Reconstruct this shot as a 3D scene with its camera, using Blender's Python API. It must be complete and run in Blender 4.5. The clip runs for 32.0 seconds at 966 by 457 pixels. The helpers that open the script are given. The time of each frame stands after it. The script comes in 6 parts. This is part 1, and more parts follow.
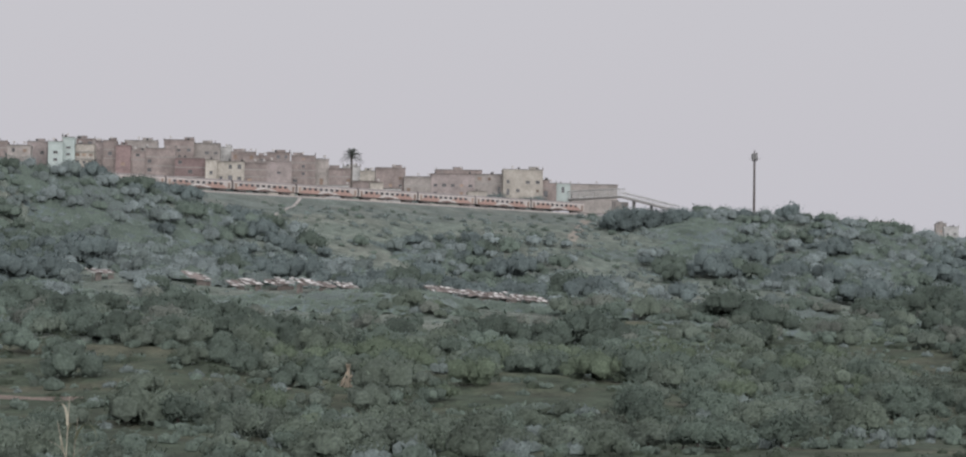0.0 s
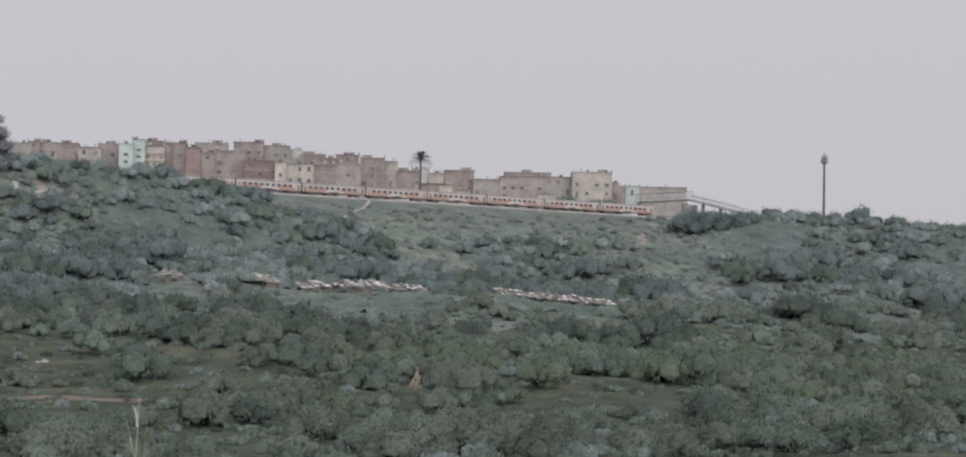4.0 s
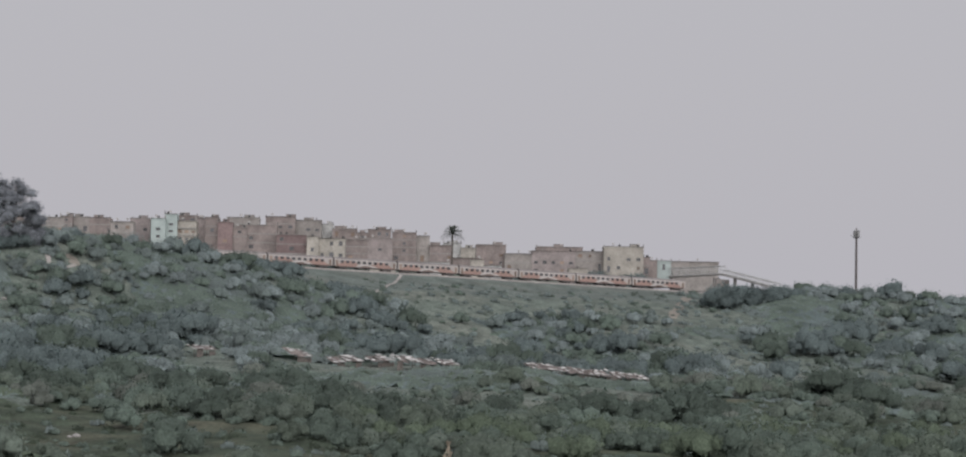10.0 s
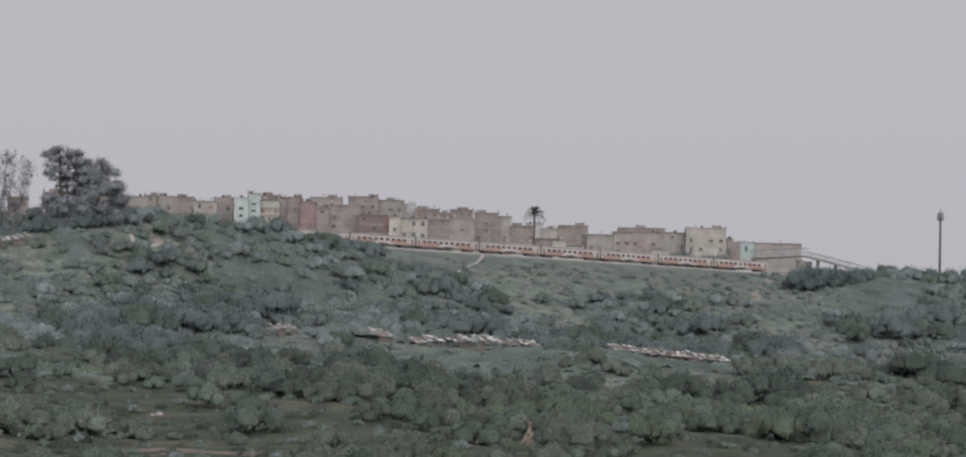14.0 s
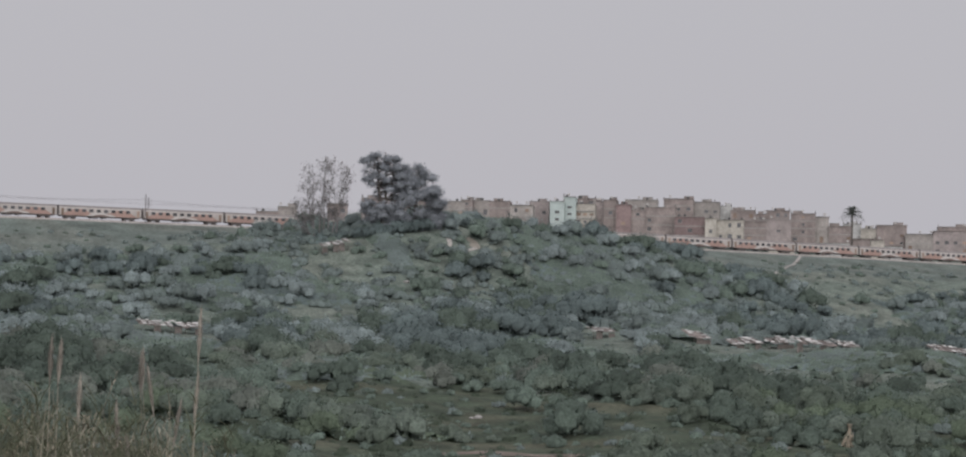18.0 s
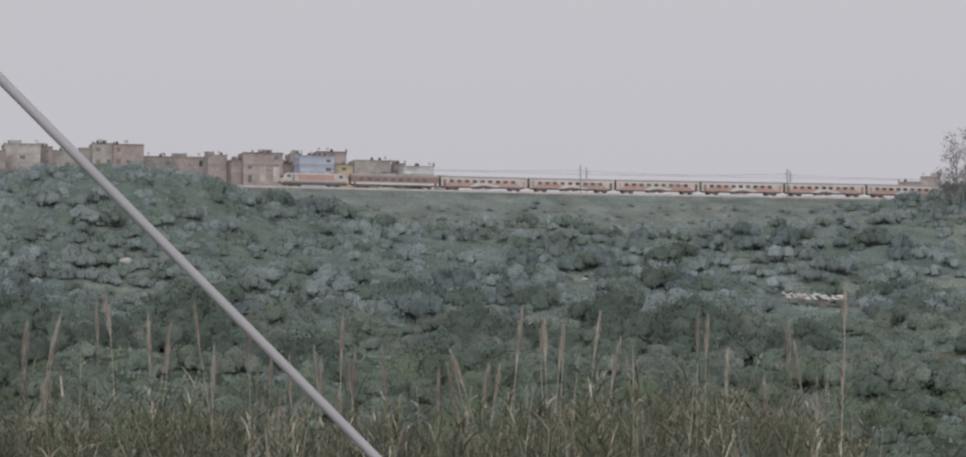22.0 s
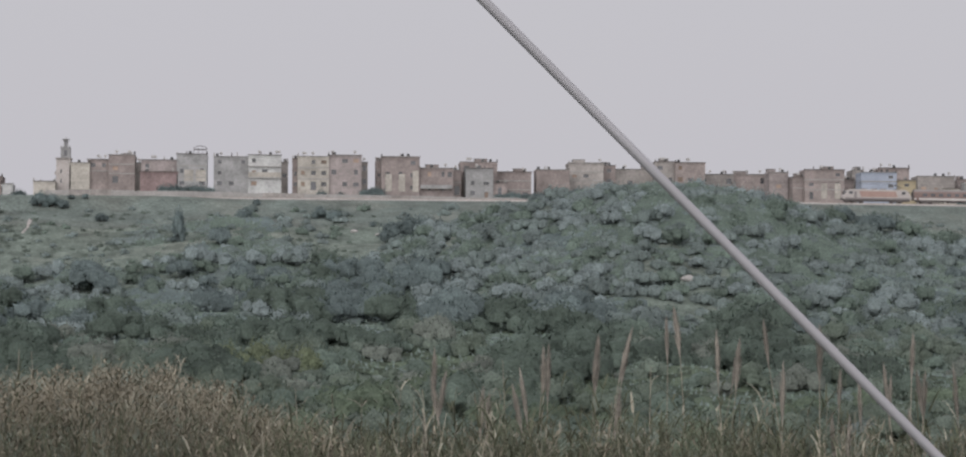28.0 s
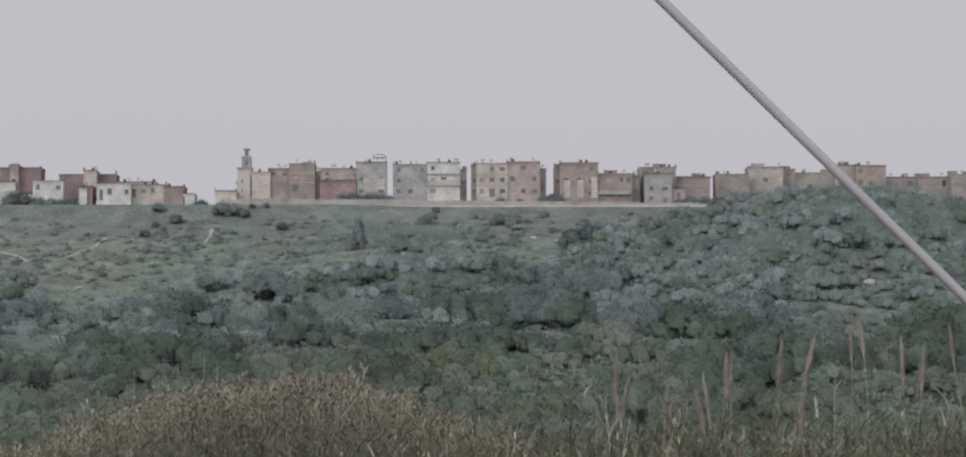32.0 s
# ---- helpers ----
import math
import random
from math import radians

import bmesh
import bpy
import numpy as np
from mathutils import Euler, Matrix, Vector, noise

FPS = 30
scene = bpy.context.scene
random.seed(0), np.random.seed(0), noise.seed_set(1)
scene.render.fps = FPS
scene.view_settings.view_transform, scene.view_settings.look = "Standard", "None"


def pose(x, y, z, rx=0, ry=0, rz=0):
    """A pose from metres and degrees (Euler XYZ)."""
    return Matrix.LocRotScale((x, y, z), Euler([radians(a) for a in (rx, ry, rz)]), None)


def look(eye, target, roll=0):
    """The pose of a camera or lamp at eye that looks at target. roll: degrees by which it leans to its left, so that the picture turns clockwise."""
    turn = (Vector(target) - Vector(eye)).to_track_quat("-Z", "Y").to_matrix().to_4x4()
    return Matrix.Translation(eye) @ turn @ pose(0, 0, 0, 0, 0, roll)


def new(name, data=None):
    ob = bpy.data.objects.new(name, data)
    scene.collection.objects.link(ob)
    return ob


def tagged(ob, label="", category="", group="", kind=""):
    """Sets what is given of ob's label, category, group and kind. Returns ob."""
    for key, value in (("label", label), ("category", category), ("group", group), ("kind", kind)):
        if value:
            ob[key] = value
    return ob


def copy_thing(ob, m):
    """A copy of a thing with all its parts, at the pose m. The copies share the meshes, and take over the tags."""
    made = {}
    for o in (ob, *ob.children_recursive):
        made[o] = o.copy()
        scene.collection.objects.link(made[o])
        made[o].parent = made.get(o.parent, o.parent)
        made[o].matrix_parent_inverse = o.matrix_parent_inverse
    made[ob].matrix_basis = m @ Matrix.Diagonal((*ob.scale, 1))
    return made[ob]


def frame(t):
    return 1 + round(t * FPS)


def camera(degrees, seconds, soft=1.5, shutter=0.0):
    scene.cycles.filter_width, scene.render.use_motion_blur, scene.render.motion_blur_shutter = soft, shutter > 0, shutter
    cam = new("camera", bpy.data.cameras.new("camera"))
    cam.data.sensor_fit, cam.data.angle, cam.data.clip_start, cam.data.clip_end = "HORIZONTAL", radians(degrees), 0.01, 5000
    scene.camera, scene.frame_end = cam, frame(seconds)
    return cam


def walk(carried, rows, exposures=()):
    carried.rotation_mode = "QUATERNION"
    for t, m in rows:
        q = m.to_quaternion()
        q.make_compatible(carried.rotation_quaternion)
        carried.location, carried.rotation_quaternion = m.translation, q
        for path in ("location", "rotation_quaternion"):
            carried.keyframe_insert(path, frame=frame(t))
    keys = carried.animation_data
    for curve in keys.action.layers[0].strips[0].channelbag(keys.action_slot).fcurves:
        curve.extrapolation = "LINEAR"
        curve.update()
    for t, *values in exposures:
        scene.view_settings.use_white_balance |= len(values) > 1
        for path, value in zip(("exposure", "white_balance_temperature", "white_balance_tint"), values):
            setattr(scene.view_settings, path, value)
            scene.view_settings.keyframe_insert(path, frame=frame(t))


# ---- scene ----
# The viewpoint stands on a bank above a valley; x runs along the railway, y away from it, z up.
TURNS = [
    (0.0, 0.045, 91.600, -0.800, -40.022),
    (0.5, 0.045, 91.574, -0.754, -39.938),
    (1.0, 0.045, 91.537, -0.692, -39.764),
    (1.5, 0.045, 91.530, -0.756, -39.554),
    (2.0, 0.045, 91.467, -0.735, -39.141),
    (2.5, 0.045, 91.445, -0.875, -38.904),
    (3.0, 0.045, 91.447, -0.881, -38.772),
    (3.5, 0.045, 91.568, -0.928, -38.657),
    (5.5, 0.045, 91.671, -0.828, -38.405),
    (6.0, 0.045, 91.731, -0.773, -38.329),
    (6.5, 0.045, 91.879, -0.726, -38.245),
    (7.0, 0.045, 92.044, -0.710, -38.170),
    (7.5, 0.045, 92.080, -0.698, -38.145),
    (8.0, 0.045, 92.278, -0.737, -38.179),
    (8.5, 0.045, 92.540, -0.779, -38.175),
    (9.0, 0.045, 92.744, -0.891, -38.063),
    (9.5, 0.045, 92.985, -0.984, -38.004),
    (10.0, 0.045, 93.180, -0.975, -37.924),
    (10.5, 0.045, 93.302, -0.947, -37.820),
    (11.0, 0.045, 93.218, -0.967, -37.420),
    (11.5, 0.045, 93.215, -0.995, -36.879),
    (12.0, 0.045, 93.188, -1.013, -36.868),
    (12.5, 0.045, 93.015, -1.065, -36.732),
    (13.0, 0.045, 92.958, -1.110, -36.608),
    (13.5, 0.045, 92.845, -1.198, -36.443),
    (15.5, 0.045, 92.545, -1.455, -35.251),
    (16.0, 0.045, 92.755, -1.417, -34.612),
    (16.5, 0.045, 92.781, -1.482, -33.298),
    (17.0, 0.045, 92.737, -1.328, -31.905),
    (17.5, 0.045, 92.756, -1.173, -31.535),
    (18.0, 0.045, 92.664, -0.963, -29.598),
    (18.5, 0.045, 92.367, -0.891, -27.151),
    (19.0, 0.045, 91.896, -0.793, -24.640),
    (19.5, 0.045, 92.071, -0.663, -23.352),
    (20.0, 0.045, 92.047, -0.458, -20.960),
    (20.5, 0.043, 92.028, -0.417, -19.023),
    (21.0, 0.041, 91.894, -0.356, -17.444),
    (21.5, 0.041, 91.914, -0.214, -16.809),
    (22.0, 0.040, 91.996, -0.029, -16.174),
    (22.5, 0.034, 91.981, -0.009, -15.076),
    (23.0, 0.027, 92.132, -0.023, -13.706),
    (23.5, 0.021, 91.949, -0.030, -12.300),
    (24.0, 0.015, 91.780, 0.034, -11.496),
    (24.5, 0.012, 91.779, 0.051, -10.665),
    (25.0, 0.008, 91.785, 0.079, -9.660),
    (25.5, 0.004, 91.805, 0.186, -8.113),
    (26.0, 0.000, 91.866, 0.168, -7.053),
    (26.5, -0.003, 91.931, 0.111, -6.196),
    (28.5, -0.016, 92.404, -0.287, -4.078),
    (29.0, -0.019, 92.410, -0.276, -3.600),
    (29.5, -0.022, 92.328, -0.295, -2.796),
    (30.0, -0.025, 92.247, -0.294, -2.245),
    (30.5, -0.026, 92.288, -0.265, -1.906),
    (31.0, -0.028, 92.351, -0.004, -1.628),
    (31.5, -0.029, 92.454, 0.181, -1.423),
    (32.0, -0.030, 92.456, 0.135, -0.715),
]
cam = camera(20.0, 32.0, soft=2.1)
walk(cam, [(t, pose(sx, 0, 1.7, rx, ry, rz)) for t, sx, rx, ry, rz in TURNS],
     exposures=[(t, stops, 6340, 12.0) for t, stops in ((0, 1.35), (3, 1.35), (6, 1.32), (8, 1.22), (9, 1.12), (10, 1.11), (12, 1.15), (13, 1.15),
                                                         (16, 1.13), (18, 1.13), (19, 1.28), (21, 1.29), (26, 1.29), (30, 1.28), (32, 1.25))])

# ---- light: thick overcast, faint soft sun from behind the viewpoint ----
world = bpy.data.worlds.new("overcast")
scene.world = world
world.use_nodes = True
wn = world.node_tree.nodes
wl = world.node_tree.links
sky = wn.new("ShaderNodeTexSky")
sky.sky_type = "NISHITA"
sky.sun_disc = False
sky.sun_elevation = radians(37)
sky.sun_rotation = radians(200)
sky.dust_density = 6.0
sky.air_density = 2.0
mixer = wn.new("ShaderNodeMix")
mixer.data_type = "RGBA"
mixer.inputs["Factor"].default_value = 0.93
mixer.inputs["B"].default_value = (4.60, 4.52, 4.74, 1)
wl.new(sky.outputs["Color"], mixer.inputs["A"])
wl.new(mixer.outputs["Result"], wn["Background"].inputs["Color"])
wn["Background"].inputs["Strength"].default_value = 0.05

sun = new("sun", bpy.data.lights.new("sun", "SUN"))
sun.data.energy = 1.6
sun.data.angle = radians(95)
sun.data.color = (1.0, 0.985, 0.96)
sun.matrix_world = look((-200, -550, 900), (200, 550, 10))


# ---- materials ----
def material(name, colour, rough=0.9, vary=0.25, size=3.0, fine=0.3, fine_size=0.25, bump=0.0, island=0.0, per_object=0.0,
             second=None, second_at=0.5, second_size=12.0, metal=0.0, spec=0.2, through_light=0.0):
    m = bpy.data.materials.new(name)
    m.use_nodes = True
    n, l = m.node_tree.nodes, m.node_tree.links
    b = n["Principled BSDF"]
    b.inputs["Roughness"].default_value = rough
    b.inputs["Metallic"].default_value = metal
    b.inputs["Specular IOR Level"].default_value = spec
    geo = n.new("ShaderNodeNewGeometry")

    def noise_of(scale, detail):
        t = n.new("ShaderNodeTexNoise")
        t.inputs["Scale"].default_value = 1.0 / scale
        t.inputs["Detail"].default_value = detail
        l.new(geo.outputs["Position"], t.inputs["Vector"])
        return t.outputs["Fac"]

    def ranged(value, lo, hi, a, c):
        r = n.new("ShaderNodeMapRange")
        r.inputs["From Min"].default_value, r.inputs["From Max"].default_value = lo, hi
        r.inputs["To Min"].default_value, r.inputs["To Max"].default_value = a, c
        l.new(value, r.inputs["Value"])
        return r.outputs["Result"]

    def times(a, c):
        t = n.new("ShaderNodeMath")
        t.operation = "MULTIPLY"
        l.new(a, t.inputs[0])
        l.new(c, t.inputs[1])
        return t.outputs[0]

    base = n.new("ShaderNodeRGB")
    base.outputs[0].default_value = (*colour, 1)
    tone = base.outputs[0]
    if second:
        mx = n.new("ShaderNodeMix")
        mx.data_type = "RGBA"
        l.new(ranged(noise_of(second_size, 5), second_at - 0.1, second_at + 0.1, 0, 1), mx.inputs["Factor"])
        l.new(tone, mx.inputs["A"])
        mx.inputs["B"].default_value = (*second, 1)
        tone = mx.outputs["Result"]
    big = noise_of(size, 4)
    small = noise_of(fine_size, 3)
    factor = times(ranged(big, 0.3, 0.7, 1 - vary, 1 + vary), ranged(small, 0.3, 0.7, 1 - fine, 1 + fine))
    if island:
        factor = times(factor, ranged(geo.outputs["Random Per Island"], 0, 1, 1 - island, 1 + island))
    if per_object:
        info = n.new("ShaderNodeObjectInfo")
        factor = times(factor, ranged(info.outputs["Random"], 0, 1, 1 - per_object, 1 + per_object))
    sc = n.new("ShaderNodeVectorMath")
    sc.operation = "SCALE"
    l.new(tone, sc.inputs[0])
    l.new(factor, sc.inputs["Scale"])
    l.new(sc.outputs["Vector"], b.inputs["Base Color"])
    if through_light:
        tr = n.new("ShaderNodeBsdfTranslucent")
        l.new(sc.outputs["Vector"], tr.inputs["Color"])
        mixed = n.new("ShaderNodeMixShader")
        mixed.inputs["Fac"].default_value = through_light
        l.new(b.outputs["BSDF"], mixed.inputs[1])
        l.new(tr.outputs["BSDF"], mixed.inputs[2])
        l.new(mixed.outputs["Shader"], n["Material Output"].inputs["Surface"])
    if bump:
        bp = n.new("ShaderNodeBump")
        bp.inputs["Strength"].default_value = bump
        bp.inputs["Distance"].default_value = fine_size * 0.3
        l.new(small, bp.inputs["Height"])
        l.new(bp.outputs["Normal"], b.inputs["Normal"])
    return m


M = {}
# Slope grass paled and greyed, distance haze put into the colour.
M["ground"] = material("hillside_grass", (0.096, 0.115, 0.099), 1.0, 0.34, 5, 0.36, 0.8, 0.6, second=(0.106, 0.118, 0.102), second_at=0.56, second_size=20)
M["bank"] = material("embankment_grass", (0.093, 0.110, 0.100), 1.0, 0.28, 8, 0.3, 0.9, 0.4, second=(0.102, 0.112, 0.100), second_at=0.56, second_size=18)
M["dirt"] = material("bare_earth", (0.172, 0.157, 0.136), 1.0, 0.2, 4, 0.2, 0.5, 0.3)
M["red_earth"] = material("reddish_earth", (0.118, 0.098, 0.085), 1.0, 0.25, 4, 0.25, 0.5, 0.3)
# Near herbs kept darker than the haze-paled growth up the slope.
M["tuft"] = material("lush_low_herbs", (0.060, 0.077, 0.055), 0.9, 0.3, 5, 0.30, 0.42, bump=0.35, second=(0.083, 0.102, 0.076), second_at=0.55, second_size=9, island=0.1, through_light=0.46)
M["ballast"] = material("track_ballast", (0.25, 0.232, 0.22), 1.0, 0.15, 5, 0.35, 0.4, 0.4)
# Near meadow grass, darker because the haze tint is left out.
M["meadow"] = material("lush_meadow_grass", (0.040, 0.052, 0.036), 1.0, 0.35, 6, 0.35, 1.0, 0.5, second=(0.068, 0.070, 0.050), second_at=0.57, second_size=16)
# Near-valley leaf tones, left darker than the hazed upper-slope ones.
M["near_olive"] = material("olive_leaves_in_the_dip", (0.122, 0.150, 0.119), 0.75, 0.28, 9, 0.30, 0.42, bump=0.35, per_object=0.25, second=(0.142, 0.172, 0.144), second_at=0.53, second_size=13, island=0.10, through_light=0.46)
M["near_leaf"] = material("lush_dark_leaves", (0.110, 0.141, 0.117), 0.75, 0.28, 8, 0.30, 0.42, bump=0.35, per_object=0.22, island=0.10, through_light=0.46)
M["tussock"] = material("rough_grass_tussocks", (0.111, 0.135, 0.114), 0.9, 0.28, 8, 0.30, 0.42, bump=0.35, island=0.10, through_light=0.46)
M["rust"] = material("rusty_roof_boards", (0.130, 0.112, 0.105), 0.9, 0.3, 2, 0.25, 0.4, per_object=0.3)
# Olive tones lifted and blued, distance haze put into the colour.
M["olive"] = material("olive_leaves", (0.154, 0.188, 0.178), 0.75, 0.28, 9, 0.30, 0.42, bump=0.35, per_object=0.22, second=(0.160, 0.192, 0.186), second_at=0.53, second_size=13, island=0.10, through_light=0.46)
M["hazed_olive"] = material("silvery_olive_leaves", (0.212, 0.252, 0.250), 0.75, 0.2, 9, 0.30, 0.42, bump=0.35, per_object=0.15, island=0.10, through_light=0.46)
M["fresh_leaf"] = material("fresh_green_leaves", (0.118, 0.150, 0.106), 0.75, 0.22, 9, 0.30, 0.42, bump=0.35, per_object=0.15, island=0.10, through_light=0.46)
M["spring_leaf"] = material("yellow_green_spring_leaves", (0.150, 0.176, 0.112), 0.75, 0.22, 9, 0.30, 0.42, bump=0.35, per_object=0.12, island=0.10, through_light=0.46)
# Lifted and blued like the olives: haze painted into the leaves.
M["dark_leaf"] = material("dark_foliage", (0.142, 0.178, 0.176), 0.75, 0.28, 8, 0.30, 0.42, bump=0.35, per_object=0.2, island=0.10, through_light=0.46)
M["grey_olive"] = material("dusty_grey_olive_leaves", (0.150, 0.168, 0.146), 0.75, 0.28, 9, 0.30, 0.42, bump=0.35, per_object=0.22, island=0.10, through_light=0.46)
M["shrub"] = material("shrub_leaves", (0.128, 0.164, 0.138), 0.8, 0.28, 8, 0.30, 0.42, bump=0.35, per_object=0.25, island=0.10, through_light=0.46)
# Far lighter and bluer than needles, with distance haze painted in.
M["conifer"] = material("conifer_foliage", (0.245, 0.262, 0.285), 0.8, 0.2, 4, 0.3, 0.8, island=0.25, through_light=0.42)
M["twig"] = material("pale_grey_twigs", (0.140, 0.130, 0.130), 0.95, 0.2, 1, 0.3, 0.2)
M["bark"] = material("grey_bark", (0.085, 0.075, 0.068), 0.95, 0.2, 1, 0.3, 0.2)
M["palm_leaf"] = material("palm_fronds", (0.150, 0.165, 0.150), 0.7, 0.2, 2, 0.2, 0.4, island=0.3, through_light=0.46)
# Brick and render tones dulled to carry the haze over the town.
M["brick"] = material("raw_clay_brick", (0.206, 0.176, 0.167), 0.95, 0.22, 3.5, 0.16, 0.7, per_object=0.1)
M["pink"] = material("pink_render", (0.232, 0.203, 0.197), 0.95, 0.22, 4, 0.16, 0.7, per_object=0.08)
M["red"] = material("dark_red_render", (0.176, 0.132, 0.129), 0.95, 0.22, 4, 0.16, 0.7, per_object=0.08)
M["tan"] = material("tan_render", (0.232, 0.214, 0.202), 0.95, 0.22, 4, 0.16, 0.7, per_object=0.1)
M["cream"] = material("cream_render", (0.305, 0.285, 0.255), 0.9, 0.22, 4, 0.16, 0.7, per_object=0.06)
M["plaster"] = material("beige_plaster", (0.305, 0.280, 0.266), 0.9, 0.15, 4, 0.12, 0.7)
M["white"] = material("white_render", (0.340, 0.340, 0.334), 0.9, 0.22, 4, 0.16, 0.7, per_object=0.06)
M["grey"] = material("grey_cement", (0.225, 0.223, 0.222), 0.95, 0.22, 3, 0.16, 0.7, per_object=0.1)
M["blue"] = material("pale_blue_render", (0.25, 0.275, 0.325), 0.9, 0.1, 4, 0.08, 0.6)
M["yellow"] = material("ochre_render", (0.32, 0.275, 0.19), 0.9, 0.1, 4, 0.08, 0.6)
M["mint"] = material("mint_render", (0.32, 0.365, 0.355), 0.9, 0.1, 4, 0.08, 0.6)
M["concrete"] = material("weathered_concrete", (0.245, 0.235, 0.226), 0.95, 0.15, 3, 0.12, 0.4)
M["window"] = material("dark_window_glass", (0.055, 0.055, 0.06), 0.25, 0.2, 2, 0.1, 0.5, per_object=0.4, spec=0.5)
M["shutter"] = material("painted_shutter", (0.20, 0.15, 0.12), 0.7, 0.1, 2, 0.1, 0.5, per_object=0.5)
M["metal"] = material("dull_grey_metal", (0.25, 0.25, 0.25), 0.6, 0.15, 2, 0.15, 0.3, metal=0.4)
M["dark_metal"] = material("dark_rusty_metal", (0.09, 0.08, 0.078), 0.7, 0.15, 2, 0.15, 0.3)
M["tank"] = material("black_water_tank", (0.06, 0.06, 0.06), 0.6)
# Livery reds and whites greyed down, distance haze put into the paint.
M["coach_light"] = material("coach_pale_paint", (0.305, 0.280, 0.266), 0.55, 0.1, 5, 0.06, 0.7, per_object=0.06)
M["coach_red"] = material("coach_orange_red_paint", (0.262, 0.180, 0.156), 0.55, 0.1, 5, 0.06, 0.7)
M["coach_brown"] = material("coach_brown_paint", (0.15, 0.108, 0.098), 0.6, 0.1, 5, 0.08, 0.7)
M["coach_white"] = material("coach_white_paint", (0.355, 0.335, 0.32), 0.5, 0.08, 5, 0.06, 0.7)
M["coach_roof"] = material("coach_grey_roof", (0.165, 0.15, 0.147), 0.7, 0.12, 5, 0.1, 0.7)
M["sheet"] = material("corrugated_sheet_roof", (0.350, 0.342, 0.332), 0.6, 0.25, 2.5, 0.2, 0.5, per_object=0.3)
M["rubble"] = material("patched_hut_wall", (0.115, 0.102, 0.094), 0.95, 0.25, 2, 0.2, 0.4)
M["reed_green"] = material("reed_leaves", (0.104, 0.110, 0.074), 0.8, 0.25, 1.2, 0.2, 0.2, island=0.35, through_light=0.46)
M["reed_dry"] = material("dry_reed_leaves", (0.203, 0.190, 0.151), 0.85, 0.25, 1.2, 0.2, 0.2, island=0.35)
M["stalk"] = material("reed_stalk", (0.25, 0.225, 0.18), 0.8, 0.2, 0.6, 0.2, 0.1, per_object=0.2)
M["plume"] = material("reed_plume", (0.240, 0.218, 0.190), 0.95, 0.2, 0.4, 0.2, 0.06, island=0.25, per_object=0.2)
M["dry_bush"] = material("dry_brush", (0.172, 0.153, 0.116), 0.95, 0.3, 0.8, 0.25, 0.12, island=0.4)
M["straw"] = material("dry_cane_stack", (0.215, 0.185, 0.145), 0.95, 0.2, 1.5, 0.3, 0.2, island=0.3)
M["cable"] = material("grey_cable_sheath", (0.265, 0.258, 0.272), 0.55, 0.04, 0.5, 0.03, 0.3)
M["rail"] = material("steel_rail", (0.20, 0.15, 0.12), 0.5, 0.1, 3, 0.1, 0.5, metal=0.6)


# ---- building blocks ----
def mesh_from(name, verts, faces, mat):
    me = bpy.data.meshes.new(name)
    me.from_pydata(verts, [], faces)
    me.materials.append(mat)
    return me


def mesh_arrays(name, verts, faces, mat, normals=None):
    """A mesh from an (n, 3) array of points and an (m, k) array of corners."""
    me = bpy.data.meshes.new(name)
    m, k = faces.shape
    me.vertices.add(len(verts))
    me.vertices.foreach_set("co", np.asarray(verts, dtype=np.float32).ravel())
    me.loops.add(m * k)
    me.loops.foreach_set("vertex_index", faces.astype(np.int32).ravel())
    me.polygons.add(m)
    me.polygons.foreach_set("loop_start", np.arange(0, m * k, k, dtype=np.int32))
    me.update(calc_edges=True)
    me.materials.append(mat)
    if normals is not None:
        me.polygons.foreach_set("use_smooth", np.ones(m, dtype=bool))
        me.normals_split_custom_set_from_vertices(np.asarray(normals, dtype=np.float32))
    return me


def part(name, bm, mat, parent, label=""):
    """Links a bmesh or a mesh as one part under a thing."""
    if isinstance(bm, bmesh.types.BMesh):
        me = bpy.data.meshes.new(name)
        bm.to_mesh(me)
        bm.free()
        me.materials.append(mat)
    else:
        me = bm
    ob = new(name, me)
    ob.parent = parent
    if label:
        tagged(ob, label)
    return ob


def box(bm, x0, x1, y0, y1, z0, z1, bevel=0.0):
    r = bmesh.ops.create_cube(bm, size=1.0, matrix=Matrix.Translation(((x0 + x1) / 2, (y0 + y1) / 2, (z0 + z1) / 2)) @ Matrix.Diagonal((x1 - x0, y1 - y0, z1 - z0, 1)))
    if bevel:
        edges = list({e for v in r["verts"] for e in v.link_edges})
        bmesh.ops.bevel(bm, geom=edges, offset=bevel, segments=1, affect="EDGES")
    return bm


def tube(bm, a, c, ra, rc, sides=6):
    a, c = Vector(a), Vector(c)
    m = Matrix.Translation((a + c) / 2) @ (c - a).to_track_quat("Z", "Y").to_matrix().to_4x4()
    bmesh.ops.create_cone(bm, cap_ends=True, segments=sides, radius1=ra, radius2=rc, depth=(c - a).length, matrix=m)
    return bm


def solid(x0, x1, y0, y1, z0, z1, bevel=0.0):
    return box(bmesh.new(), x0, x1, y0, y1, z0, z1, bevel)


def thing(name, m, label, category, group="", kind=""):
    e = new(name)
    e.empty_display_size = 0.3
    e.matrix_world = m
    return tagged(e, label, category, group, kind)


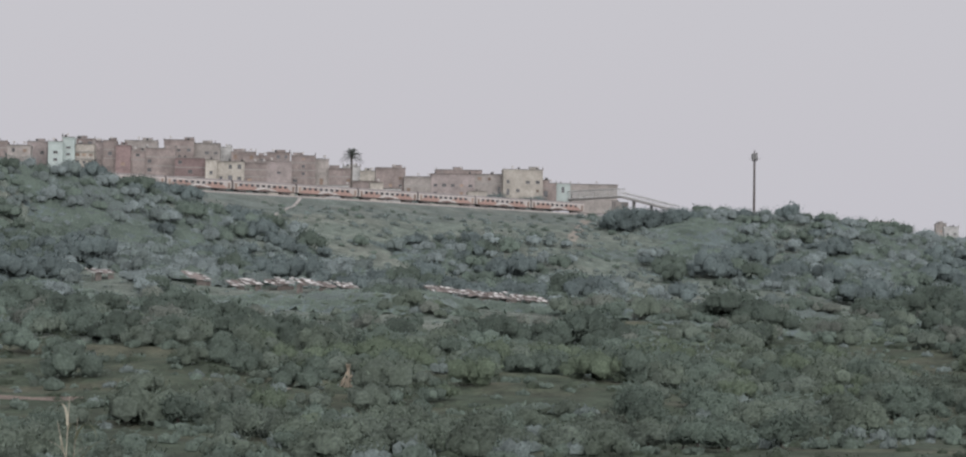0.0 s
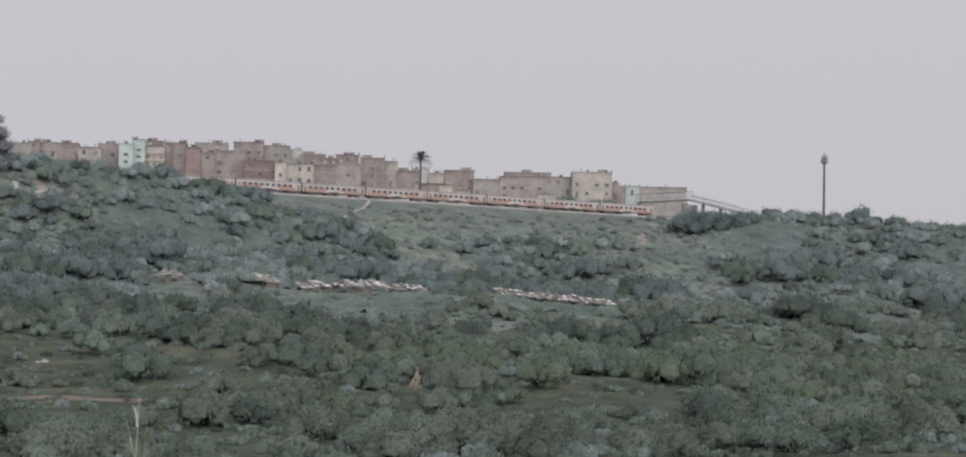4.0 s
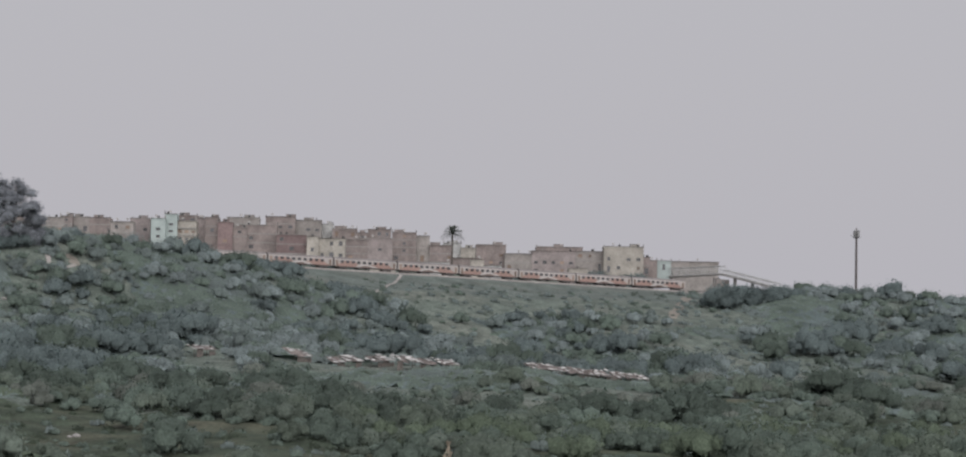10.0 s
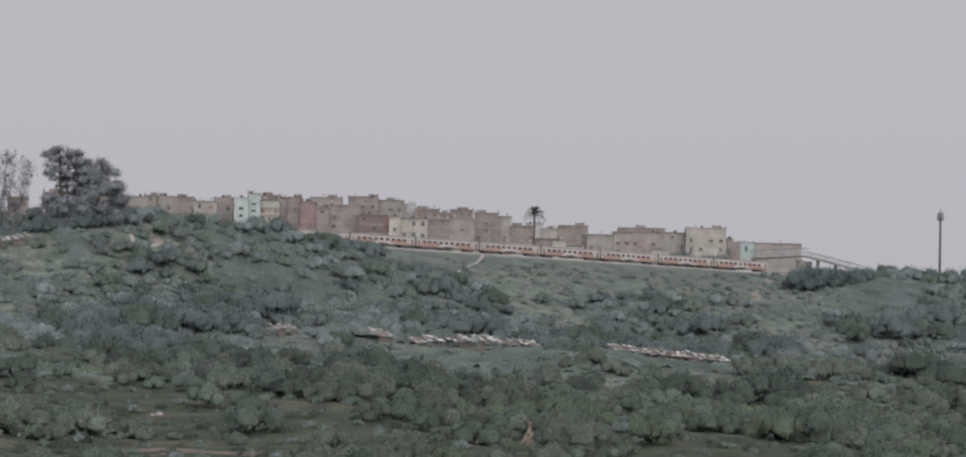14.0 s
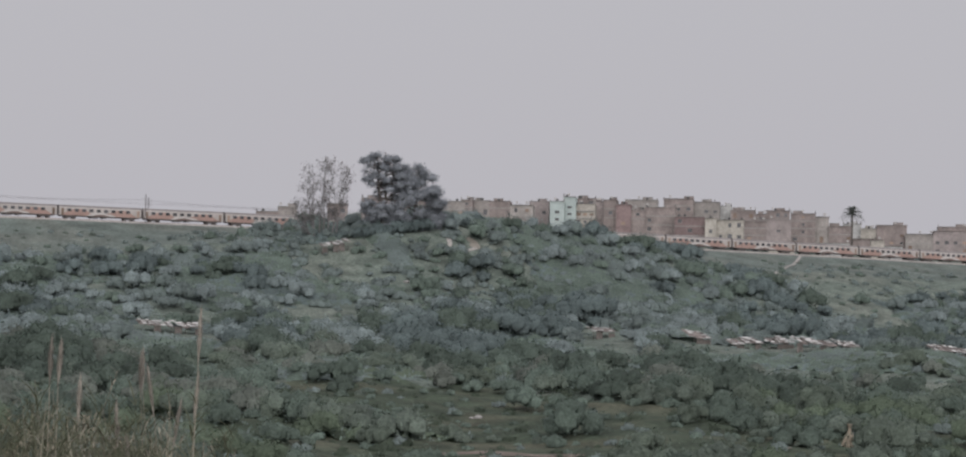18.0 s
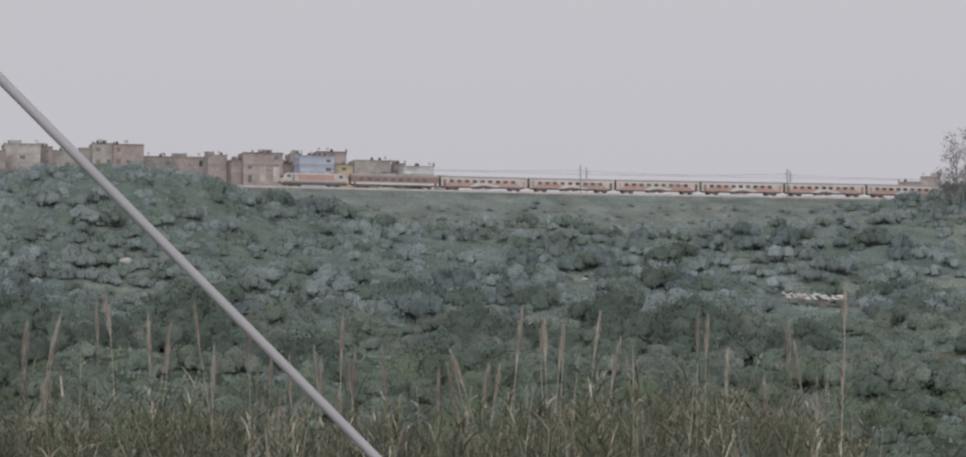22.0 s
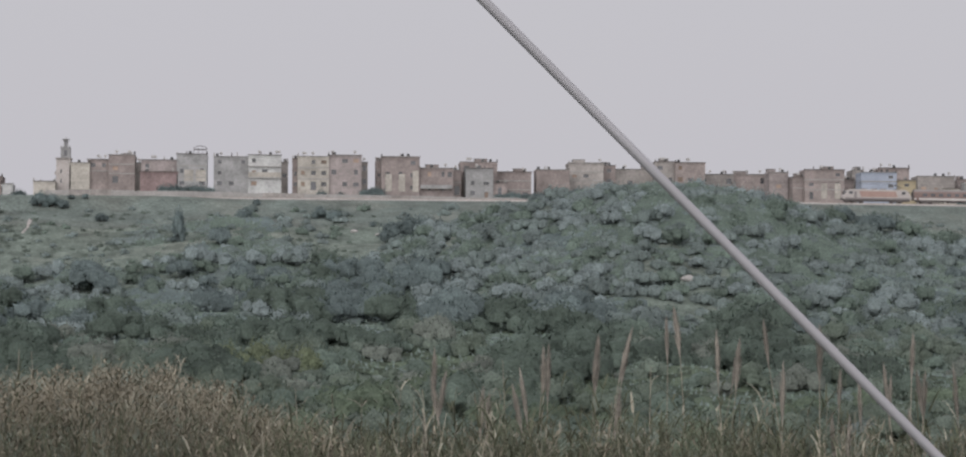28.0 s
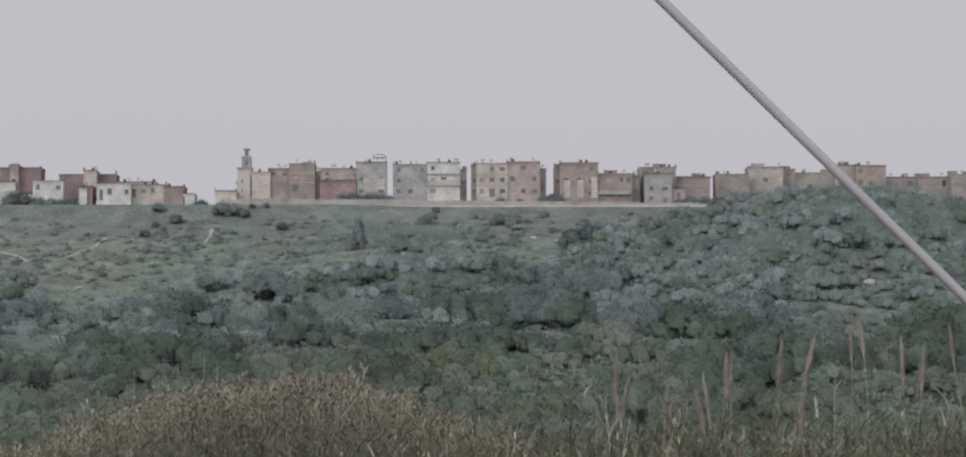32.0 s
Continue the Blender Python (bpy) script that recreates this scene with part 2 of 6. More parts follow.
# ---- the ground ----
RAIL_X = [-300, 150, 250, 340, 500, 600, 690, 860]
RAIL_Z = [40.7, 40.6, 39.8, 39.7, 38.7, 37.4, 36.1, 33.0]
PROFILE_Y = [-5000, -40, 0, 8, 20, 45, 110, 200, 260, 330, 400, 500, 560, 600, 640, 660, 700, 735, 751, 768, 790, 900, 1400, 5000]
PROFILE_Z = [2, 1, 0, 0, -1.5, -5, -12, -15.5, -16, -14, -9.8, -2.2, 2.2, 5.5, 11, 16, 26, 35, 39.4, 39.4, 40.4, 42, 18, 15]


def step(v, a, b):
    u = np.clip((v - a) / (b - a), 0, 1)
    return u * u * (3 - 2 * u)


def hump(x, y, cx, cy, sx, sy, top):
    return top * np.exp(-0.5 * ((x - cx) / sx) ** 2 - 0.5 * ((y - cy) / sy) ** 2)


def height(x, y):
    """The lie of the land: valley, slope, railway shelf, wooded spurs and the rise under the town."""
    z = np.interp(y, PROFILE_Y, PROFILE_Z)
    slope = step(y, 230, 330) * (1 - step(y, 700, 745))
    z = z + slope * (1.1 * np.sin(x * 0.031 + y * 0.013) + 0.7 * np.sin(x * 0.083 - y * 0.051) + 0.35 * np.sin(x * 0.21 + y * 0.17))
    shelf = step(y, 738, 750) * (1 - step(y, 770, 782))
    bumps = hump(x, y, 93, 646, 38, 44, 24.5) + hump(x, y, 405, 706, 50, 20, 13) + hump(x, y, 725, 662, 62, 44, 13)
    z = z + bumps * (1 - shelf) * (1 - step(y, 745, 765))
    back = step(y, 772, 800)
    z = z + back * step(x, 400, 470) * (1 - step(x, 640, 720)) * np.minimum((y - 772) * 0.11, 14)
    z = z - back * step(x, 150, 215) * (1 - step(x, 335, 400)) * 3.5
    z = z + back * (1 - step(x, 60, 190)) * 1.6
    z = z + (np.interp(x, RAIL_X, RAIL_Z) - 40.0) * step(y, 690, 748)
    z = z + 1.9 * np.exp(-((y - 744) / 6) ** 2) * (1 - step(x, -30, 0))
    cap = 34 - np.maximum(x - 700, 0) * 0.075
    k = step(x, 690, 760)
    return z * (1 - k) + np.minimum(z, cap) * k


def grid_axis(stops):
    out = []
    for a, b, step in stops:
        out += list(np.arange(a, b, step))
    return np.array(out + [stops[-1][1]])


gx = grid_axis([(-4600, -1000, 600), (-1000, -300, 70), (-300, 860, 5), (860, 1500, 64), (1500, 4600, 500)])
gy = grid_axis([(-4600, -600, 500), (-600, -40, 56), (-40, 60, 3), (60, 230, 10), (230, 800, 4), (800, 1000, 10), (1000, 1600, 60), (1600, 4600, 500)])
GX, GY = np.meshgrid(gx, gy)
GZ_ = height(GX, GY)
nx, ny = len(gx), len(gy)
idx = np.arange(nx * ny).reshape(ny, nx)
quads = np.stack([idx[:-1, :-1], idx[:-1, 1:], idx[1:, 1:], idx[1:, :-1]], -1).reshape(-1, 4)
ground_mesh = mesh_arrays("ground", np.stack([GX, GY, GZ_], -1).reshape(-1, 3), quads, M["ground"])
ground_mesh.materials.append(M["bank"])
mid_y = np.stack([GX, GY], -1).reshape(-1, 2)[quads].mean(1)
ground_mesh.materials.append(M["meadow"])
# Darker near grass below this wavy line, haze-tinted grass above it.
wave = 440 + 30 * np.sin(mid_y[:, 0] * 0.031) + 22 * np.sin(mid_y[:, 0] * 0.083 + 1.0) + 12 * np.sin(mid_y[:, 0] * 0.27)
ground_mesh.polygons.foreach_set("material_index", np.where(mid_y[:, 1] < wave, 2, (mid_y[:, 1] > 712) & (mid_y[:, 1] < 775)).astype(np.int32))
ground_mesh.polygons.foreach_set("use_smooth", np.ones(len(quads), dtype=bool))
ground = tagged(new("ground", ground_mesh), "grassy valley side with earth patches rising to the railway", "ground", kind="structure")


def gz(x, y):
    return float(height(np.array([x], dtype=float), np.array([y], dtype=float))[0])


def strip(name, points, width, lift, mat, label, category):
    """A band of bare ground draped along a line of plan points."""
    bm = bmesh.new()
    pts = [Vector(p) for p in points]
    fine = []
    for a, b in zip(pts, pts[1:]):
        k = max(2, int((b - a).length / 2.0))
        fine += [a.lerp(b, i / k) for i in range(k)]
    fine.append(pts[-1])
    last = None
    for i, p in enumerate(fine):
        d = (fine[min(i + 1, len(fine) - 1)] - fine[max(i - 1, 0)]).normalized()
        s = Vector((-d.y, d.x)) * width * (0.35 + 0.3 * noise.noise((p.x * 0.2, p.y * 0.2, 3.0)) + 0.15)
        row = []
        for k in (-1, 0, 1):
            q = p + s * k
            row.append(bm.verts.new((q.x, q.y, gz(q.x, q.y) + lift)))
        if last:
            for k in (0, 1):
                bm.faces.new((last[k], row[k], row[k + 1], last[k + 1]))
        last = row
    me = bpy.data.meshes.new(name)
    bm.to_mesh(me)
    bm.free()
    me.materials.append(mat)
    return tagged(new(name, me), label, category, kind="structure")


# ---- railway ----
TRACK_Y = 757.0


def rail_z(x):
    return float(np.interp(x, RAIL_X, RAIL_Z))


def ballast():
    bm = bmesh.new()
    rows = []
    for x in range(-300, 861, 10):
        z = rail_z(x)
        rows.append([bm.verts.new((x, TRACK_Y + dy, z + dz)) for dy, dz in ((-4.6, -0.9), (-2.6, -0.12), (6.6, -0.12), (8.2, -0.9))])
    for a, b in zip(rows, rows[1:]):
        for k in range(3):
            bm.faces.new((a[k], b[k], b[k + 1], a[k + 1]))
    me = bpy.data.meshes.new("railway_bed")
    bm.to_mesh(me)
    bm.free()
    me.materials.append(M["ballast"])
    bed = tagged(new("railway_bed", me), "grey stone ballast of a double railway line", "railway", kind="structure")
    for off in (-0.72, 0.72, 3.78, 5.22):
        bm = bmesh.new()
        for x in range(-300, 860, 10):
            a, b = rail_z(x), rail_z(x + 10)
            vs = [bm.verts.new(v) for v in ((x, TRACK_Y + off - 0.035, a - 0.1), (x, TRACK_Y + off - 0.035, a + 0.05), (x, TRACK_Y + off + 0.035, a + 0.05), (x, TRACK_Y + off + 0.035, a - 0.1),
                                            (x + 10, TRACK_Y + off - 0.035, b - 0.1), (x + 10, TRACK_Y + off - 0.035, b + 0.05), (x + 10, TRACK_Y + off + 0.035, b + 0.05), (x + 10, TRACK_Y + off + 0.035, b - 0.1))]
            for k in range(3):
                bm.faces.new((vs[k], vs[k + 4], vs[k + 5], vs[k + 1]))
        part("rail", bm, M["rail"], bed)


ballast()


def section(bm, pts, x0, x1):
    """A closed cross-section in y, z drawn out along x."""
    a = [bm.verts.new((x0, y, z)) for y, z in pts]
    b = [bm.verts.new((x1, y, z)) for y, z in pts]
    n = len(pts)
    for k in range(n):
        bm.faces.new((a[k], a[(k + 1) % n], b[(k + 1) % n], b[k]))
    bm.faces.new(a[::-1])
    bm.faces.new(b)
    bmesh.ops.recalc_face_normals(bm, faces=bm.faces)
    return bm


def bogie(parent, x):
    bm = bmesh.new()
    box(bm, x - 1.7, x + 1.7, -1.25, -1.05, 0.35, 0.75)
    box(bm, x - 1.7, x + 1.7, 1.05, 1.25, 0.35, 0.75)
    box(bm, x - 0.4, x + 0.4, -1.1, 1.1, 0.4, 0.9)
    b = part("bogie", bm, M["dark_metal"], parent)
    for dx in (-1.25, 1.25):
        for s in (-0.8, 0.8):
            bm = bmesh.new()
            tube(bm, (x + dx, s - 0.06, 0.46), (x + dx, s + 0.06, 0.46), 0.46, 0.46, 12)
            part("wheel", bm, M["dark_metal"], b)


def flat_shape(pts, y, depth=0.012):
    """A thin raised panel on the near side of a coach."""
    bm = bmesh.new()
    f = bm.faces.new([bm.verts.new((x, y, z)) for x, z in pts])
    r = bmesh.ops.extrude_face_region(bm, geom=[f])
    bmesh.ops.translate(bm, verts=[v for v in r["geom"] if isinstance(v, bmesh.types.BMVert)], vec=(0, -depth, 0))
    bmesh.ops.recalc_face_normals(bm, faces=bm.faces)
    return bm


def coach(m, plain=False):
    L = 26.4
    c = thing("passenger_coach", m, "brown railway coach with a pale lower band, standing on the track" if plain
              else "pale railway coach with orange-red waves and white hills, on the track", "train coach", "coaches of the train")
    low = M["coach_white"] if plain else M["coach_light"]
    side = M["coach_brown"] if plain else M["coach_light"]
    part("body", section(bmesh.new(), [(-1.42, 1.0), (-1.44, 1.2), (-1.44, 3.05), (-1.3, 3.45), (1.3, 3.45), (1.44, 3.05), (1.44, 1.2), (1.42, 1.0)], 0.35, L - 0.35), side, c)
    part("roof", section(bmesh.new(), [(-1.32, 3.44), (-1.05, 3.8), (-0.5, 4.02), (0.5, 4.02), (1.05, 3.8), (1.32, 3.44)], 0.35, L - 0.35), M["coach_roof"], c, "grey rounded roof")
    part("underframe", solid(1.0, L - 1.0, -1.3, 1.3, 0.72, 1.0), M["dark_metal"], c)
    part("equipment_box", solid(10.2, 12.6, -1.3, 1.3, 0.4, 0.75), M["dark_metal"], c)
    part("equipment_box", solid(14.0, 15.2, -1.3, 1.3, 0.45, 0.75), M["dark_metal"], c)
    part("gangway", solid(0.0, 0.36, -0.9, 0.9, 1.0, 3.3), M["dark_metal"], c)
    part("gangway", solid(L - 0.36, L, -0.9, 0.9, 1.0, 3.3), M["dark_metal"], c)
    if plain:
        part("lower_band", flat_shape([(0.4, 1.02), (L - 0.4, 1.02), (L - 0.4, 1.65), (0.4, 1.65)], -1.44), low, c, "pale painted lower band")
    else:
        for x0, x1 in ((2.3, 10.4), (15.6, L - 2.6)):
            mid = (x0 + x1) / 2
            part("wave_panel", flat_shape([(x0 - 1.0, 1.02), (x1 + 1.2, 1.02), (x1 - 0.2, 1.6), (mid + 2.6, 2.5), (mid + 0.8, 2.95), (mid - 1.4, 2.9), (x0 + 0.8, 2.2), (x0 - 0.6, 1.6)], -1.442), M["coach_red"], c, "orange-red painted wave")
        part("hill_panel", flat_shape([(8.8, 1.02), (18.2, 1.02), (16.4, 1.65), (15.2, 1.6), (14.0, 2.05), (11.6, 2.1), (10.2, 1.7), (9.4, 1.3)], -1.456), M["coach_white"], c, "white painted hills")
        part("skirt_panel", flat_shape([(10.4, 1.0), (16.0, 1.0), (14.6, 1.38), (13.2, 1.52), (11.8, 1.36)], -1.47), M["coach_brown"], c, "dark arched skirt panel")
    for k in range(9):
        x = 3.4 + k * 2.3
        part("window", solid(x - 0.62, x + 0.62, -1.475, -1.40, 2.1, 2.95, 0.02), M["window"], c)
    for x in (1.35, L - 1.35):
        part("door", solid(x - 0.42, x + 0.42, -1.47, -1.40, 1.05, 3.0, 0.02), M["coach_brown"] if plain else M["shutter"], c)
    bogie(c, 4.0)
    bogie(c, L - 4.0)
    return c


def locomotive(m):
    L = 19.6
    e = thing("electric_locomotive", m, "grey electric locomotive with an orange-red side panel, on the track", "locomotive")
    bm = bmesh.new()
    prof = [(0.0, 1.0), (0.0, 1.7), (0.75, 2.7), (1.25, 3.55), (2.2, 3.8), (L - 2.2, 3.8), (L - 1.2, 3.55), (L - 0.7, 2.7), (L, 1.7), (L, 1.0)]
    a = [bm.verts.new((x, -1.45, z)) for x, z in prof]
    b = [bm.verts.new((x, 1.45, z)) for x, z in prof]
    n = len(prof)
    for k in range(n):
        bm.faces.new((a[k], a[(k + 1) % n], b[(k + 1) % n], b[k]))
    bm.faces.new(a[::-1])
    bm.faces.new(b)
    bmesh.ops.recalc_face_normals(bm, faces=bm.faces)
    bmesh.ops.bevel(bm, geom=list(bm.edges), offset=0.12, segments=1, affect="EDGES")
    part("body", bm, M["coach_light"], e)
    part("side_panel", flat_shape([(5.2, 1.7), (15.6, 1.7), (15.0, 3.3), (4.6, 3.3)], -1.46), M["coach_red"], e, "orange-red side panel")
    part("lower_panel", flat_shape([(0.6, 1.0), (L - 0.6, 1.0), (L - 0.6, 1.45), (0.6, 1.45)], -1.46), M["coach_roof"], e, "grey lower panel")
    for x in (1.7, L - 2.9):
        part("cab_window", solid(x, x + 1.1, -1.49, -1.42, 2.5, 3.25, 0.03), M["window"], e)
    part("cab_door", solid(3.2, 3.95, -1.48, -1.42, 1.2, 3.2, 0.02), M["coach_roof"], e)
    bm = bmesh.new()
    box(bm, 0.35, 0.9, -1.15, 1.15, 2.35, 3.2)
    part("windscreen", bm, M["window"], e)
    part("underframe", solid(0.5, L - 0.5, -1.3, 1.3, 0.55, 1.0), M["dark_metal"], e)
    part("buffer_beam", solid(-0.35, 0.1, -1.2, 1.2, 0.85, 1.2), M["dark_metal"], e)
    for x in (5.5, 8.2, 10.8):
        part("roof_box", solid(x, x + 1.4, -0.7, 0.7, 3.78, 4.12, 0.06), M["coach_roof"], e)
    for x in (7.4, 9.9, 12.6):
        bm = bmesh.new()
        tube(bm, (x, 0.3, 3.78), (x, 0.3, 4.3), 0.09, 0.06, 8)
        part("insulator", bm, M["dark_metal"], e)
    for x in (16.0,):
        part("pantograph_base", solid(x - 1.5, x + 0.6, -0.6, 0.6, 3.78, 3.92), M["dark_metal"], e)
        for yy in (-0.45, 0.45):
            part("pantograph_arm", tube(bmesh.new(), (x - 1.2, yy, 3.85), (x + 0.9, yy * 0.8, 4.5), 0.06, 0.05), M["dark_metal"], e)
            part("pantograph_arm", tube(bmesh.new(), (x + 0.9, yy * 0.8, 4.5), (x - 1.1, yy * 0.6, 5.15), 0.05, 0.04), M["dark_metal"], e)
        for dx in (-1.1, -0.8):
            part("contact_strip", tube(bmesh.new(), (x + dx, -0.85, 5.18), (x + dx, 0.85, 5.18), 0.06, 0.06), M["dark_metal"], e)
    bogie(e, 4.3)
    bogie(e, L - 4.3)
    return e


FRONT = 160.0


def on_rail(x, L):
    a, b = rail_z(x + 3), rail_z(x + L - 3)
    return pose(x, TRACK_Y, a + 0.05, 0, -math.degrees(math.atan2(b - a, L - 6)), 0)


locomotive(on_rail(FRONT, 19.6))
coach(on_rail(FRONT + 19.9, 26.4), True)
first_coach = coach(on_rail(FRONT + 46.4, 26.4))
for k in range(1, 18):
    xk = FRONT + 46.4 + 26.5 * k
    copy_thing(first_coach, on_rail(xk, 26.4))


def catenary(x, y, lean):
    e = thing("catenary_mast", pose(x, y, rail_z(x) - 0.6), "thin dark steel catenary mast beside the railway", "catenary mast", "catenary masts")
    bm = bmesh.new()
    for dx in (-0.1, 0.1):
        box(bm, dx - 0.035, dx + 0.035, -0.07, 0.07, 0, 8.6)
    for k in range(10):
        box(bm, -0.1, 0.1, -0.02, 0.02, 0.4 + k * 0.85, 0.5 + k * 0.85)
    part("post", bm, M["dark_metal"], e)
    bm = bmesh.new()
    tube(bm, (0, 0, 6.6), (0, lean * 2.6, 7.3), 0.04, 0.04)
    tube(bm, (0, 0, 7.6), (0, lean * 2.6, 7.3), 0.03, 0.03)
    tube(bm, (0, 0, 5.9), (0, lean * 2.4, 6.0), 0.03, 0.03)
    part("bracket", bm, M["dark_metal"], e)
    part("footing", solid(-0.35, 0.35, -0.35, 0.35, -0.3, 0.12), M["concrete"], e)


for x in (248.0, 312.5):
    catenary(x, TRACK_Y - 3.4, 1)
    catenary(x + 5.6, TRACK_Y + 8.0, -1)


def overhead_wires():
    for off in (0.0, 4.5):
        m = thing("overhead_wire", pose(0, 0, 0), "thin dark overhead contact wire hung along the railway", "overhead wire", "overhead wires")
        for name, rise, sag in (("contact_wire", 5.6, 0.0), ("carrier_wire", 6.7, 0.8)):
            bm = bmesh.new()
            for k in range(60):
                xa, xb = 120 + k * 6.6, 120 + (k + 1) * 6.6
                za, zb = (rail_z(x) + rise - sag * math.sin(math.pi * (((x - 248) / 64.5) % 1.0)) for x in (xa, xb))
                tube(bm, (xa, TRACK_Y + off, za), (xb, TRACK_Y + off, zb), 0.018, 0.018, 4)
            part(name, bm, M["dark_metal"], m)


overhead_wires()


# ---- houses ----
def facade(w, d, h, cells):
    """Outer walls as one shell: the near wall is a grid with recessed openings."""
    bm = bmesh.new()
    xs = sorted({-w / 2, w / 2, *[c[0] for c in cells], *[c[1] for c in cells]})
    zs = sorted({0.0, h, *[c[2] for c in cells], *[c[3] for c in cells]})
    holes = {(c[0], c[2]): c for c in cells}

    def quad(a, b, c, e):
        bm.faces.new([bm.verts.new(v) for v in (a, b, c, e)])

    for i, (xa, xb) in enumerate(zip(xs, xs[1:])):
        for za, zb in zip(zs, zs[1:]):
            inside = any(c[0] <= xa and xb <= c[1] and c[2] <= za and zb <= c[3] for c in cells)
            if not inside:
                quad((xa, 0, za), (xb, 0, za), (xb, 0, zb), (xa, 0, zb))
    r = 0.22
    for xa, xb, za, zb in cells:
        quad((xa, 0, za), (xa, r, za), (xa, r, zb), (xa, 0, zb))
        quad((xb, 0, za), (xb, 0, zb), (xb, r, zb), (xb, r, za))
        quad((xa, 0, zb), (xa, r, zb), (xb, r, zb), (xb, 0, zb))
        quad((xa, 0, za), (xb, 0, za), (xb, r, za), (xa, r, za))
    quad((-w / 2, d, 0), (-w / 2, 0, 0), (-w / 2, 0, h), (-w / 2, d, h))
    quad((w / 2, 0, 0), (w / 2, d, 0), (w / 2, d, h), (w / 2, 0, h))
    quad((w / 2, d, 0), (-w / 2, d, 0), (-w / 2, d, h), (w / 2, d, h))
    return bm


WORDS = {"brick": "raw red brick", "pink": "pink rendered", "red": "dark red rendered", "tan": "tan rendered", "cream": "cream rendered", "white": "white rendered",
         "grey": "grey cement", "blue": "pale blue rendered", "yellow": "ochre yellow", "mint": "pale mint green"}
rnd = random.Random(7)


def house(x, y, w, h, z, mat, turn=0.0, depth=8.0, storeys=0, cols=0, blank=0.25, top=1, bands=-1, tanks=1, below=3.0, side="flat-roofed house in the hillside town", panels=(), pergola=0, balcony=0):
    """A flat-roofed town house; x, y the middle of its near wall, z its visible foot, h up to the parapet."""
    base = z - below
    full = h + below
    n = storeys or max(1, round(h / 3.1))
    if bands < 0:
        bands = 1 if mat in ("brick", "tan") and rnd.random() < 0.6 else 0
    e = thing("house", pose(x, y, base, 0, 0, turn), WORDS[mat] + " " + ("%s-storey " % ("one", "two", "three", "four", "five")[min(n, 5) - 1]) + side, "house", "houses of the town")
    body_h = full - 0.75
    sh = h / n
    k = cols if cols else max(1, int(w / 2.9))
    cells = []
    for s in range(n):
        for c in range(k):
            if rnd.random() < blank:
                continue
            cx = -w / 2 + w * (c + 0.5) / k
            ww = min(1.35, w / k * 0.55) * rnd.choice((0.8, 1.0, 1.15))
            z0 = below + s * sh + sh * 0.36
            z1 = z0 + sh * rnd.choice((0.36, 0.4, 0.3))
            if s == 0 and rnd.random() < 0.2:
                z0 = below + 0.05
            if z1 < body_h - 0.15:
                cells.append((round(cx - ww / 2, 3), round(cx + ww / 2, 3), round(z0, 3), round(z1, 3)))
    part("wall", facade(w, depth, body_h, cells), M[mat], e)
    part("roof", solid(-w / 2 + 0.01, w / 2 - 0.01, 0.01, depth - 0.01, body_h - 0.25, body_h - 0.02), M["concrete"], e)
    bm = bmesh.new()
    o, i = 0.06, 0.16
    box(bm, -w / 2 - o, w / 2 + o, -o, i, body_h, full)
    box(bm, -w / 2 - o, w / 2 + o, depth - i, depth + o, body_h, full)
    box(bm, -w / 2 - o, -w / 2 + i, i, depth - i, body_h, full)
    box(bm, w / 2 - i, w / 2 + o, i, depth - i, body_h, full)
    part("parapet", bm, M[mat], e)
    bm = bmesh.new()
    box(bm, -w / 2 - 0.28, w / 2 + 0.28, -0.32, 0.2, full, full + 0.13)
    part("coping", bm, M["concrete"] if rnd.random() < 0.5 else M["rubble"], e)
    for xa, xb, za, zb in cells:
        if rnd.random() < 0.75:
            wdw = part("window", solid(xa, xb, 0.15, 0.20, za, zb), M["window"], e)
        else:
            wdw = part("window", solid(xa, xb, 0.12, 0.20, za, zb), M["shutter"], e, "closed brown shutter")
        part("sill", solid(xa - 0.08, xb + 0.08, -0.09, 0.06, za - 0.1, za), M["concrete"], wdw)
    for s in range(1, n if bands else 0):
        part("floor_band", solid(-w / 2 - 0.05, w / 2 + 0.05, -0.07 - 0.3 * (bands > 1), 0.05, below + s * sh - 0.16, below + s * sh + 0.14), M["concrete"], e)
    for c0, c1, z0, z1 in panels:
        part("render_panel", solid(-w / 2 + w * c0, -w / 2 + w * c1, -0.05, 0.05, below + h * z0, below + h * z1), M["cream"], e, "cream rendered panel")
    if balcony:
        part("balcony_slab", solid(-w / 2 + 0.3, w / 2 - 0.3, -1.1, 0.05, below + h * balcony - 0.12, below + h * balcony + 0.06), M["concrete"], e)
        part("balcony_rail", solid(-w / 2 + 0.3, w / 2 - 0.3, -1.1, -1.0, below + h * balcony + 0.06, below + h * balcony + 0.95), M["grey"], e)
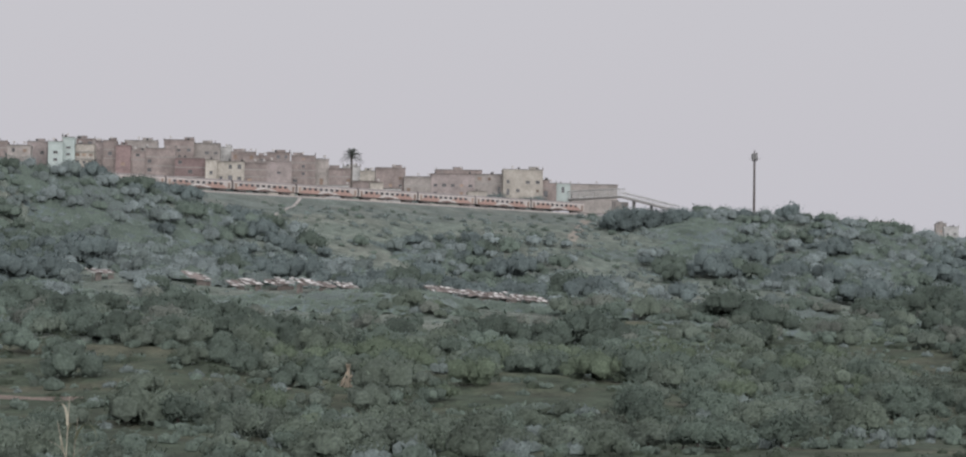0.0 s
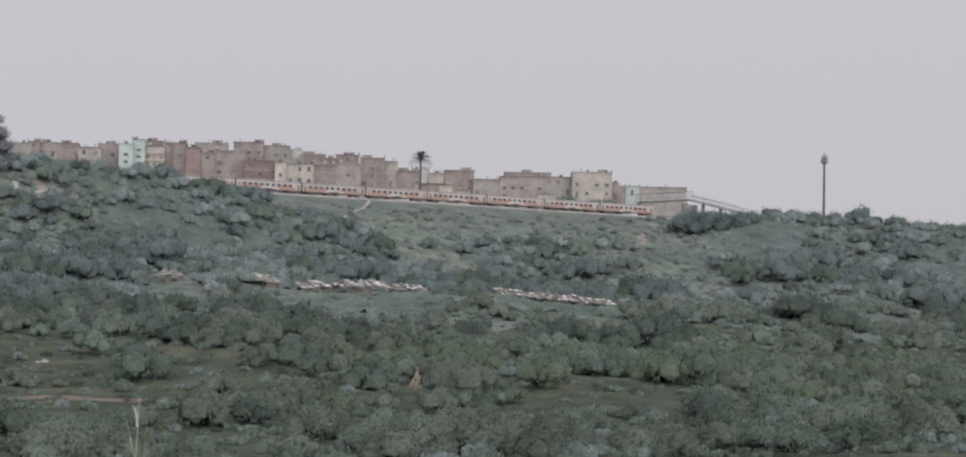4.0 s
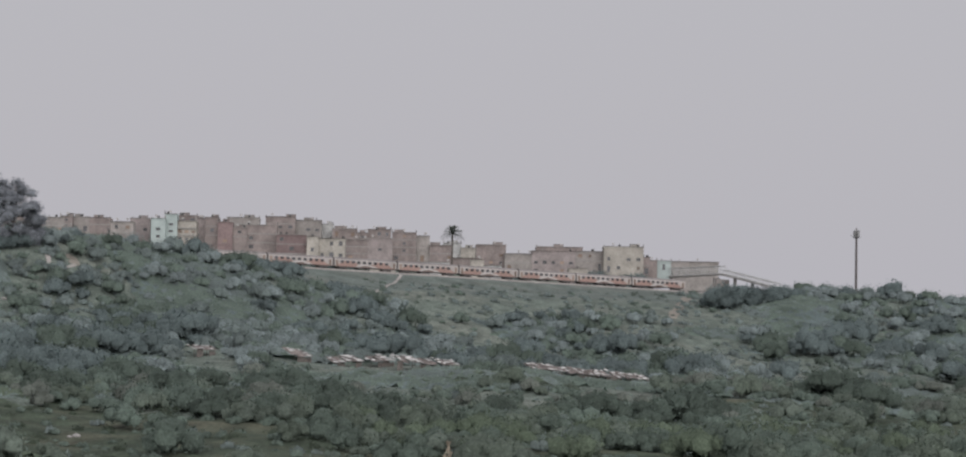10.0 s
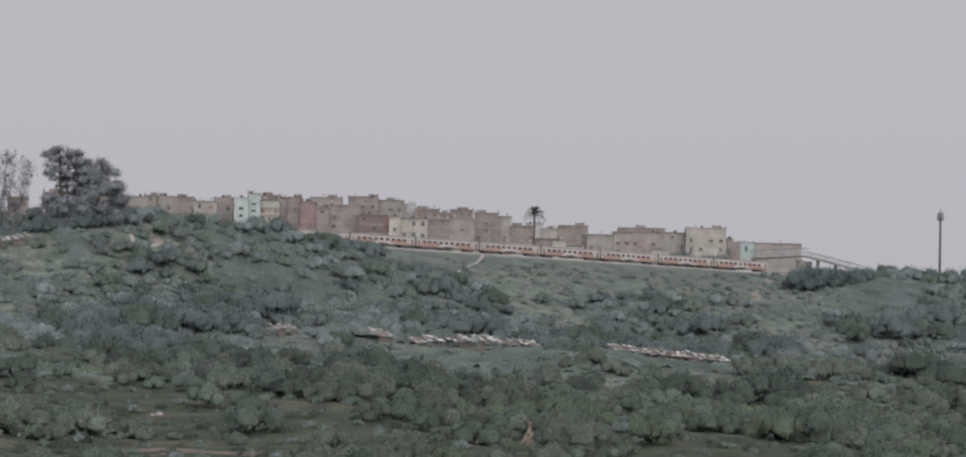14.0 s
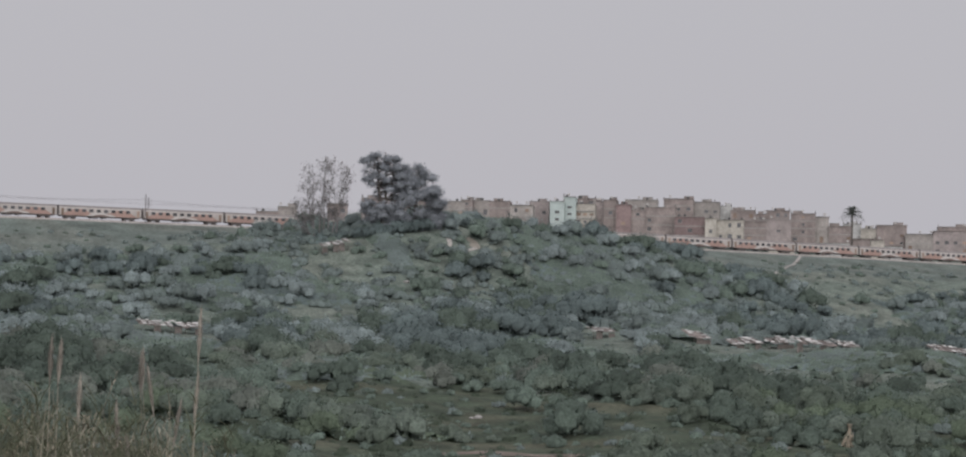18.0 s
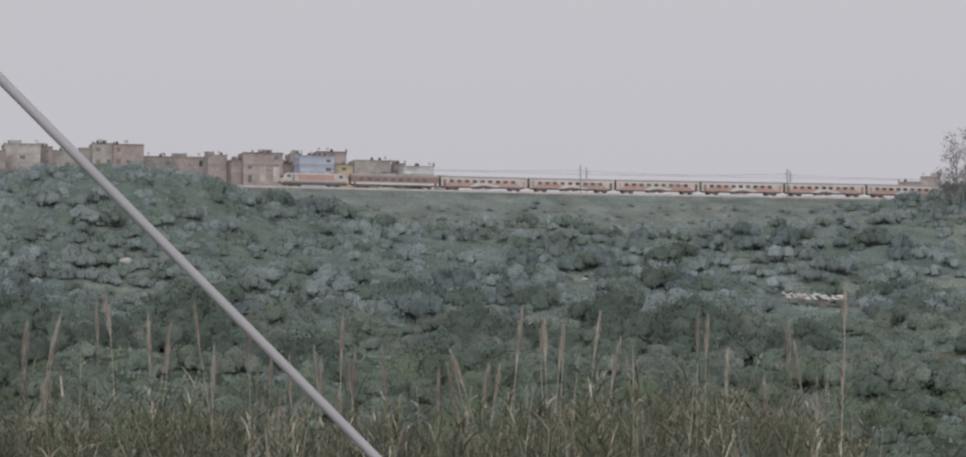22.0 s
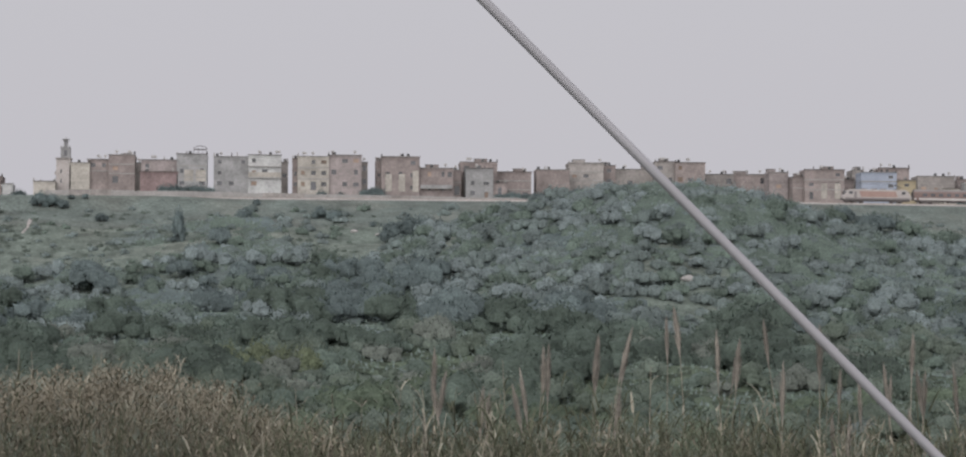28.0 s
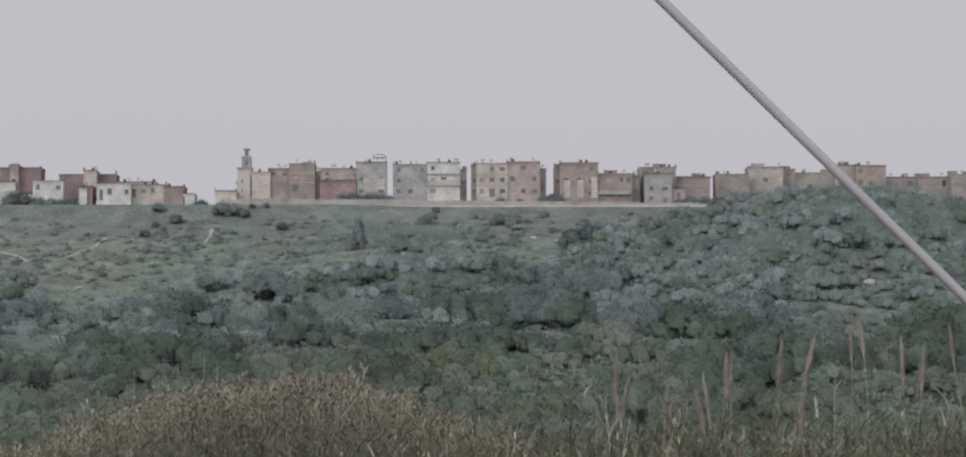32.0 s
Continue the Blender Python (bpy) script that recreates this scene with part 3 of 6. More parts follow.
    if pergola:
        for px in (w * 0.05, w * 0.2, w * 0.35, w * 0.48):
            part("pergola_post", solid(px - 0.06, px + 0.06, 1.0, 1.12, body_h, full + 1.9), M["dark_metal"], e)
        for k in range(6):
            a0, a1 = math.pi * k / 6, math.pi * (k + 1) / 6
            part("pergola_arch", tube(bmesh.new(), (w * 0.27 - w * 0.22 * math.cos(a0), 1.06, full + 1.5 + 0.9 * math.sin(a0)), (w * 0.27 - w * 0.22 * math.cos(a1), 1.06, full + 1.5 + 0.9 * math.sin(a1)), 0.09, 0.09), M["dark_metal"], e)
        part("pergola_cloth", solid(w * 0.06, w * 0.46, 1.0, 3.4, full + 1.35, full + 1.5), M["dark_metal"], e)
    if top:
        rw = min(w * 0.42, 3.6)
        rx = rnd.uniform(-w / 2 + rw / 2, w / 2 - rw / 2) if w > rw + 0.5 else 0
        part("stair_room", solid(rx - rw / 2, rx + rw / 2, depth * 0.4, depth * 0.4 + 3.0, body_h, full + 1.1), M[mat], e)
        part("stair_room_roof", solid(rx - rw / 2 - 0.15, rx + rw / 2 + 0.15, depth * 0.4 - 0.15, depth * 0.4 + 3.15, full + 1.1, full + 1.22), M["concrete"], e)
    for q in range(rnd.randrange(1, 5)):
        cx = rnd.choice((-w / 2 + 0.1, w / 2 - 0.1, rnd.uniform(-w / 2 + 0.3, w / 2 - 0.3)))
        part("column_stub", solid(cx - 0.16, cx + 0.16, 0.0, 0.3, full + 0.09, full + rnd.uniform(0.4, 1.2)), M["concrete"] if rnd.random() < 0.6 else M["dark_metal"], e)
    for q in range(tanks + (rnd.random() < 0.5)):
        tx = rnd.uniform(-w / 2 + 0.7, w / 2 - 0.7)
        bm = bmesh.new()
        if rnd.random() < 0.45:
            tube(bm, (tx, 1.4, body_h), (tx, 1.4, full + 0.75), 0.04, 0.04)
            tube(bm, (tx, 1.30, full + 0.8), (tx + 0.12, 1.0, full + 1.0), 0.25, 0.5, 10)
            part("satellite_dish", bm, M["concrete"], e)
        else:
            tube(bm, (tx, 1.6, body_h), (tx, 1.6, full + 0.85), 0.42, 0.42, 10)
            tube(bm, (tx, 1.6, full + 0.85), (tx, 1.6, full + 1.0), 0.42, 0.15, 10)
            part("water_tank", bm, M["tank"], e)
    return e


# the town above the line, on the rise
house(480.8, 860.0, 4.2, 5.5, 52.3, 'brick', -36, below=6)
house(487.8, 862.0, 6.4, 5.2, 52.7, 'tan', -36, below=6)
house(493.3, 858.0, 7.5, 4.9, 52.8, 'brick', -36, below=6)
house(505.2, 850.0, 7.1, 5.5, 52.3, 'pink', -36, below=6)
house(505.5, 838.0, 5.1, 7.8, 49.6, 'mint', -36, storeys=3, below=5, top=0)
house(511.0, 838.4, 4.4, 9.8, 49.4, 'mint', -36, storeys=4, cols=1, blank=0, below=5, top=0)
house(516.7, 837.0, 7.0, 7.7, 49.2, 'cream', -36, storeys=3, cols=3, bands=2, blank=0.05, below=5, top=0, tanks=0)
house(525.1, 850.0, 7.0, 3.3, 56.5, 'brick', -36, below=8)
house(524.4, 840.0, 4.0, 8.9, 49.3, 'pink', -36, blank=0.8, below=6)
house(526.8, 836.0, 4.8, 9.6, 49.1, 'brick', -36, blank=0.7, below=6)
house(529.8, 832.0, 5.3, 8.4, 48.7, 'red', -36, blank=0.3, below=6)
house(552.9, 856.0, 12.0, 4.9, 55.8, 'tan', -36, below=8)
house(534.7, 830.0, 5.3, 6.4, 48.8, 'brick', -36, below=6)
house(541.5, 826.0, 11.1, 9.6, 46.7, 'brick', -36, blank=0.35, bands=1, below=6)
house(573.5, 862.0, 11.2, 5.3, 56.9, 'brick', -36, below=8)
house(547.2, 815.0, 10.9, 10.1, 42.6, 'red', -36, blank=0.45, bands=1, below=4, top=0)
house(583.5, 858.0, 10.0, 4.9, 56.3, 'tan', -36, below=8)
house(551.4, 808.0, 4.0, 9.5, 42.5, 'cream', -36, cols=1, below=4, top=0)
house(558.3, 806.0, 9.8, 8.0, 43.6, 'cream', -36, storeys=2, cols=3, blank=0.2, below=4, top=0)
house(593.6, 860.0, 4.5, 3.7, 56.5, 'white', -36, below=8)
house(596.1, 852.0, 9.2, 4.5, 53.9, 'brick', -36, below=8)
house(580.5, 822.0, 8.4, 7.8, 44.9, 'brick', -36, blank=0.6, below=6)
house(606.8, 866.0, 8.1, 4.2, 55.2, 'tan', -36, below=8)
house(610.1, 860.0, 4.4, 4.5, 53.3, 'brick', -36, below=8)
house(586.3, 818.0, 12.3, 8.3, 45.0, 'pink', -36, blank=0.5, below=4)
house(616.6, 858.0, 9.0, 3.9, 55.4, 'brick', -36, below=8)
house(602.2, 822.0, 9.0, 11.0, 45.3, 'brick', -36, blank=0.55, bands=1, below=4)
house(609.2, 820.0, 5.4, 9.8, 45.5, 'tan', -36, blank=0.5, below=4, top=0)
house(614.3, 815.0, 8.8, 6.3, 45.6, 'brick', -36, blank=0.6, below=4)
house(646.1, 850.0, 6.8, 3.3, 51.7, 'white', -36, below=8)
house(650.1, 845.0, 5.9, 4.5, 48.8, 'cream', -36, below=8)
house(566.7, 786.0, 9.1, 3.7, 39.2, 'cream', -36, storeys=1, cols=3, blank=0.0, below=2, top=0, tanks=0)
house(589.5, 786.0, 10.8, 4.2, 39.6, 'white', -36, storeys=1, cols=3, blank=0.0, below=2, top=0, tanks=0)
house(607.3, 784.0, 4.7, 6.2, 39.3, 'cream', -36, storeys=2, blank=0.3, below=2, top=0)
house(613.5, 783.0, 6.8, 4.7, 38.8, 'white', -36, storeys=1, below=2, top=0, tanks=0)
house(613.7, 800.0, 8.4, 6.2, 40.5, 'brick', -36, blank=0.6, below=4, top=0)
house(637.9, 815.0, 11.2, 8.1, 45.0, 'brick', -36, blank=0.5, below=5)
house(644.0, 806.0, 10.4, 6.9, 42.8, 'tan', -36, blank=0.5, below=4, top=0)
house(654.5, 798.0, 16.5, 8.8, 42.1, 'pink', -36, storeys=3, blank=0.25, below=4, top=0)
house(668.9, 812.0, 17.8, 2.9, 50.6, 'brick', -36, blank=0.8, below=8)
house(675.8, 802.0, 11.2, 7.3, 44.5, 'tan', -36, blank=0.4, below=4, top=0)
house(684.2, 792.0, 15.2, 9.8, 43.9, 'cream', -36, storeys=3, cols=4, blank=0.25, below=4, tanks=3)
house(646.6, 774.0, 7.0, 2.0, 41.5, 'cream', -36, storeys=1, blank=1, below=2, top=0, tanks=0)
house(694.1, 790.0, 2.6, 6.5, 43.5, 'brick', -36, below=4, top=0)
house(696.7, 789.0, 3.0, 5.6, 43.3, 'brick', -36, blank=0.8, below=4, top=0, tanks=0)
house(701.2, 788.0, 5.6, 5.4, 43.5, 'mint', -36, storeys=1, blank=0.6, below=4, top=0, tanks=0)
house(739.1, 812.0, 19.1, 5.1, 45.5, 'tan', -36, storeys=2, blank=0.6, below=3, top=0)
house(725.0, 797.0, 16.6, 3.7, 42.3, 'tan', -36, storeys=1, blank=0.9, below=4, top=0, tanks=0)
# houses behind the tall trees
house(373.9, 800.0, 7.4, 4.5, 42.5, 'brick', -25, below=4, top=0)
house(383.8, 806.0, 6.2, 6.2, 43.0, 'tan', -25, below=4)
house(405.0, 812.0, 6.7, 4.4, 46.8, 'brick', -25, below=6, top=0)
house(394.2, 790.0, 7.0, 3.2, 41.6, 'white', -25, storeys=1, below=4, top=0)
house(420.9, 815.0, 9.5, 9.4, 44.5, 'brick', -25, blank=0.6, below=6)
house(448.0, 815.0, 12.0, 8.3, 45.8, 'tan', -25, blank=0.6, below=6, top=0)
house(434.0, 818.0, 13.0, 7.4, 46.4, 'brick', -25, blank=0.6, below=6, top=0)
house(489.0, 835.0, 8.0, 7.6, 47.6, 'tan', -36, blank=0.6, below=6, top=0)
# houses behind the bare skyline of the line
house(156.4, 800.0, 4.1, 6.5, 43.8, 'brick', 0)
house(163.5, 798.0, 11.9, 8.8, 43.6, 'brick', 0, storeys=3, cols=3, blank=0.3, bands=1, panels=((0.42, 0.56, 0.03, 0.55), (0.76, 0.9, 0.03, 0.55)))
house(171.6, 802.0, 3.0, 5.2, 44.5, 'brick', 0)
house(174.6, 803.0, 3.4, 8.1, 44.6, 'tan', 0)
house(178.5, 792.0, 10.5, 8.1, 43.3, 'blue', 0, storeys=3, cols=3, blank=0.4, bands=1, top=0, tanks=3)
house(186.2, 806.0, 9.2, 9.0, 44.6, 'brick', 0, top=0, tanks=3)
house(187.7, 796.0, 5.7, 5.5, 43.8, 'yellow', 0, storeys=2, top=0)
house(191.6, 801.0, 2.2, 5.6, 44.1, 'cream', 0, top=0)
house(196.0, 794.0, 11.1, 7.5, 43.0, 'tan', 0, storeys=3, cols=3, blank=0.3, top=0, tanks=2)
house(199.2, 788.0, 4.6, 4.3, 42.3, 'cream', 0, storeys=2, top=0, tanks=0)
house(206.3, 802.0, 3.6, 5.6, 44.5, 'brick', 0)
house(209.2, 790.0, 9.4, 6.9, 41.8, 'white', 0, storeys=3, cols=3, blank=0.2, bands=1, tanks=2, top=0)
house(218.7, 796.0, 6.4, 3.7, 41.8, 'grey', 0, storeys=1, top=1, tanks=0)
house(83.0, 800.0, 9.8, 5.9, 45.9, 'brick', 0, blank=0.8, top=0)
house(93.5, 806.0, 10.4, 7.9, 46.4, 'tan', 0, blank=0.8)
house(101.1, 812.0, 3.9, 6.4, 47.6, 'brick', 0)
house(109.4, 815.0, 12.5, 5.6, 47.5, 'tan', 0, blank=0.7)
house(117.8, 810.0, 6.3, 7.3, 47.8, 'tan', 0, blank=0.5, tanks=2)
house(125.0, 808.0, 9.0, 7.0, 47.8, 'brick', 0, blank=0.5, top=0, tanks=2)
house(135.8, 820.0, 8.7, 4.4, 47.7, 'tan', 0, blank=0.7, top=0, tanks=2)
house(145.7, 822.0, 10.5, 4.4, 47.9, 'brick', 0, blank=0.7)
house(151.3, 806.0, 5.7, 5.7, 46.3, 'pink', 0)
house(159.9, 812.0, 9.3, 4.2, 46.7, 'brick', 0, top=0)
# the row along the line, near its closest point
house(-40.2, 784.0, 4.0, 9.3, 44.2, 'brick', 0, bands=1)
house(-31.3, 780.0, 10.6, 5.0, 44.0, 'red', 0, storeys=1, blank=1, top=0, tanks=0)
house(-31.3, 781.0, 10.1, 4.2, 48.2, 'pink', 0, storeys=1, blank=0.6, top=0, tanks=3)
house(-22.0, 780.0, 8.6, 9.9, 44.2, 'grey', 0, storeys=3, cols=3, blank=0.1, bands=1, top=0, pergola=1, panels=((0.25, 0.55, 0.22, 0.55), (0.62, 0.95, 0.22, 0.55)))
house(-10.9, 782.0, 10.0, 9.3, 44.3, 'grey', 0, storeys=3, cols=3, blank=0.3, tanks=2, top=0)
house(-1.4, 780.0, 9.3, 9.8, 44.2, 'white', 0, storeys=3, cols=3, blank=0.25, bands=2, tanks=3, top=0, panels=((0.0, 1.0, 0.36, 0.5),))
house(4.2, 790.0, 2.1, 7.8, 44.8, 'tan', 0)
house(7.3, 784.0, 1.6, 8.9, 44.4, 'brick', 0, top=0)
house(12.4, 781.0, 8.9, 9.6, 44.2, 'cream', 0, storeys=3, cols=3, blank=0.05, bands=1, tanks=2, top=0)
house(21.4, 781.5, 9.5, 10.1, 44.2, 'pink', 0, storeys=3, cols=3, blank=0.2, tanks=2, top=0)
house(27.1, 786.0, 1.9, 7.7, 44.9, 'tan', 0, top=0)
house(31.4, 788.0, 1.7, 8.5, 44.7, 'brick', 0)
house(37.2, 780.0, 10.9, 10.6, 43.3, 'brick', 0, storeys=3, cols=3, blank=0.2, tanks=2, top=0, panels=((0.11, 0.27, 0.06, 0.53), (0.46, 0.62, 0.06, 0.53), (0.82, 0.97, 0.06, 0.62)))
house(47.5, 781.0, 9.7, 7.7, 43.1, 'brick', 0, storeys=2, cols=5, blank=0.15, tanks=2, balcony=0.24)
house(53.8, 786.0, 2.4, 7.2, 43.4, 'brick', 0, top=0)
house(60.4, 790.0, 10.7, 10.4, 42.8, 'brick', 0, tanks=3)
house(60.0, 782.0, 7.9, 8.7, 42.2, 'grey', 0, storeys=3, cols=2, blank=0, tanks=0, top=0)
house(65.9, 783.0, 4.0, 4.4, 42.3, 'brick', 0, storeys=1, top=0)
house(71.0, 796.0, 10.5, 7.8, 43.0, 'brick', 0, blank=0.6, tanks=2)
# the row beyond, with the tower and the low white yards
house(-125.0, 800.0, 12.1, 4.3, 49.7, 'red', 0, blank=0.9, top=0, tanks=0)
house(-126.5, 798.0, 2.6, 5.2, 49.5, 'tan', 0, blank=1, top=0, tanks=0)
house(-126.5, 782.0, 5.8, 3.3, 45.5, 'white', 0, storeys=1, blank=0.8, top=0, tanks=0)
house(-114.6, 784.0, 8.7, 3.8, 45.4, 'white', 0, storeys=1, cols=3, blank=0.4, top=0, tanks=0)
house(-105.1, 798.0, 16.6, 4.3, 47.6, 'red', 0, blank=0.9, top=0, tanks=0)
house(-103.9, 794.0, 3.7, 4.7, 48.1, 'cream', 0, blank=0.6, top=0, tanks=1)
house(-104.1, 780.0, 2.2, 3.6, 43.4, 'white', 0, storeys=1, top=0, tanks=0)
house(-102.4, 781.0, 1.8, 4.2, 43.4, 'red', 0, storeys=1, blank=1, top=0, tanks=0)
house(-95.3, 780.0, 9.6, 4.7, 43.4, 'white', 0, storeys=1, cols=4, blank=0.4, top=0, tanks=0)
house(-90.1, 790.0, 11.4, 4.1, 45.1, 'cream', 0, storeys=1, top=0, tanks=3)
house(-86.0, 784.0, 10.6, 3.6, 44.4, 'cream', 0, storeys=1, cols=4, blank=0.3, top=0, tanks=2)
house(-78.3, 782.0, 5.8, 3.3, 44.1, 'brick', 0, storeys=1, blank=0.7, top=0, tanks=0)
house(-74.1, 782.0, 3.2, 1.3, 44.0, 'white', 0, storeys=1, blank=1, top=0, tanks=0)
house(-63.3, 778.0, 6.1, 2.3, 43.6, 'cream', 0, storeys=1, blank=0.8, top=0, tanks=0)
house(-53.9, 784.0, 5.7, 5.6, 46.0, 'cream', 0, storeys=2, blank=0.8, top=0, tanks=0)
house(-48.6, 785.0, 6.2, 6.6, 46.1, 'brick', 0, blank=0.6, top=0)
house(-41.9, 783.0, 7.4, 8.0, 45.9, 'brick', 0, blank=0.6, top=0, tanks=1)
house(-37.5, 786.0, 2.2, 7.3, 44.5, 'tan', 0, blank=0.8, top=0, tanks=0)
# far right, beyond the wooded knoll
house(1053.6, 900.0, 5.3, 5.2, 40.3, 'tan', -45, below=8)
house(1038.0, 880.0, 7.1, 4.8, 38.4, 'white', -45, below=8, top=0, tanks=0)
house(988.8, 880.0, 6.6, 4.7, 39.5, 'tan', -45, below=8, top=0, tanks=0)


# ---- trees ----
rng = np.random.default_rng(11)


def bumps_of(r, count):
    """A few directions in which a dome swells, pointing mostly up and out."""
    d = r.normal(size=(count, 3))
    d[:, 2] = np.abs(d[:, 2]) * 0.9 - 0.15
    return d / np.linalg.norm(d, axis=1)[:, None]


def swell(d, bumps):
    """Radius of an uneven dome in the directions d, and the pull of the nearest swelling."""
    near = np.exp((d @ bumps.T - 1) / 0.10)
    return 0.90 + 0.17 * np.minimum(1.0, near.sum(1)), near @ bumps


def leaf_cloud(r, lobes, bumps, count, size, flat, centre):
    """Leaf sprays over uneven domes: triangle corners and soft outward normals."""
    lobes = np.asarray(lobes, dtype=float)
    weight = lobes[:, 3] ** 2
    which = r.choice(len(lobes), count, p=weight / weight.sum())
    d = r.normal(size=(count, 3))
    d[:, 2] += 0.25
    d /= np.linalg.norm(d, axis=1)[:, None]
    rad, pull = np.empty(count), np.empty((count, 3))
    for k in range(len(lobes)):
        w = which == k
        rad[w], pull[w] = swell(d[w], bumps[k])
    rad *= lobes[which, 3] * (0.82 + 0.55 * r.random(count) ** 2.0)
    c = lobes[which, :3] + d * rad[:, None] * np.array([1, 1, flat])
    whole = c - centre
    whole /= np.linalg.norm(whole, axis=1)[:, None] + 1e-6
    out = 0.30 * d + 0.08 * pull + 0.28 * whole + np.array([0, 0, 0.72]) + r.normal(size=(count, 3)) * 0.10
    out /= np.linalg.norm(out, axis=1)[:, None]
    face = 0.75 * d + 0.3 * out + r.normal(size=(count, 3)) * 0.26
    face /= np.linalg.norm(face, axis=1)[:, None]
    u = d * 0.55 + np.array([0, 0, 0.5]) + r.normal(size=(count, 3)) * 0.5
    u -= face * (0.75 * (u * face).sum(1))[:, None]
    u /= np.linalg.norm(u, axis=1)[:, None]
    v = np.cross(face, u)
    v /= np.linalg.norm(v, axis=1)[:, None]
    s = size * (0.55 + 0.9 * r.random(count))[:, None]
    return np.stack([c + u * s * 1.3, c - u * s * 0.6 + v * s * 0.42, c - u * s * 0.6 - v * s * 0.42], 1), np.repeat(out, 3, axis=0)


def core(r, lobe, bumps, flat, rings=4, seg=7):
    """A rough closed lump inside a dome, so that crowns are not see-through."""
    d = [(0, 0, -1)]
    for i in range(1, rings):
        a = math.pi * i / rings - math.pi / 2
        for k in range(seg):
            b = 2 * math.pi * (k + 0.5 * (i % 2)) / seg
            d.append((math.cos(a) * math.cos(b), math.cos(a) * math.sin(b), math.sin(a)))
    d = np.array(d + [(0, 0, 1)])
    s = swell(d, bumps)[0] * lobe[3] * (0.74 + 0.22 * r.random(len(d)))
    pts = np.array(lobe[:3]) + d * s[:, None] * np.array([1, 1, flat])
    faces = []
    for k in range(seg):
        n = (k + 1) % seg
        faces.append((0, 1 + n, 1 + k))
        for i in range(rings - 2):
            a, b = 1 + i * seg, 1 + (i + 1) * seg
            faces += [(a + k, a + n, b + n), (a + k, b + n, b + k)]
        t = 1 + (rings - 2) * seg
        faces.append((t + k, t + n, len(pts) - 1))
    return pts, np.array(faces), d


def crown_lobes(r, radius, tall, count, foot):
    """One main dome and a few lower ones grown into it."""
    main = 0.80 if count < 3 else 0.62
    out = [(0.0, 0.0, foot + tall * (0.50 if count < 3 else 0.54), radius * main)]
    for k in range(count):
        a = 2 * math.pi * (k + r.random() * 0.8) / max(1, count)
        ring = radius * (0.34 + 0.22 * r.random() if count < 3 else 0.42 + 0.34 * r.random())
        out.append((ring * math.cos(a), ring * math.sin(a), foot + tall * (0.26 + 0.36 * r.random()), radius * (0.36 + 0.20 * r.random())))
    return out


def crown_arrays(r, lob, leaves, leaf, flat=0.9, rings=4, seg=7):
    """Points, triangles and soft outward normals of a crown: leaf sprays about rough lumps."""
    bumps = [bumps_of(r, 9) for l in lob]
    centre = np.array(lob[0][:3]) - np.array([0, 0, lob[0][3] * 0.3])
    cloud, nrm = leaf_cloud(r, lob, bumps, leaves, leaf, flat, centre)
    verts, norms = [cloud.reshape(-1, 3)], [nrm]
    tris = [np.arange(leaves * 3).reshape(-1, 3)]
    off = leaves * 3
    for l, bp in zip(lob, bumps):
        p, f, d = core(r, l, bp, flat, rings, seg)
        n = 0.22 * d + 0.26 * (p - centre) / (np.linalg.norm(p - centre, axis=1)[:, None] + 1e-6) + np.array([0, 0, 0.85]) + r.normal(size=p.shape) * 0.15
        verts.append(p)
        norms.append(n / np.linalg.norm(n, axis=1)[:, None])
        tris.append(f + off)
        off += len(p)
    return np.concatenate(verts), np.concatenate(tris), np.concatenate(norms)


def crown_mesh(name, seed, radius, tall, lobes, leaves, size, foot, mat, flat=0.9):
    r = np.random.default_rng(seed)
    v, f, n = crown_arrays(r, crown_lobes(r, radius, tall, lobes, foot), leaves, size, flat)
    return mesh_arrays(name, v, f, mat, n)


def trunk_mesh(name, seed, height_, rad, spread, limbs, mat):
    r = random.Random(seed)
    bm = bmesh.new()
    a = (0, 0, -0.4)
    b = (r.uniform(-0.2, 0.2), r.uniform(-0.2, 0.2), height_ * 0.55)
    tube(bm, a, b, rad, rad * 0.7, 7)
    for k in range(limbs):
        t = 2 * math.pi * (k + r.random()) / limbs
        tube(bm, b, (b[0] + spread * math.cos(t), b[1] + spread * math.sin(t), height_ * r.uniform(0.95, 1.35)), rad * 0.5, rad * 0.14, 5)
    me = bpy.data.meshes.new(name)
    bm.to_mesh(me)
    bm.free()
    me.materials.append(mat)
    return me


KINDS = []
for s in range(5):
    KINDS.append(("olive_tree", trunk_mesh("trunk", s, 2.0, 0.24, 1.2, 4, M["bark"]),
                  crown_mesh("crown", 20 + s, 3.1 + 0.15 * s, 3.8, 4 + s % 3, 1100, 0.24, 0.1, M["near_olive"]), "grey-green olive tree with a rounded uneven crown on the slope"))
for s in range(3):
    KINDS.append(("broadleaf_tree", trunk_mesh("trunk", 40 + s, 2.6, 0.28, 1.3, 4, M["bark"]),
                  crown_mesh("crown", 50 + s, 3.4, 4.8, 5, 1200, 0.26, 0.2, M["near_leaf"]), "dark green broad-leaved tree with a dense crown on the slope"))
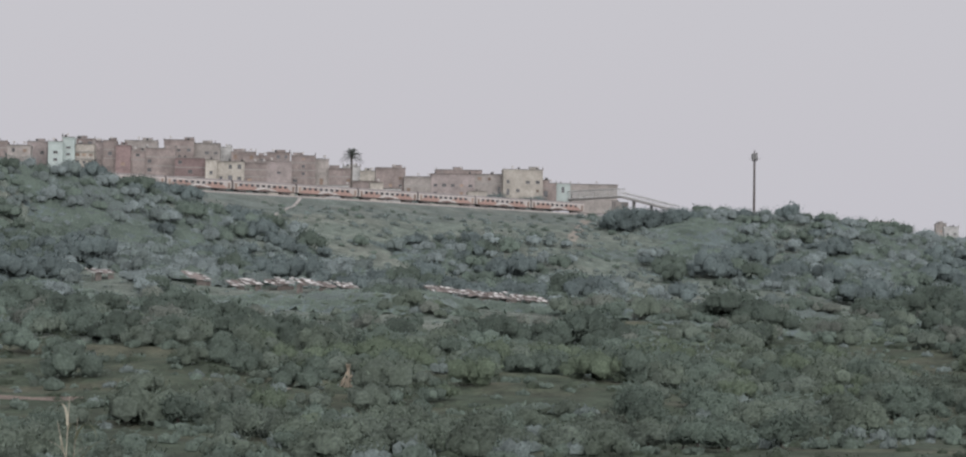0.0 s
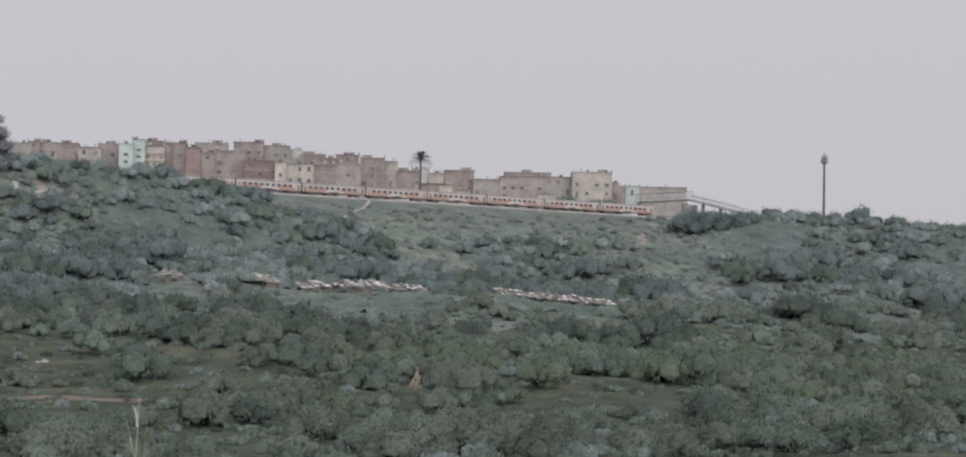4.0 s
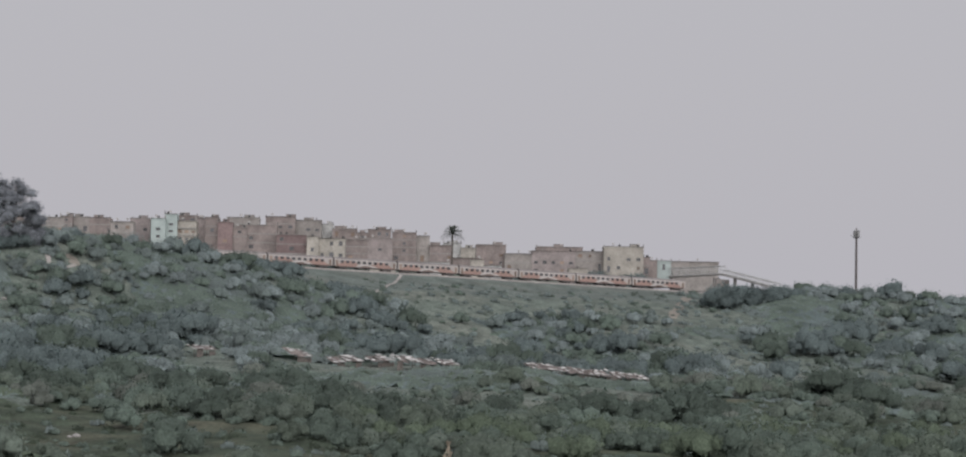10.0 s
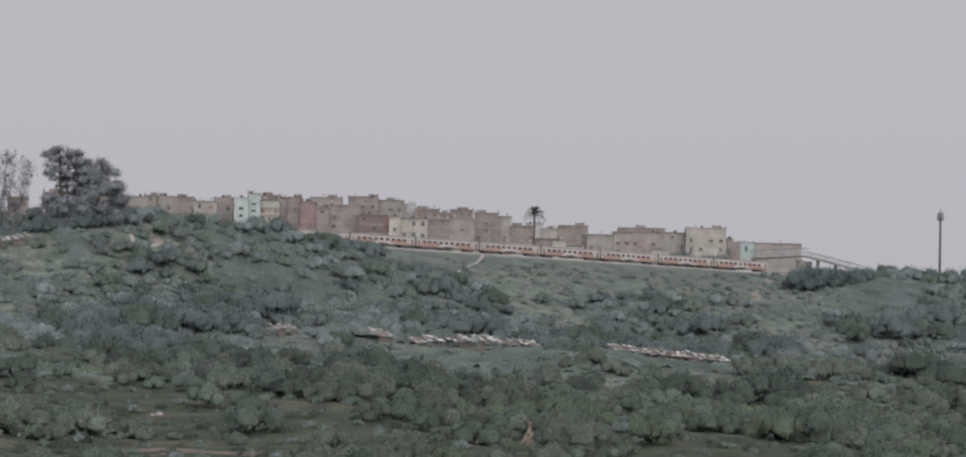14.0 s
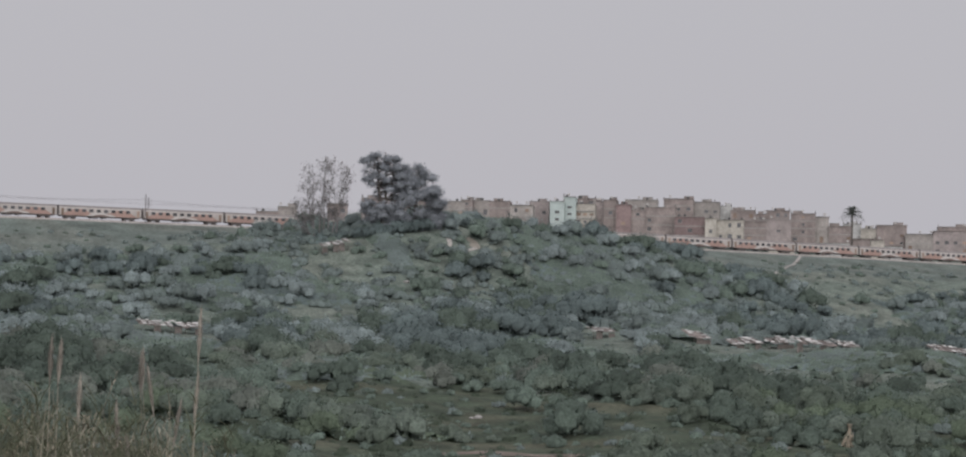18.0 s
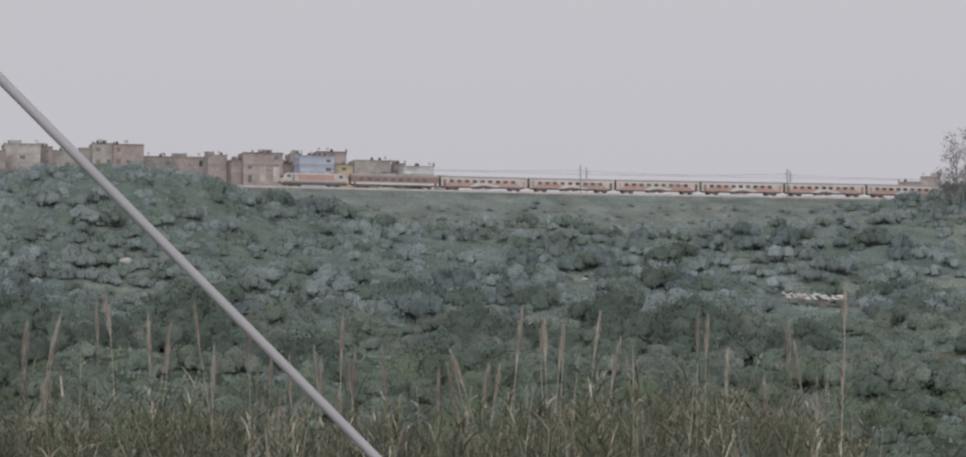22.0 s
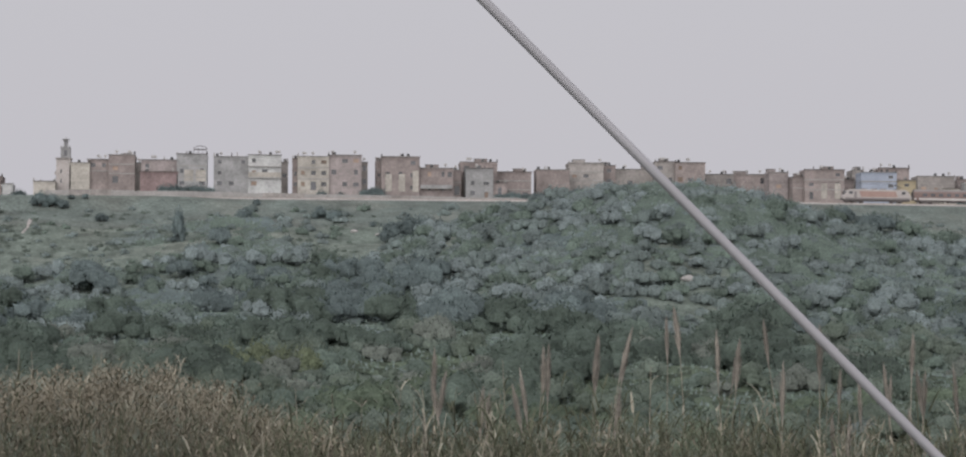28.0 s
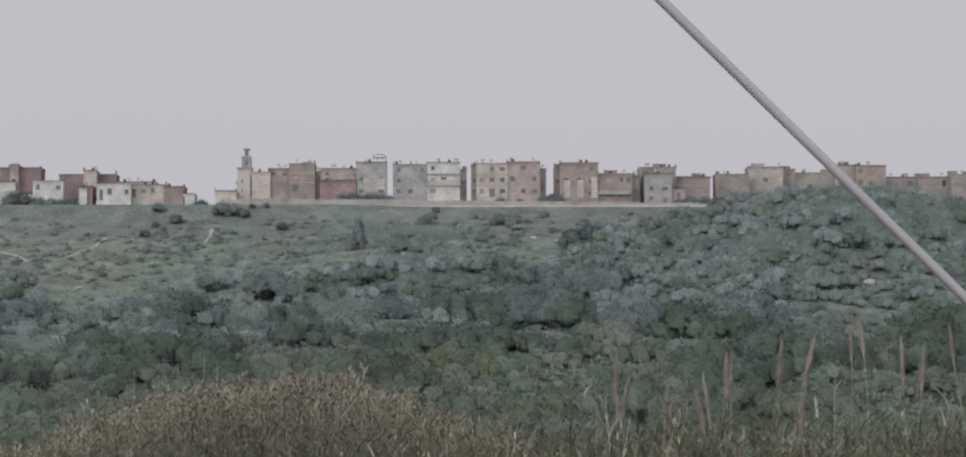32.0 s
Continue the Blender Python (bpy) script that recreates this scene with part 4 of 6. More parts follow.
for s in range(3):
    KINDS.append(("shrub", trunk_mesh("stem", 60 + s, 0.8, 0.1, 0.6, 4, M["bark"]),
                  crown_mesh("foliage", 70 + s, 1.8, 1.9, 4, 460, 0.2, 0.05, M["shrub"]), "green leafy shrub on the grassy slope"))
for s in range(3):
    KINDS.append(("broadleaf_tree", trunk_mesh("trunk", 44 + s, 1.8, 0.22, 1.2, 4, M["bark"]),
                  crown_mesh("crown", 54 + s, 3.2, 5.0, 4 + s, 1200, 0.27, -0.4, M["dark_leaf"]), "dark green rounded tree leafy down to the grass"))


KINDS.append(("broadleaf_tree", trunk_mesh("trunk", 48, 1.8, 0.2, 1.2, 4, M["bark"]),
              crown_mesh("crown", 58, 3.0, 4.2, 5, 1100, 0.25, -0.2, M["spring_leaf"]), "low yellow-green leafy tree in the valley"))


def tree(kind, x, y, size=1.0, tall=1.0):
    name, trunk, crown, label = KINDS[kind]
    e = thing(name, pose(x, y, gz(x, y) - 0.15, 0, 0, rnd.uniform(0, 360)) @ Matrix.Diagonal((size, size, size * tall, 1)), label, "shrub" if name == "shrub" else "tree",
              "shrubs on the slope" if name == "shrub" else "trees on the slope")
    part(trunk.name.split(".")[0], trunk, None, e)
    part(crown.name.split(".")[0], crown, None, e)
    return e


CLEARINGS = [(572, 614, 23, 58), (244, 420, 19, 62), (178, 306, 16, 62), (252, 386, 15, 55), (388, 474, 15, 47), (440, 482, 16, 50), (253, 345, 10, 35), (528, 474, 16, 62), (274, 246, 10, 46), (262, 304, 7, 34), (230, 416, 14, 49), (262, 413, 11, 53), (219, 438, 12, 38), (211, 355, 23, 41), (185, 384, 8, 62), (130, 334, 9, 62), (-96, 686, 27, 62), (-63, 703, 20, 47), (-24, 556, 5, 24), (19, 688, 13, 42), (-80, 502, 10, 62), (18, 696, 14, 54), (64, 696, 10, 62), (507, 642, 21, 41), (578, 613, 34, 56), (596, 560, 30, 40), (430, 372, 30, 44), (300, 330, 34, 34), (236, 352, 36, 30), (470, 420, 26, 40), (560, 470, 40, 34), (150, 352, 30, 30)]


def open_ground(x, y):
    """How far a place is free of trees, 0 to 1."""
    v = 0.0
    for cx, cy, rx, ry in CLEARINGS:
        q = ((x - cx) / rx) ** 2 + ((y - cy) / ry) ** 2
        if q < 1:
            v = max(v, 1 - q * q)
    n = noise.noise((x * 0.021, y * 0.034, 5.0)) + 0.5 * noise.noise((x * 0.06, y * 0.09, 9.0))
    if n > 0.28:
        v = max(v, min(1, (n - 0.28) * 5))
    return v


def spots(x0, x1, y0, y1, gap, seed):
    """Jittered plan places inside the part of the valley that the view crosses."""
    r = random.Random(seed)
    y = y0
    row = 0
    while y < y1:
        x = x0 + (row % 2) * gap / 2
        while x < x1:
            px, py = x + r.uniform(-0.42, 0.42) * gap, y + r.uniform(-0.42, 0.42) * gap
            if -0.22 < px / py < 1.26:
                yield px, py, r
            x += gap
        y += gap * 0.86
        row += 1


grove = []
bushes = []
near_count = 0
for px, py, r in spots(-160, 900, 236, 742, 7.0, 3):
    bearing = math.degrees(math.atan2(px, py))
    if any(abs(bearing - kb) < kw and ky0 < py < ky1 for kb, kw, ky0, ky1 in ((27.9, 0.7, 694.0, 712.0), (37.2, 0.45, 332.0, 366.0), (35.42, 1.04, 530, 593), (36.7, 0.99, 519, 582), (39.57, 1.05, 510, 573), (40.79, 0.93, 499, 562), (34.04, 0.57, 531, 594), (23.06, 0.99, 547, 610), (32.05, 0.6, 545, 608), (26.46, 0.64, 636, 699), (8.77, 0.3, 568, 593), (29.52, 0.3, 393, 418), (29.38, 0.3, 393, 418), (18.29, 0.3, 623, 648), (-7.67, 0.3, 639, 664), (1.76, 0.3, 688, 713), (2.28, 0.3, 683, 708), (44.55, 0.3, 662, 687), (27.98, 0.3, 648, 673), (8.76, 0.3, 568, 593))):
        if r.random() < 0.25:
            bushes.append((px, py, r.uniform(0.3, 0.5)))
        continue
    if 41.9 < bearing < 44.5 and py > 655:
        if r.random() < 0.7:
            bushes.append((px, py, r.uniform(0.6, 1.0)))
        continue
    low = any(abs(bearing - kb) < kw + 0.3 and ky0 - 32 < py <= ky0 for kb, kw, ky0, ky1 in ((27.9, 0.7, 694.0, 712.0), (37.2, 0.45, 332.0, 366.0), (35.42, 1.04, 530, 593), (36.7, 0.99, 519, 582), (39.57, 1.05, 510, 573), (40.79, 0.93, 499, 562), (34.04, 0.57, 531, 594), (23.06, 0.99, 547, 610), (32.05, 0.6, 545, 608), (26.46, 0.64, 636, 699), (8.77, 0.3, 568, 593), (29.52, 0.3, 393, 418), (29.38, 0.3, 393, 418), (18.29, 0.3, 623, 648), (-7.67, 0.3, 639, 664), (1.76, 0.3, 688, 713), (2.28, 0.3, 683, 708), (44.55, 0.3, 662, 687), (27.98, 0.3, 648, 673), (8.76, 0.3, 568, 593)))
    bare = open_ground(px, py)
    spur = math.exp(-((px - 95) / 55) ** 2 - ((py - 650) / 60) ** 2)
    if spur > 0.3 or (350 < px < 490 and py > 640):
        bare = 0
    on_spur = (spur > 0.3 and py < 712) or (338 < px < 482 and py > 712) or (bearing > 42.5 and py > 600)
    if not on_spur:
        edge = 676 + 14 * noise.noise((px * 0.03, 1.0, 2.0)) if px > 500 else 706 + 10 * noise.noise((px * 0.03, 1.0, 2.0)) if px > 140 else 690 if px > -15 else 664 + 26 * noise.noise((px * 0.03, 1.0, 2.0))
        if py > edge:
            share = 0.75 if -15 < px < 140 else 0.7 if px < 0 else 0.6 if px > 500 else 0.36
            if r.random() < share * (1.3 - (py - edge) / 60) and py < 738:
                bushes.append((px, py, r.uniform(0.35, 0.8) * (1.5 if -15 < px < 140 else 1.1 if px > 500 else 1)))
            continue
    if r.random() < bare:
        if r.random() < 0.5:
            bushes.append((px, py, r.uniform(0.3, 0.85)))
        continue
    size = (0.66 + 0.80 * r.random() ** 1.5) * (0.85 if py < 330 or spur > 0.3 else 1.0)
    if r.random() < (0.5 if py < 330 else 0.2):
        bushes.append((px, py, r.uniform(0.7, 1.3)))
        continue
    dark = noise.noise((px * 0.03, py * 0.03, 21.0)) > 0.12 and r.random() < 0.8 and not low and spur < 0.25
    if low:
        size *= 0.6
    if py < 470 and near_count < 295:
        near_count += 1
        tree((5 + r.randrange(3)) if dark else r.randrange(5), px, py, size, r.uniform(0.85, 1.1))
    else:
        grove.append((px, py, size * (1.3 if dark and py < 640 else 1.0), 1 if dark else 0))


for px, py, r in spots(-160, 900, 240, 736, 11.0, 33):
    if r.random() < 0.2:
        bushes.append((px, py, r.uniform(0.3, 0.75)))
for px, py, r in spots(320, 500, 630, 737, 4.8, 34):
    if px < 492 and r.random() < 0.55 + 0.5 * noise.noise((px * 0.05, py * 0.05, 2.0)):
        bushes.append((px, py, 0.6 + 1.0 * r.random() ** 1.6))
for px, py, r in spots(20, 190, 560, 712, 5.0, 36):
    if math.exp(-((px - 95) / 55) ** 2 - ((py - 650) / 60) ** 2) > 0.2:
        bushes.append((px, py, 0.7 + 0.9 * r.random() ** 1.5))
mounds = []
for px, py, r in spots(-160, 900, 520, 737, 6.0, 35):
    if noise.noise((px * 0.035, py * 0.05, 14.0)) + 0.4 * noise.noise((px * 0.12, py * 0.12, 4.0)) > 0.05 and r.random() < 0.5:
        mounds.append((px, py, r.uniform(0.35, 0.85)))
for px, py, r in spots(-175, 20, 540, 735, 3.6, 38):
    if noise.noise((px * 0.05, py * 0.06, 31.0)) + 0.5 * noise.noise((px * 0.17, py * 0.17, 6.0)) > -0.02 and r.random() < 0.8:
        mounds.append((px, py, r.uniform(0.3, 0.8)))
herbs = []
for px, py, r in spots(-160, 640, 196, 470, 7.2, 37):
    if noise.noise((px * 0.05, py * 0.07, 24.0)) > -0.12 and r.random() < 0.8:
        herbs.append((px, py, r.uniform(0.45, 1.05)))


def wood(name, places, mat, radius, tall, leaves, leaf, foot, label, category, seed, lobes=6, tones=(), rough=(4, 6)):
    """Many trees or bushes in one mesh, each with lobes of leaf sprays about rough lumps."""
    r = np.random.default_rng(seed)
    variants = [crown_arrays(r, crown_lobes(r, radius, tall, int(r.integers(lobes, lobes + 2)), foot), leaves, leaf, 0.9, *rough) for k in range(16)]
    V, F, N, T, off = [], [], [], [], 0
    for x, y, s in places:
        v, f, m = variants[int(r.integers(len(variants)))]
        a = r.random() * 6.283
        c, n = math.cos(a), math.sin(a)
        w = v * np.array([s, s, s * (0.85 + 0.3 * r.random())])
        V.append(np.stack([w[:, 0] * c - w[:, 1] * n + x, w[:, 0] * n + w[:, 1] * c + y, w[:, 2] + gz(x, y) - 0.1], 1))
        N.append(np.stack([m[:, 0] * c - m[:, 1] * n, m[:, 0] * n + m[:, 1] * c, m[:, 2]], 1))
        F.append(f + off)
        T.append(np.full(len(f), r.choice(len(tones) + 1, p=[1 - 0.27 * len(tones)] + [0.27] * len(tones)), dtype=np.int32))
        off += len(v)
    me = mesh_arrays(name, np.concatenate(V), np.concatenate(F), mat, np.concatenate(N))
    for other in tones:
        me.materials.append(other)
    me.polygons.foreach_set("material_index", np.concatenate(T))
    return tagged(new(name, me), label, category, kind="stuff")


# Leaf tones step paler from near to far, haze put into the colour.
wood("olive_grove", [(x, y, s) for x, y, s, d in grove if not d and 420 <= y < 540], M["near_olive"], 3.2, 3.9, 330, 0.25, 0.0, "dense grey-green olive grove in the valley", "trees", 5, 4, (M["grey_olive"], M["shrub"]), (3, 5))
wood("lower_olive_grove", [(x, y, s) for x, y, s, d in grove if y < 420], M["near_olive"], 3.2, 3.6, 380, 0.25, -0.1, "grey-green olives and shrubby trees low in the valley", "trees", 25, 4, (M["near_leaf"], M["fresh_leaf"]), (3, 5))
wood("upper_olive_grove", [(x, y, s) for x, y, s, d in grove if not d and y >= 540], M["hazed_olive"], 3.0, 3.9, 230, 0.27, 0.0, "silvery olive grove on the upper slope, paled further for haze", "trees", 15, 3, (M["olive"], M["shrub"]), (3, 5))
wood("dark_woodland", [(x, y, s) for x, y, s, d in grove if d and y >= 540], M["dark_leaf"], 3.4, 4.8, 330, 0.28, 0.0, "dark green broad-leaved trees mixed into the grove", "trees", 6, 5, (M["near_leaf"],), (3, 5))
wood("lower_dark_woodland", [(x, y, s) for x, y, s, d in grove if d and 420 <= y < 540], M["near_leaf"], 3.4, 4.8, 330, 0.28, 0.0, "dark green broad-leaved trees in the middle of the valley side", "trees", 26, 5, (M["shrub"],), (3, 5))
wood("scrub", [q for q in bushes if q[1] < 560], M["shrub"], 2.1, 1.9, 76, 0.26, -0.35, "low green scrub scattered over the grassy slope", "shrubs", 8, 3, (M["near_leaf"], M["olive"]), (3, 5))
# Scrub beyond 560 m takes the paler haze-tinted leaves.
wood("upper_scrub", [q for q in bushes if q[1] >= 560], M["olive"], 2.1, 1.9, 70, 0.27, -0.35, "grey-green scrub on the upper slope and knolls, paled for haze", "shrubs", 18, 3, (M["shrub"],), (3, 5))
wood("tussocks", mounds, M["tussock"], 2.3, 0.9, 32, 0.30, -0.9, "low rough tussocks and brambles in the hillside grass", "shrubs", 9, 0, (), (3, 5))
wood("meadow_herbs", herbs, M["tuft"], 2.0, 1.1, 44, 0.24, -0.6, "low herbs and brambles in the valley meadow", "shrubs", 10, 0, (M["near_olive"],), (3, 5))


def undergrowth():
    """The low tangled growth that fills the groves between the crowns: an uneven leafy blanket that sinks into the grass at the clearings."""
    step_ = 1.8
    ax, ay = np.arange(-170, 905, step_), np.arange(300, 736, step_)
    PX, PY = np.meshgrid(ax, ay)
    r = np.random.default_rng(52)
    PX, PY = PX + r.uniform(-0.5, 0.5, PX.shape), PY + r.uniform(-0.5, 0.5, PY.shape)
    rough = np.zeros(PX.shape)
    for k in range(14):
        a, f = r.random() * 6.283, 0.05 * 1.33 ** k
        rough += (0.85 ** k) * np.sin((PX * math.cos(a) + PY * math.sin(a)) * f + r.random() * 6.283 + 1.5 * np.sin(PX * f * 0.6 - PY * f * 0.5 + k))
    lift = 0.8 + 0.55 * rough + r.normal(size=PX.shape) * 0.24
    for cx, cy, rx, ry in CLEARINGS:
        q = ((PX - cx) / rx) ** 2 + ((PY - cy) / ry) ** 2
        lift -= 2.4 * np.clip(1.25 - q, 0, 1)
    for x0, x1, yy in SHELTER_LINES:
        near = np.clip(1 - np.maximum(0, np.maximum(x0 - 4 - PX, PX - x1 - 4)) / 6, 0, 1) * np.clip(1 - np.maximum(0, np.abs(PY - yy + 8) - 12) / 6, 0, 1)
        lift -= 4 * near
    rim = np.interp(PX, [-170, -20, 0, 140, 160, 330, 350, 490, 510, 640, 690, 905], [640, 650, 690, 705, 690, 690, 715, 715, 665, 660, 700, 700])
    lift -= np.where(PX < 0, np.clip((PY - rim) / 30, 0, 1.25), np.clip((PY - rim) / 14, 0, 3)) + 3 * step(PY, 722, 734)
    lift = np.minimum(lift - 0.9 * (1 - step(PY, 330, 460)), 2.3)
    seen = (PX / PY > -0.23) & (PX / PY < 1.28) & (lift > -0.5)
    Z = height(PX, PY) + np.maximum(lift, -0.5)
    ny_, nx_ = PX.shape
    ix = np.arange(nx_ * ny_).reshape(ny_, nx_)
    keep = seen[:-1, :-1] & seen[:-1, 1:] & seen[1:, 1:] & seen[1:, :-1]
    q = np.stack([ix[:-1, :-1], ix[:-1, 1:], ix[1:, 1:], ix[1:, :-1]], -1)[keep]
    P = np.stack([PX, PY, Z], -1).reshape(-1, 3)
    used, q = np.unique(q, return_inverse=True)
    q = q.reshape(-1, 4)
    P = P[used]
    up = np.tile(np.array([[0.0, -0.12, 1.0]]), (len(P), 1))
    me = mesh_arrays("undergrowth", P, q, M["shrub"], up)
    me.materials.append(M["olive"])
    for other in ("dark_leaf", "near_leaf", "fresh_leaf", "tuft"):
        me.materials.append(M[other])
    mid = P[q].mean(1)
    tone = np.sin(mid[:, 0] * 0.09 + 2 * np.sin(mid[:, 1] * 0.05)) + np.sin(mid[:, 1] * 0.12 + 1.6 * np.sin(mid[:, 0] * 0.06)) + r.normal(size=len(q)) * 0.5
    # Darker, greener tones near and greyer ones beyond, haze put into the colour.
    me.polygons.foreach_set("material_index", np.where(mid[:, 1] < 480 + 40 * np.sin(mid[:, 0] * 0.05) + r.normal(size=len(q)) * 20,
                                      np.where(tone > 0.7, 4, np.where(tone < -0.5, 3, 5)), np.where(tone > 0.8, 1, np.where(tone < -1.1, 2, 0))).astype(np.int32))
    tagged(new("undergrowth", me), "tangled low scrub and brambles filling the olive groves", "undergrowth", kind="stuff")
    pick = r.choice(len(q), min(len(q), 150000), replace=False)
    c = mid[pick] + r.uniform(-0.7, 0.7, (len(pick), 3)) * np.array([1, 1, 0.2])
    d = np.stack([r.normal(size=len(pick)) * 0.5, -0.7 + r.normal(size=len(pick)) * 0.3, 0.5 + r.random(len(pick))], 1)
    d /= np.linalg.norm(d, axis=1)[:, None]
    side = np.cross(d, np.array([0.0, 1.0, 0.2]))
    side /= np.linalg.norm(side, axis=1)[:, None] + 1e-6
    s = (0.25 + 0.45 * r.random(len(pick)))[:, None]
    tri = np.stack([c - side * s * 0.5 - np.array([0, 0, 0.15]), c + side * s * 0.5 - np.array([0, 0, 0.15]), c + (d * 0.7 + np.array([0, 0, 0.5])) * s], 1).reshape(-1, 3)
    turned = np.cross(tri[1::3] - tri[0::3], tri[2::3] - tri[0::3])[:, 1] > 0
    order = np.arange(len(tri)).reshape(-1, 3)
    order[turned] = order[turned][:, [1, 0, 2]]
    nrm = np.repeat(np.stack([d[:, 0] * 0.3, np.full(len(d), -0.6), np.full(len(d), 0.8)], 1), 3, axis=0)
    nrm /= np.linalg.norm(nrm, axis=1)[:, None]
    me = mesh_arrays("undergrowth_sprigs", tri, order, M["shrub"], nrm)
    me.materials.append(M["olive"])
    me.polygons.foreach_set("material_index", (r.random(len(pick)) < 0.4).astype(np.int32))
    tagged(new("undergrowth_sprigs", me), "leafy sprigs standing out of the low scrub", "undergrowth", kind="stuff")


SHELTER_LINES = ((394, 441, 585), (457, 491, 565), (249, 266, 605), (373, 382, 603), (340, 350, 694), (372, 392, 694), (89, 93, 592))
undergrowth()


# ---- wall, bridge, tower and mast along the line ----
def boundary_wall():
    wall = thing("boundary_wall", pose(0, 0, 0), "long pale concrete boundary wall behind the railway", "wall", kind="structure")
    x = -62.0
    while x < 128:
        z = 40.0
        t = 43.25 - 0.012 * (x + 60) - (0.35 if x < -60 else 0)
        part("wall_panel", solid(x + 0.02, x + 5.98, 769.0, 769.25, z, t + rnd.uniform(-0.12, 0.12)), M["tan"] if rnd.random() < 0.3 else M["concrete"], wall)
        part("wall_pier", solid(x - 0.18, x + 0.18, 768.9, 769.35, z, t + 0.18), M["concrete"], wall)
        x += 6.0


boundary_wall()


def footbridge():
    b = thing("footbridge", pose(0, 0, 0), "grey concrete railway footbridge with white railings and a long ramp", "footbridge")
    a, c, e = Vector((705.5, 792, 43.0)), Vector((692.2, 745, 42.6)), Vector((690.8, 714, 36.8))
    land = Vector((698, 812, 41.6))

    def deck(name, p, q, wide, tall=3.0):
        d = (q - p)
        s = Vector((-d.y, d.x, 0)).normalized() * wide / 2
        bm = bmesh.new()
        vs = [bm.verts.new(v) for v in (p - s, q - s, q + s, p + s, p - s - Vector((0, 0, 0.45)), q - s - Vector((0, 0, 0.45)), q + s - Vector((0, 0, 0.45)), p + s - Vector((0, 0, 0.45)))]
        for f in ((0, 1, 2, 3), (4, 7, 6, 5), (0, 4, 5, 1), (3, 2, 6, 7), (0, 3, 7, 4), (1, 5, 6, 2)):
            bm.faces.new([vs[k] for k in f])
        part(name, bm, M["concrete"], b)
        n = int(d.length / 1.5)
        for side in (-1, 1):
            for k in range(n + 1):
                m = p.lerp(q, k / n) + s * side * 0.95
                bm = bmesh.new()
                tube(bm, m - Vector((0, 0, 0.5)), m + Vector((0, 0, tall)), 0.12, 0.12, 4)
                part("railing_post", bm, M["white"], b)
            for hgt in (0.1, tall):
                bm = bmesh.new()
                tube(bm, p + s * side * 0.95 + Vector((0, 0, hgt)), q + s * side * 0.95 + Vector((0, 0, hgt)), 0.14, 0.14, 4)
                part("handrail", bm, M["white"], b)

    deck("deck", a, c, 2.6)
    deck("ramp", c, e, 2.4, 1.7)
    deck("landing_ramp", land, a, 2.4)
    for px, py, top in ((703.5, 786, 42.0), (694.5, 752, 41.4), (692.2, 747.5, 41.3), (691.8, 738, 40.8), (691.2, 728, 39.2), (690.8, 718, 37.0)):
        part("pillar", solid(px - 0.5, px + 0.5, py - 0.4, py + 0.4, gz(px, py) - 1.0, top, 0.05), M["concrete"], b)
    for px, py in ((690.5, 744.0),):
        part("abutment", solid(px - 3.2, px + 3.0, py - 1.2, py + 0.2, gz(px, py) - 2.0, 40.5), M["tan"], b)


footbridge()


def radio_mast(x, y, z0, z1):
    m = thing("radio_mast", pose(x, y, z0), "tall dark radio mast with antenna panels at its head", "mast")
    h = z1 - z0
    bm = bmesh.new()
    tube(bm, (0, 0, -6), (0, 0, h - 4.2), 0.62, 0.42, 10)
    part("pole", bm, M["dark_metal"], m)
    bm = bmesh.new()
    tube(bm, (0, 0, h - 4.2), (0, 0, h), 0.25, 0.18, 8)
    part("head_tube", bm, M["dark_metal"], m)
    bm = bmesh.new()
    tube(bm, (0, 0, h - 4.5), (0, 0, h - 4.2), 1.2, 1.5, 12)
    part("platform", bm, M["dark_metal"], m)
    for k in range(6):
        a = math.radians(60 * k + 15)
        cx, cy = 0.95 * math.cos(a), 0.95 * math.sin(a)
        part("antenna_panel", solid(cx - 0.28, cx + 0.28, cy - 0.28, cy + 0.28, h - 3.9, h - 1.6 + 0.5 * (k % 2), 0.05), M["metal"], m)
        bm = bmesh.new()
        tube(bm, (cx, cy, h - 4.0), (2.6 * math.cos(a), 2.6 * math.sin(a), h - 3.2), 0.06, 0.05, 5)
        part("whip_arm", bm, M["dark_metal"], m)


radio_mast(818.3, 800, 36.0, 67.8)


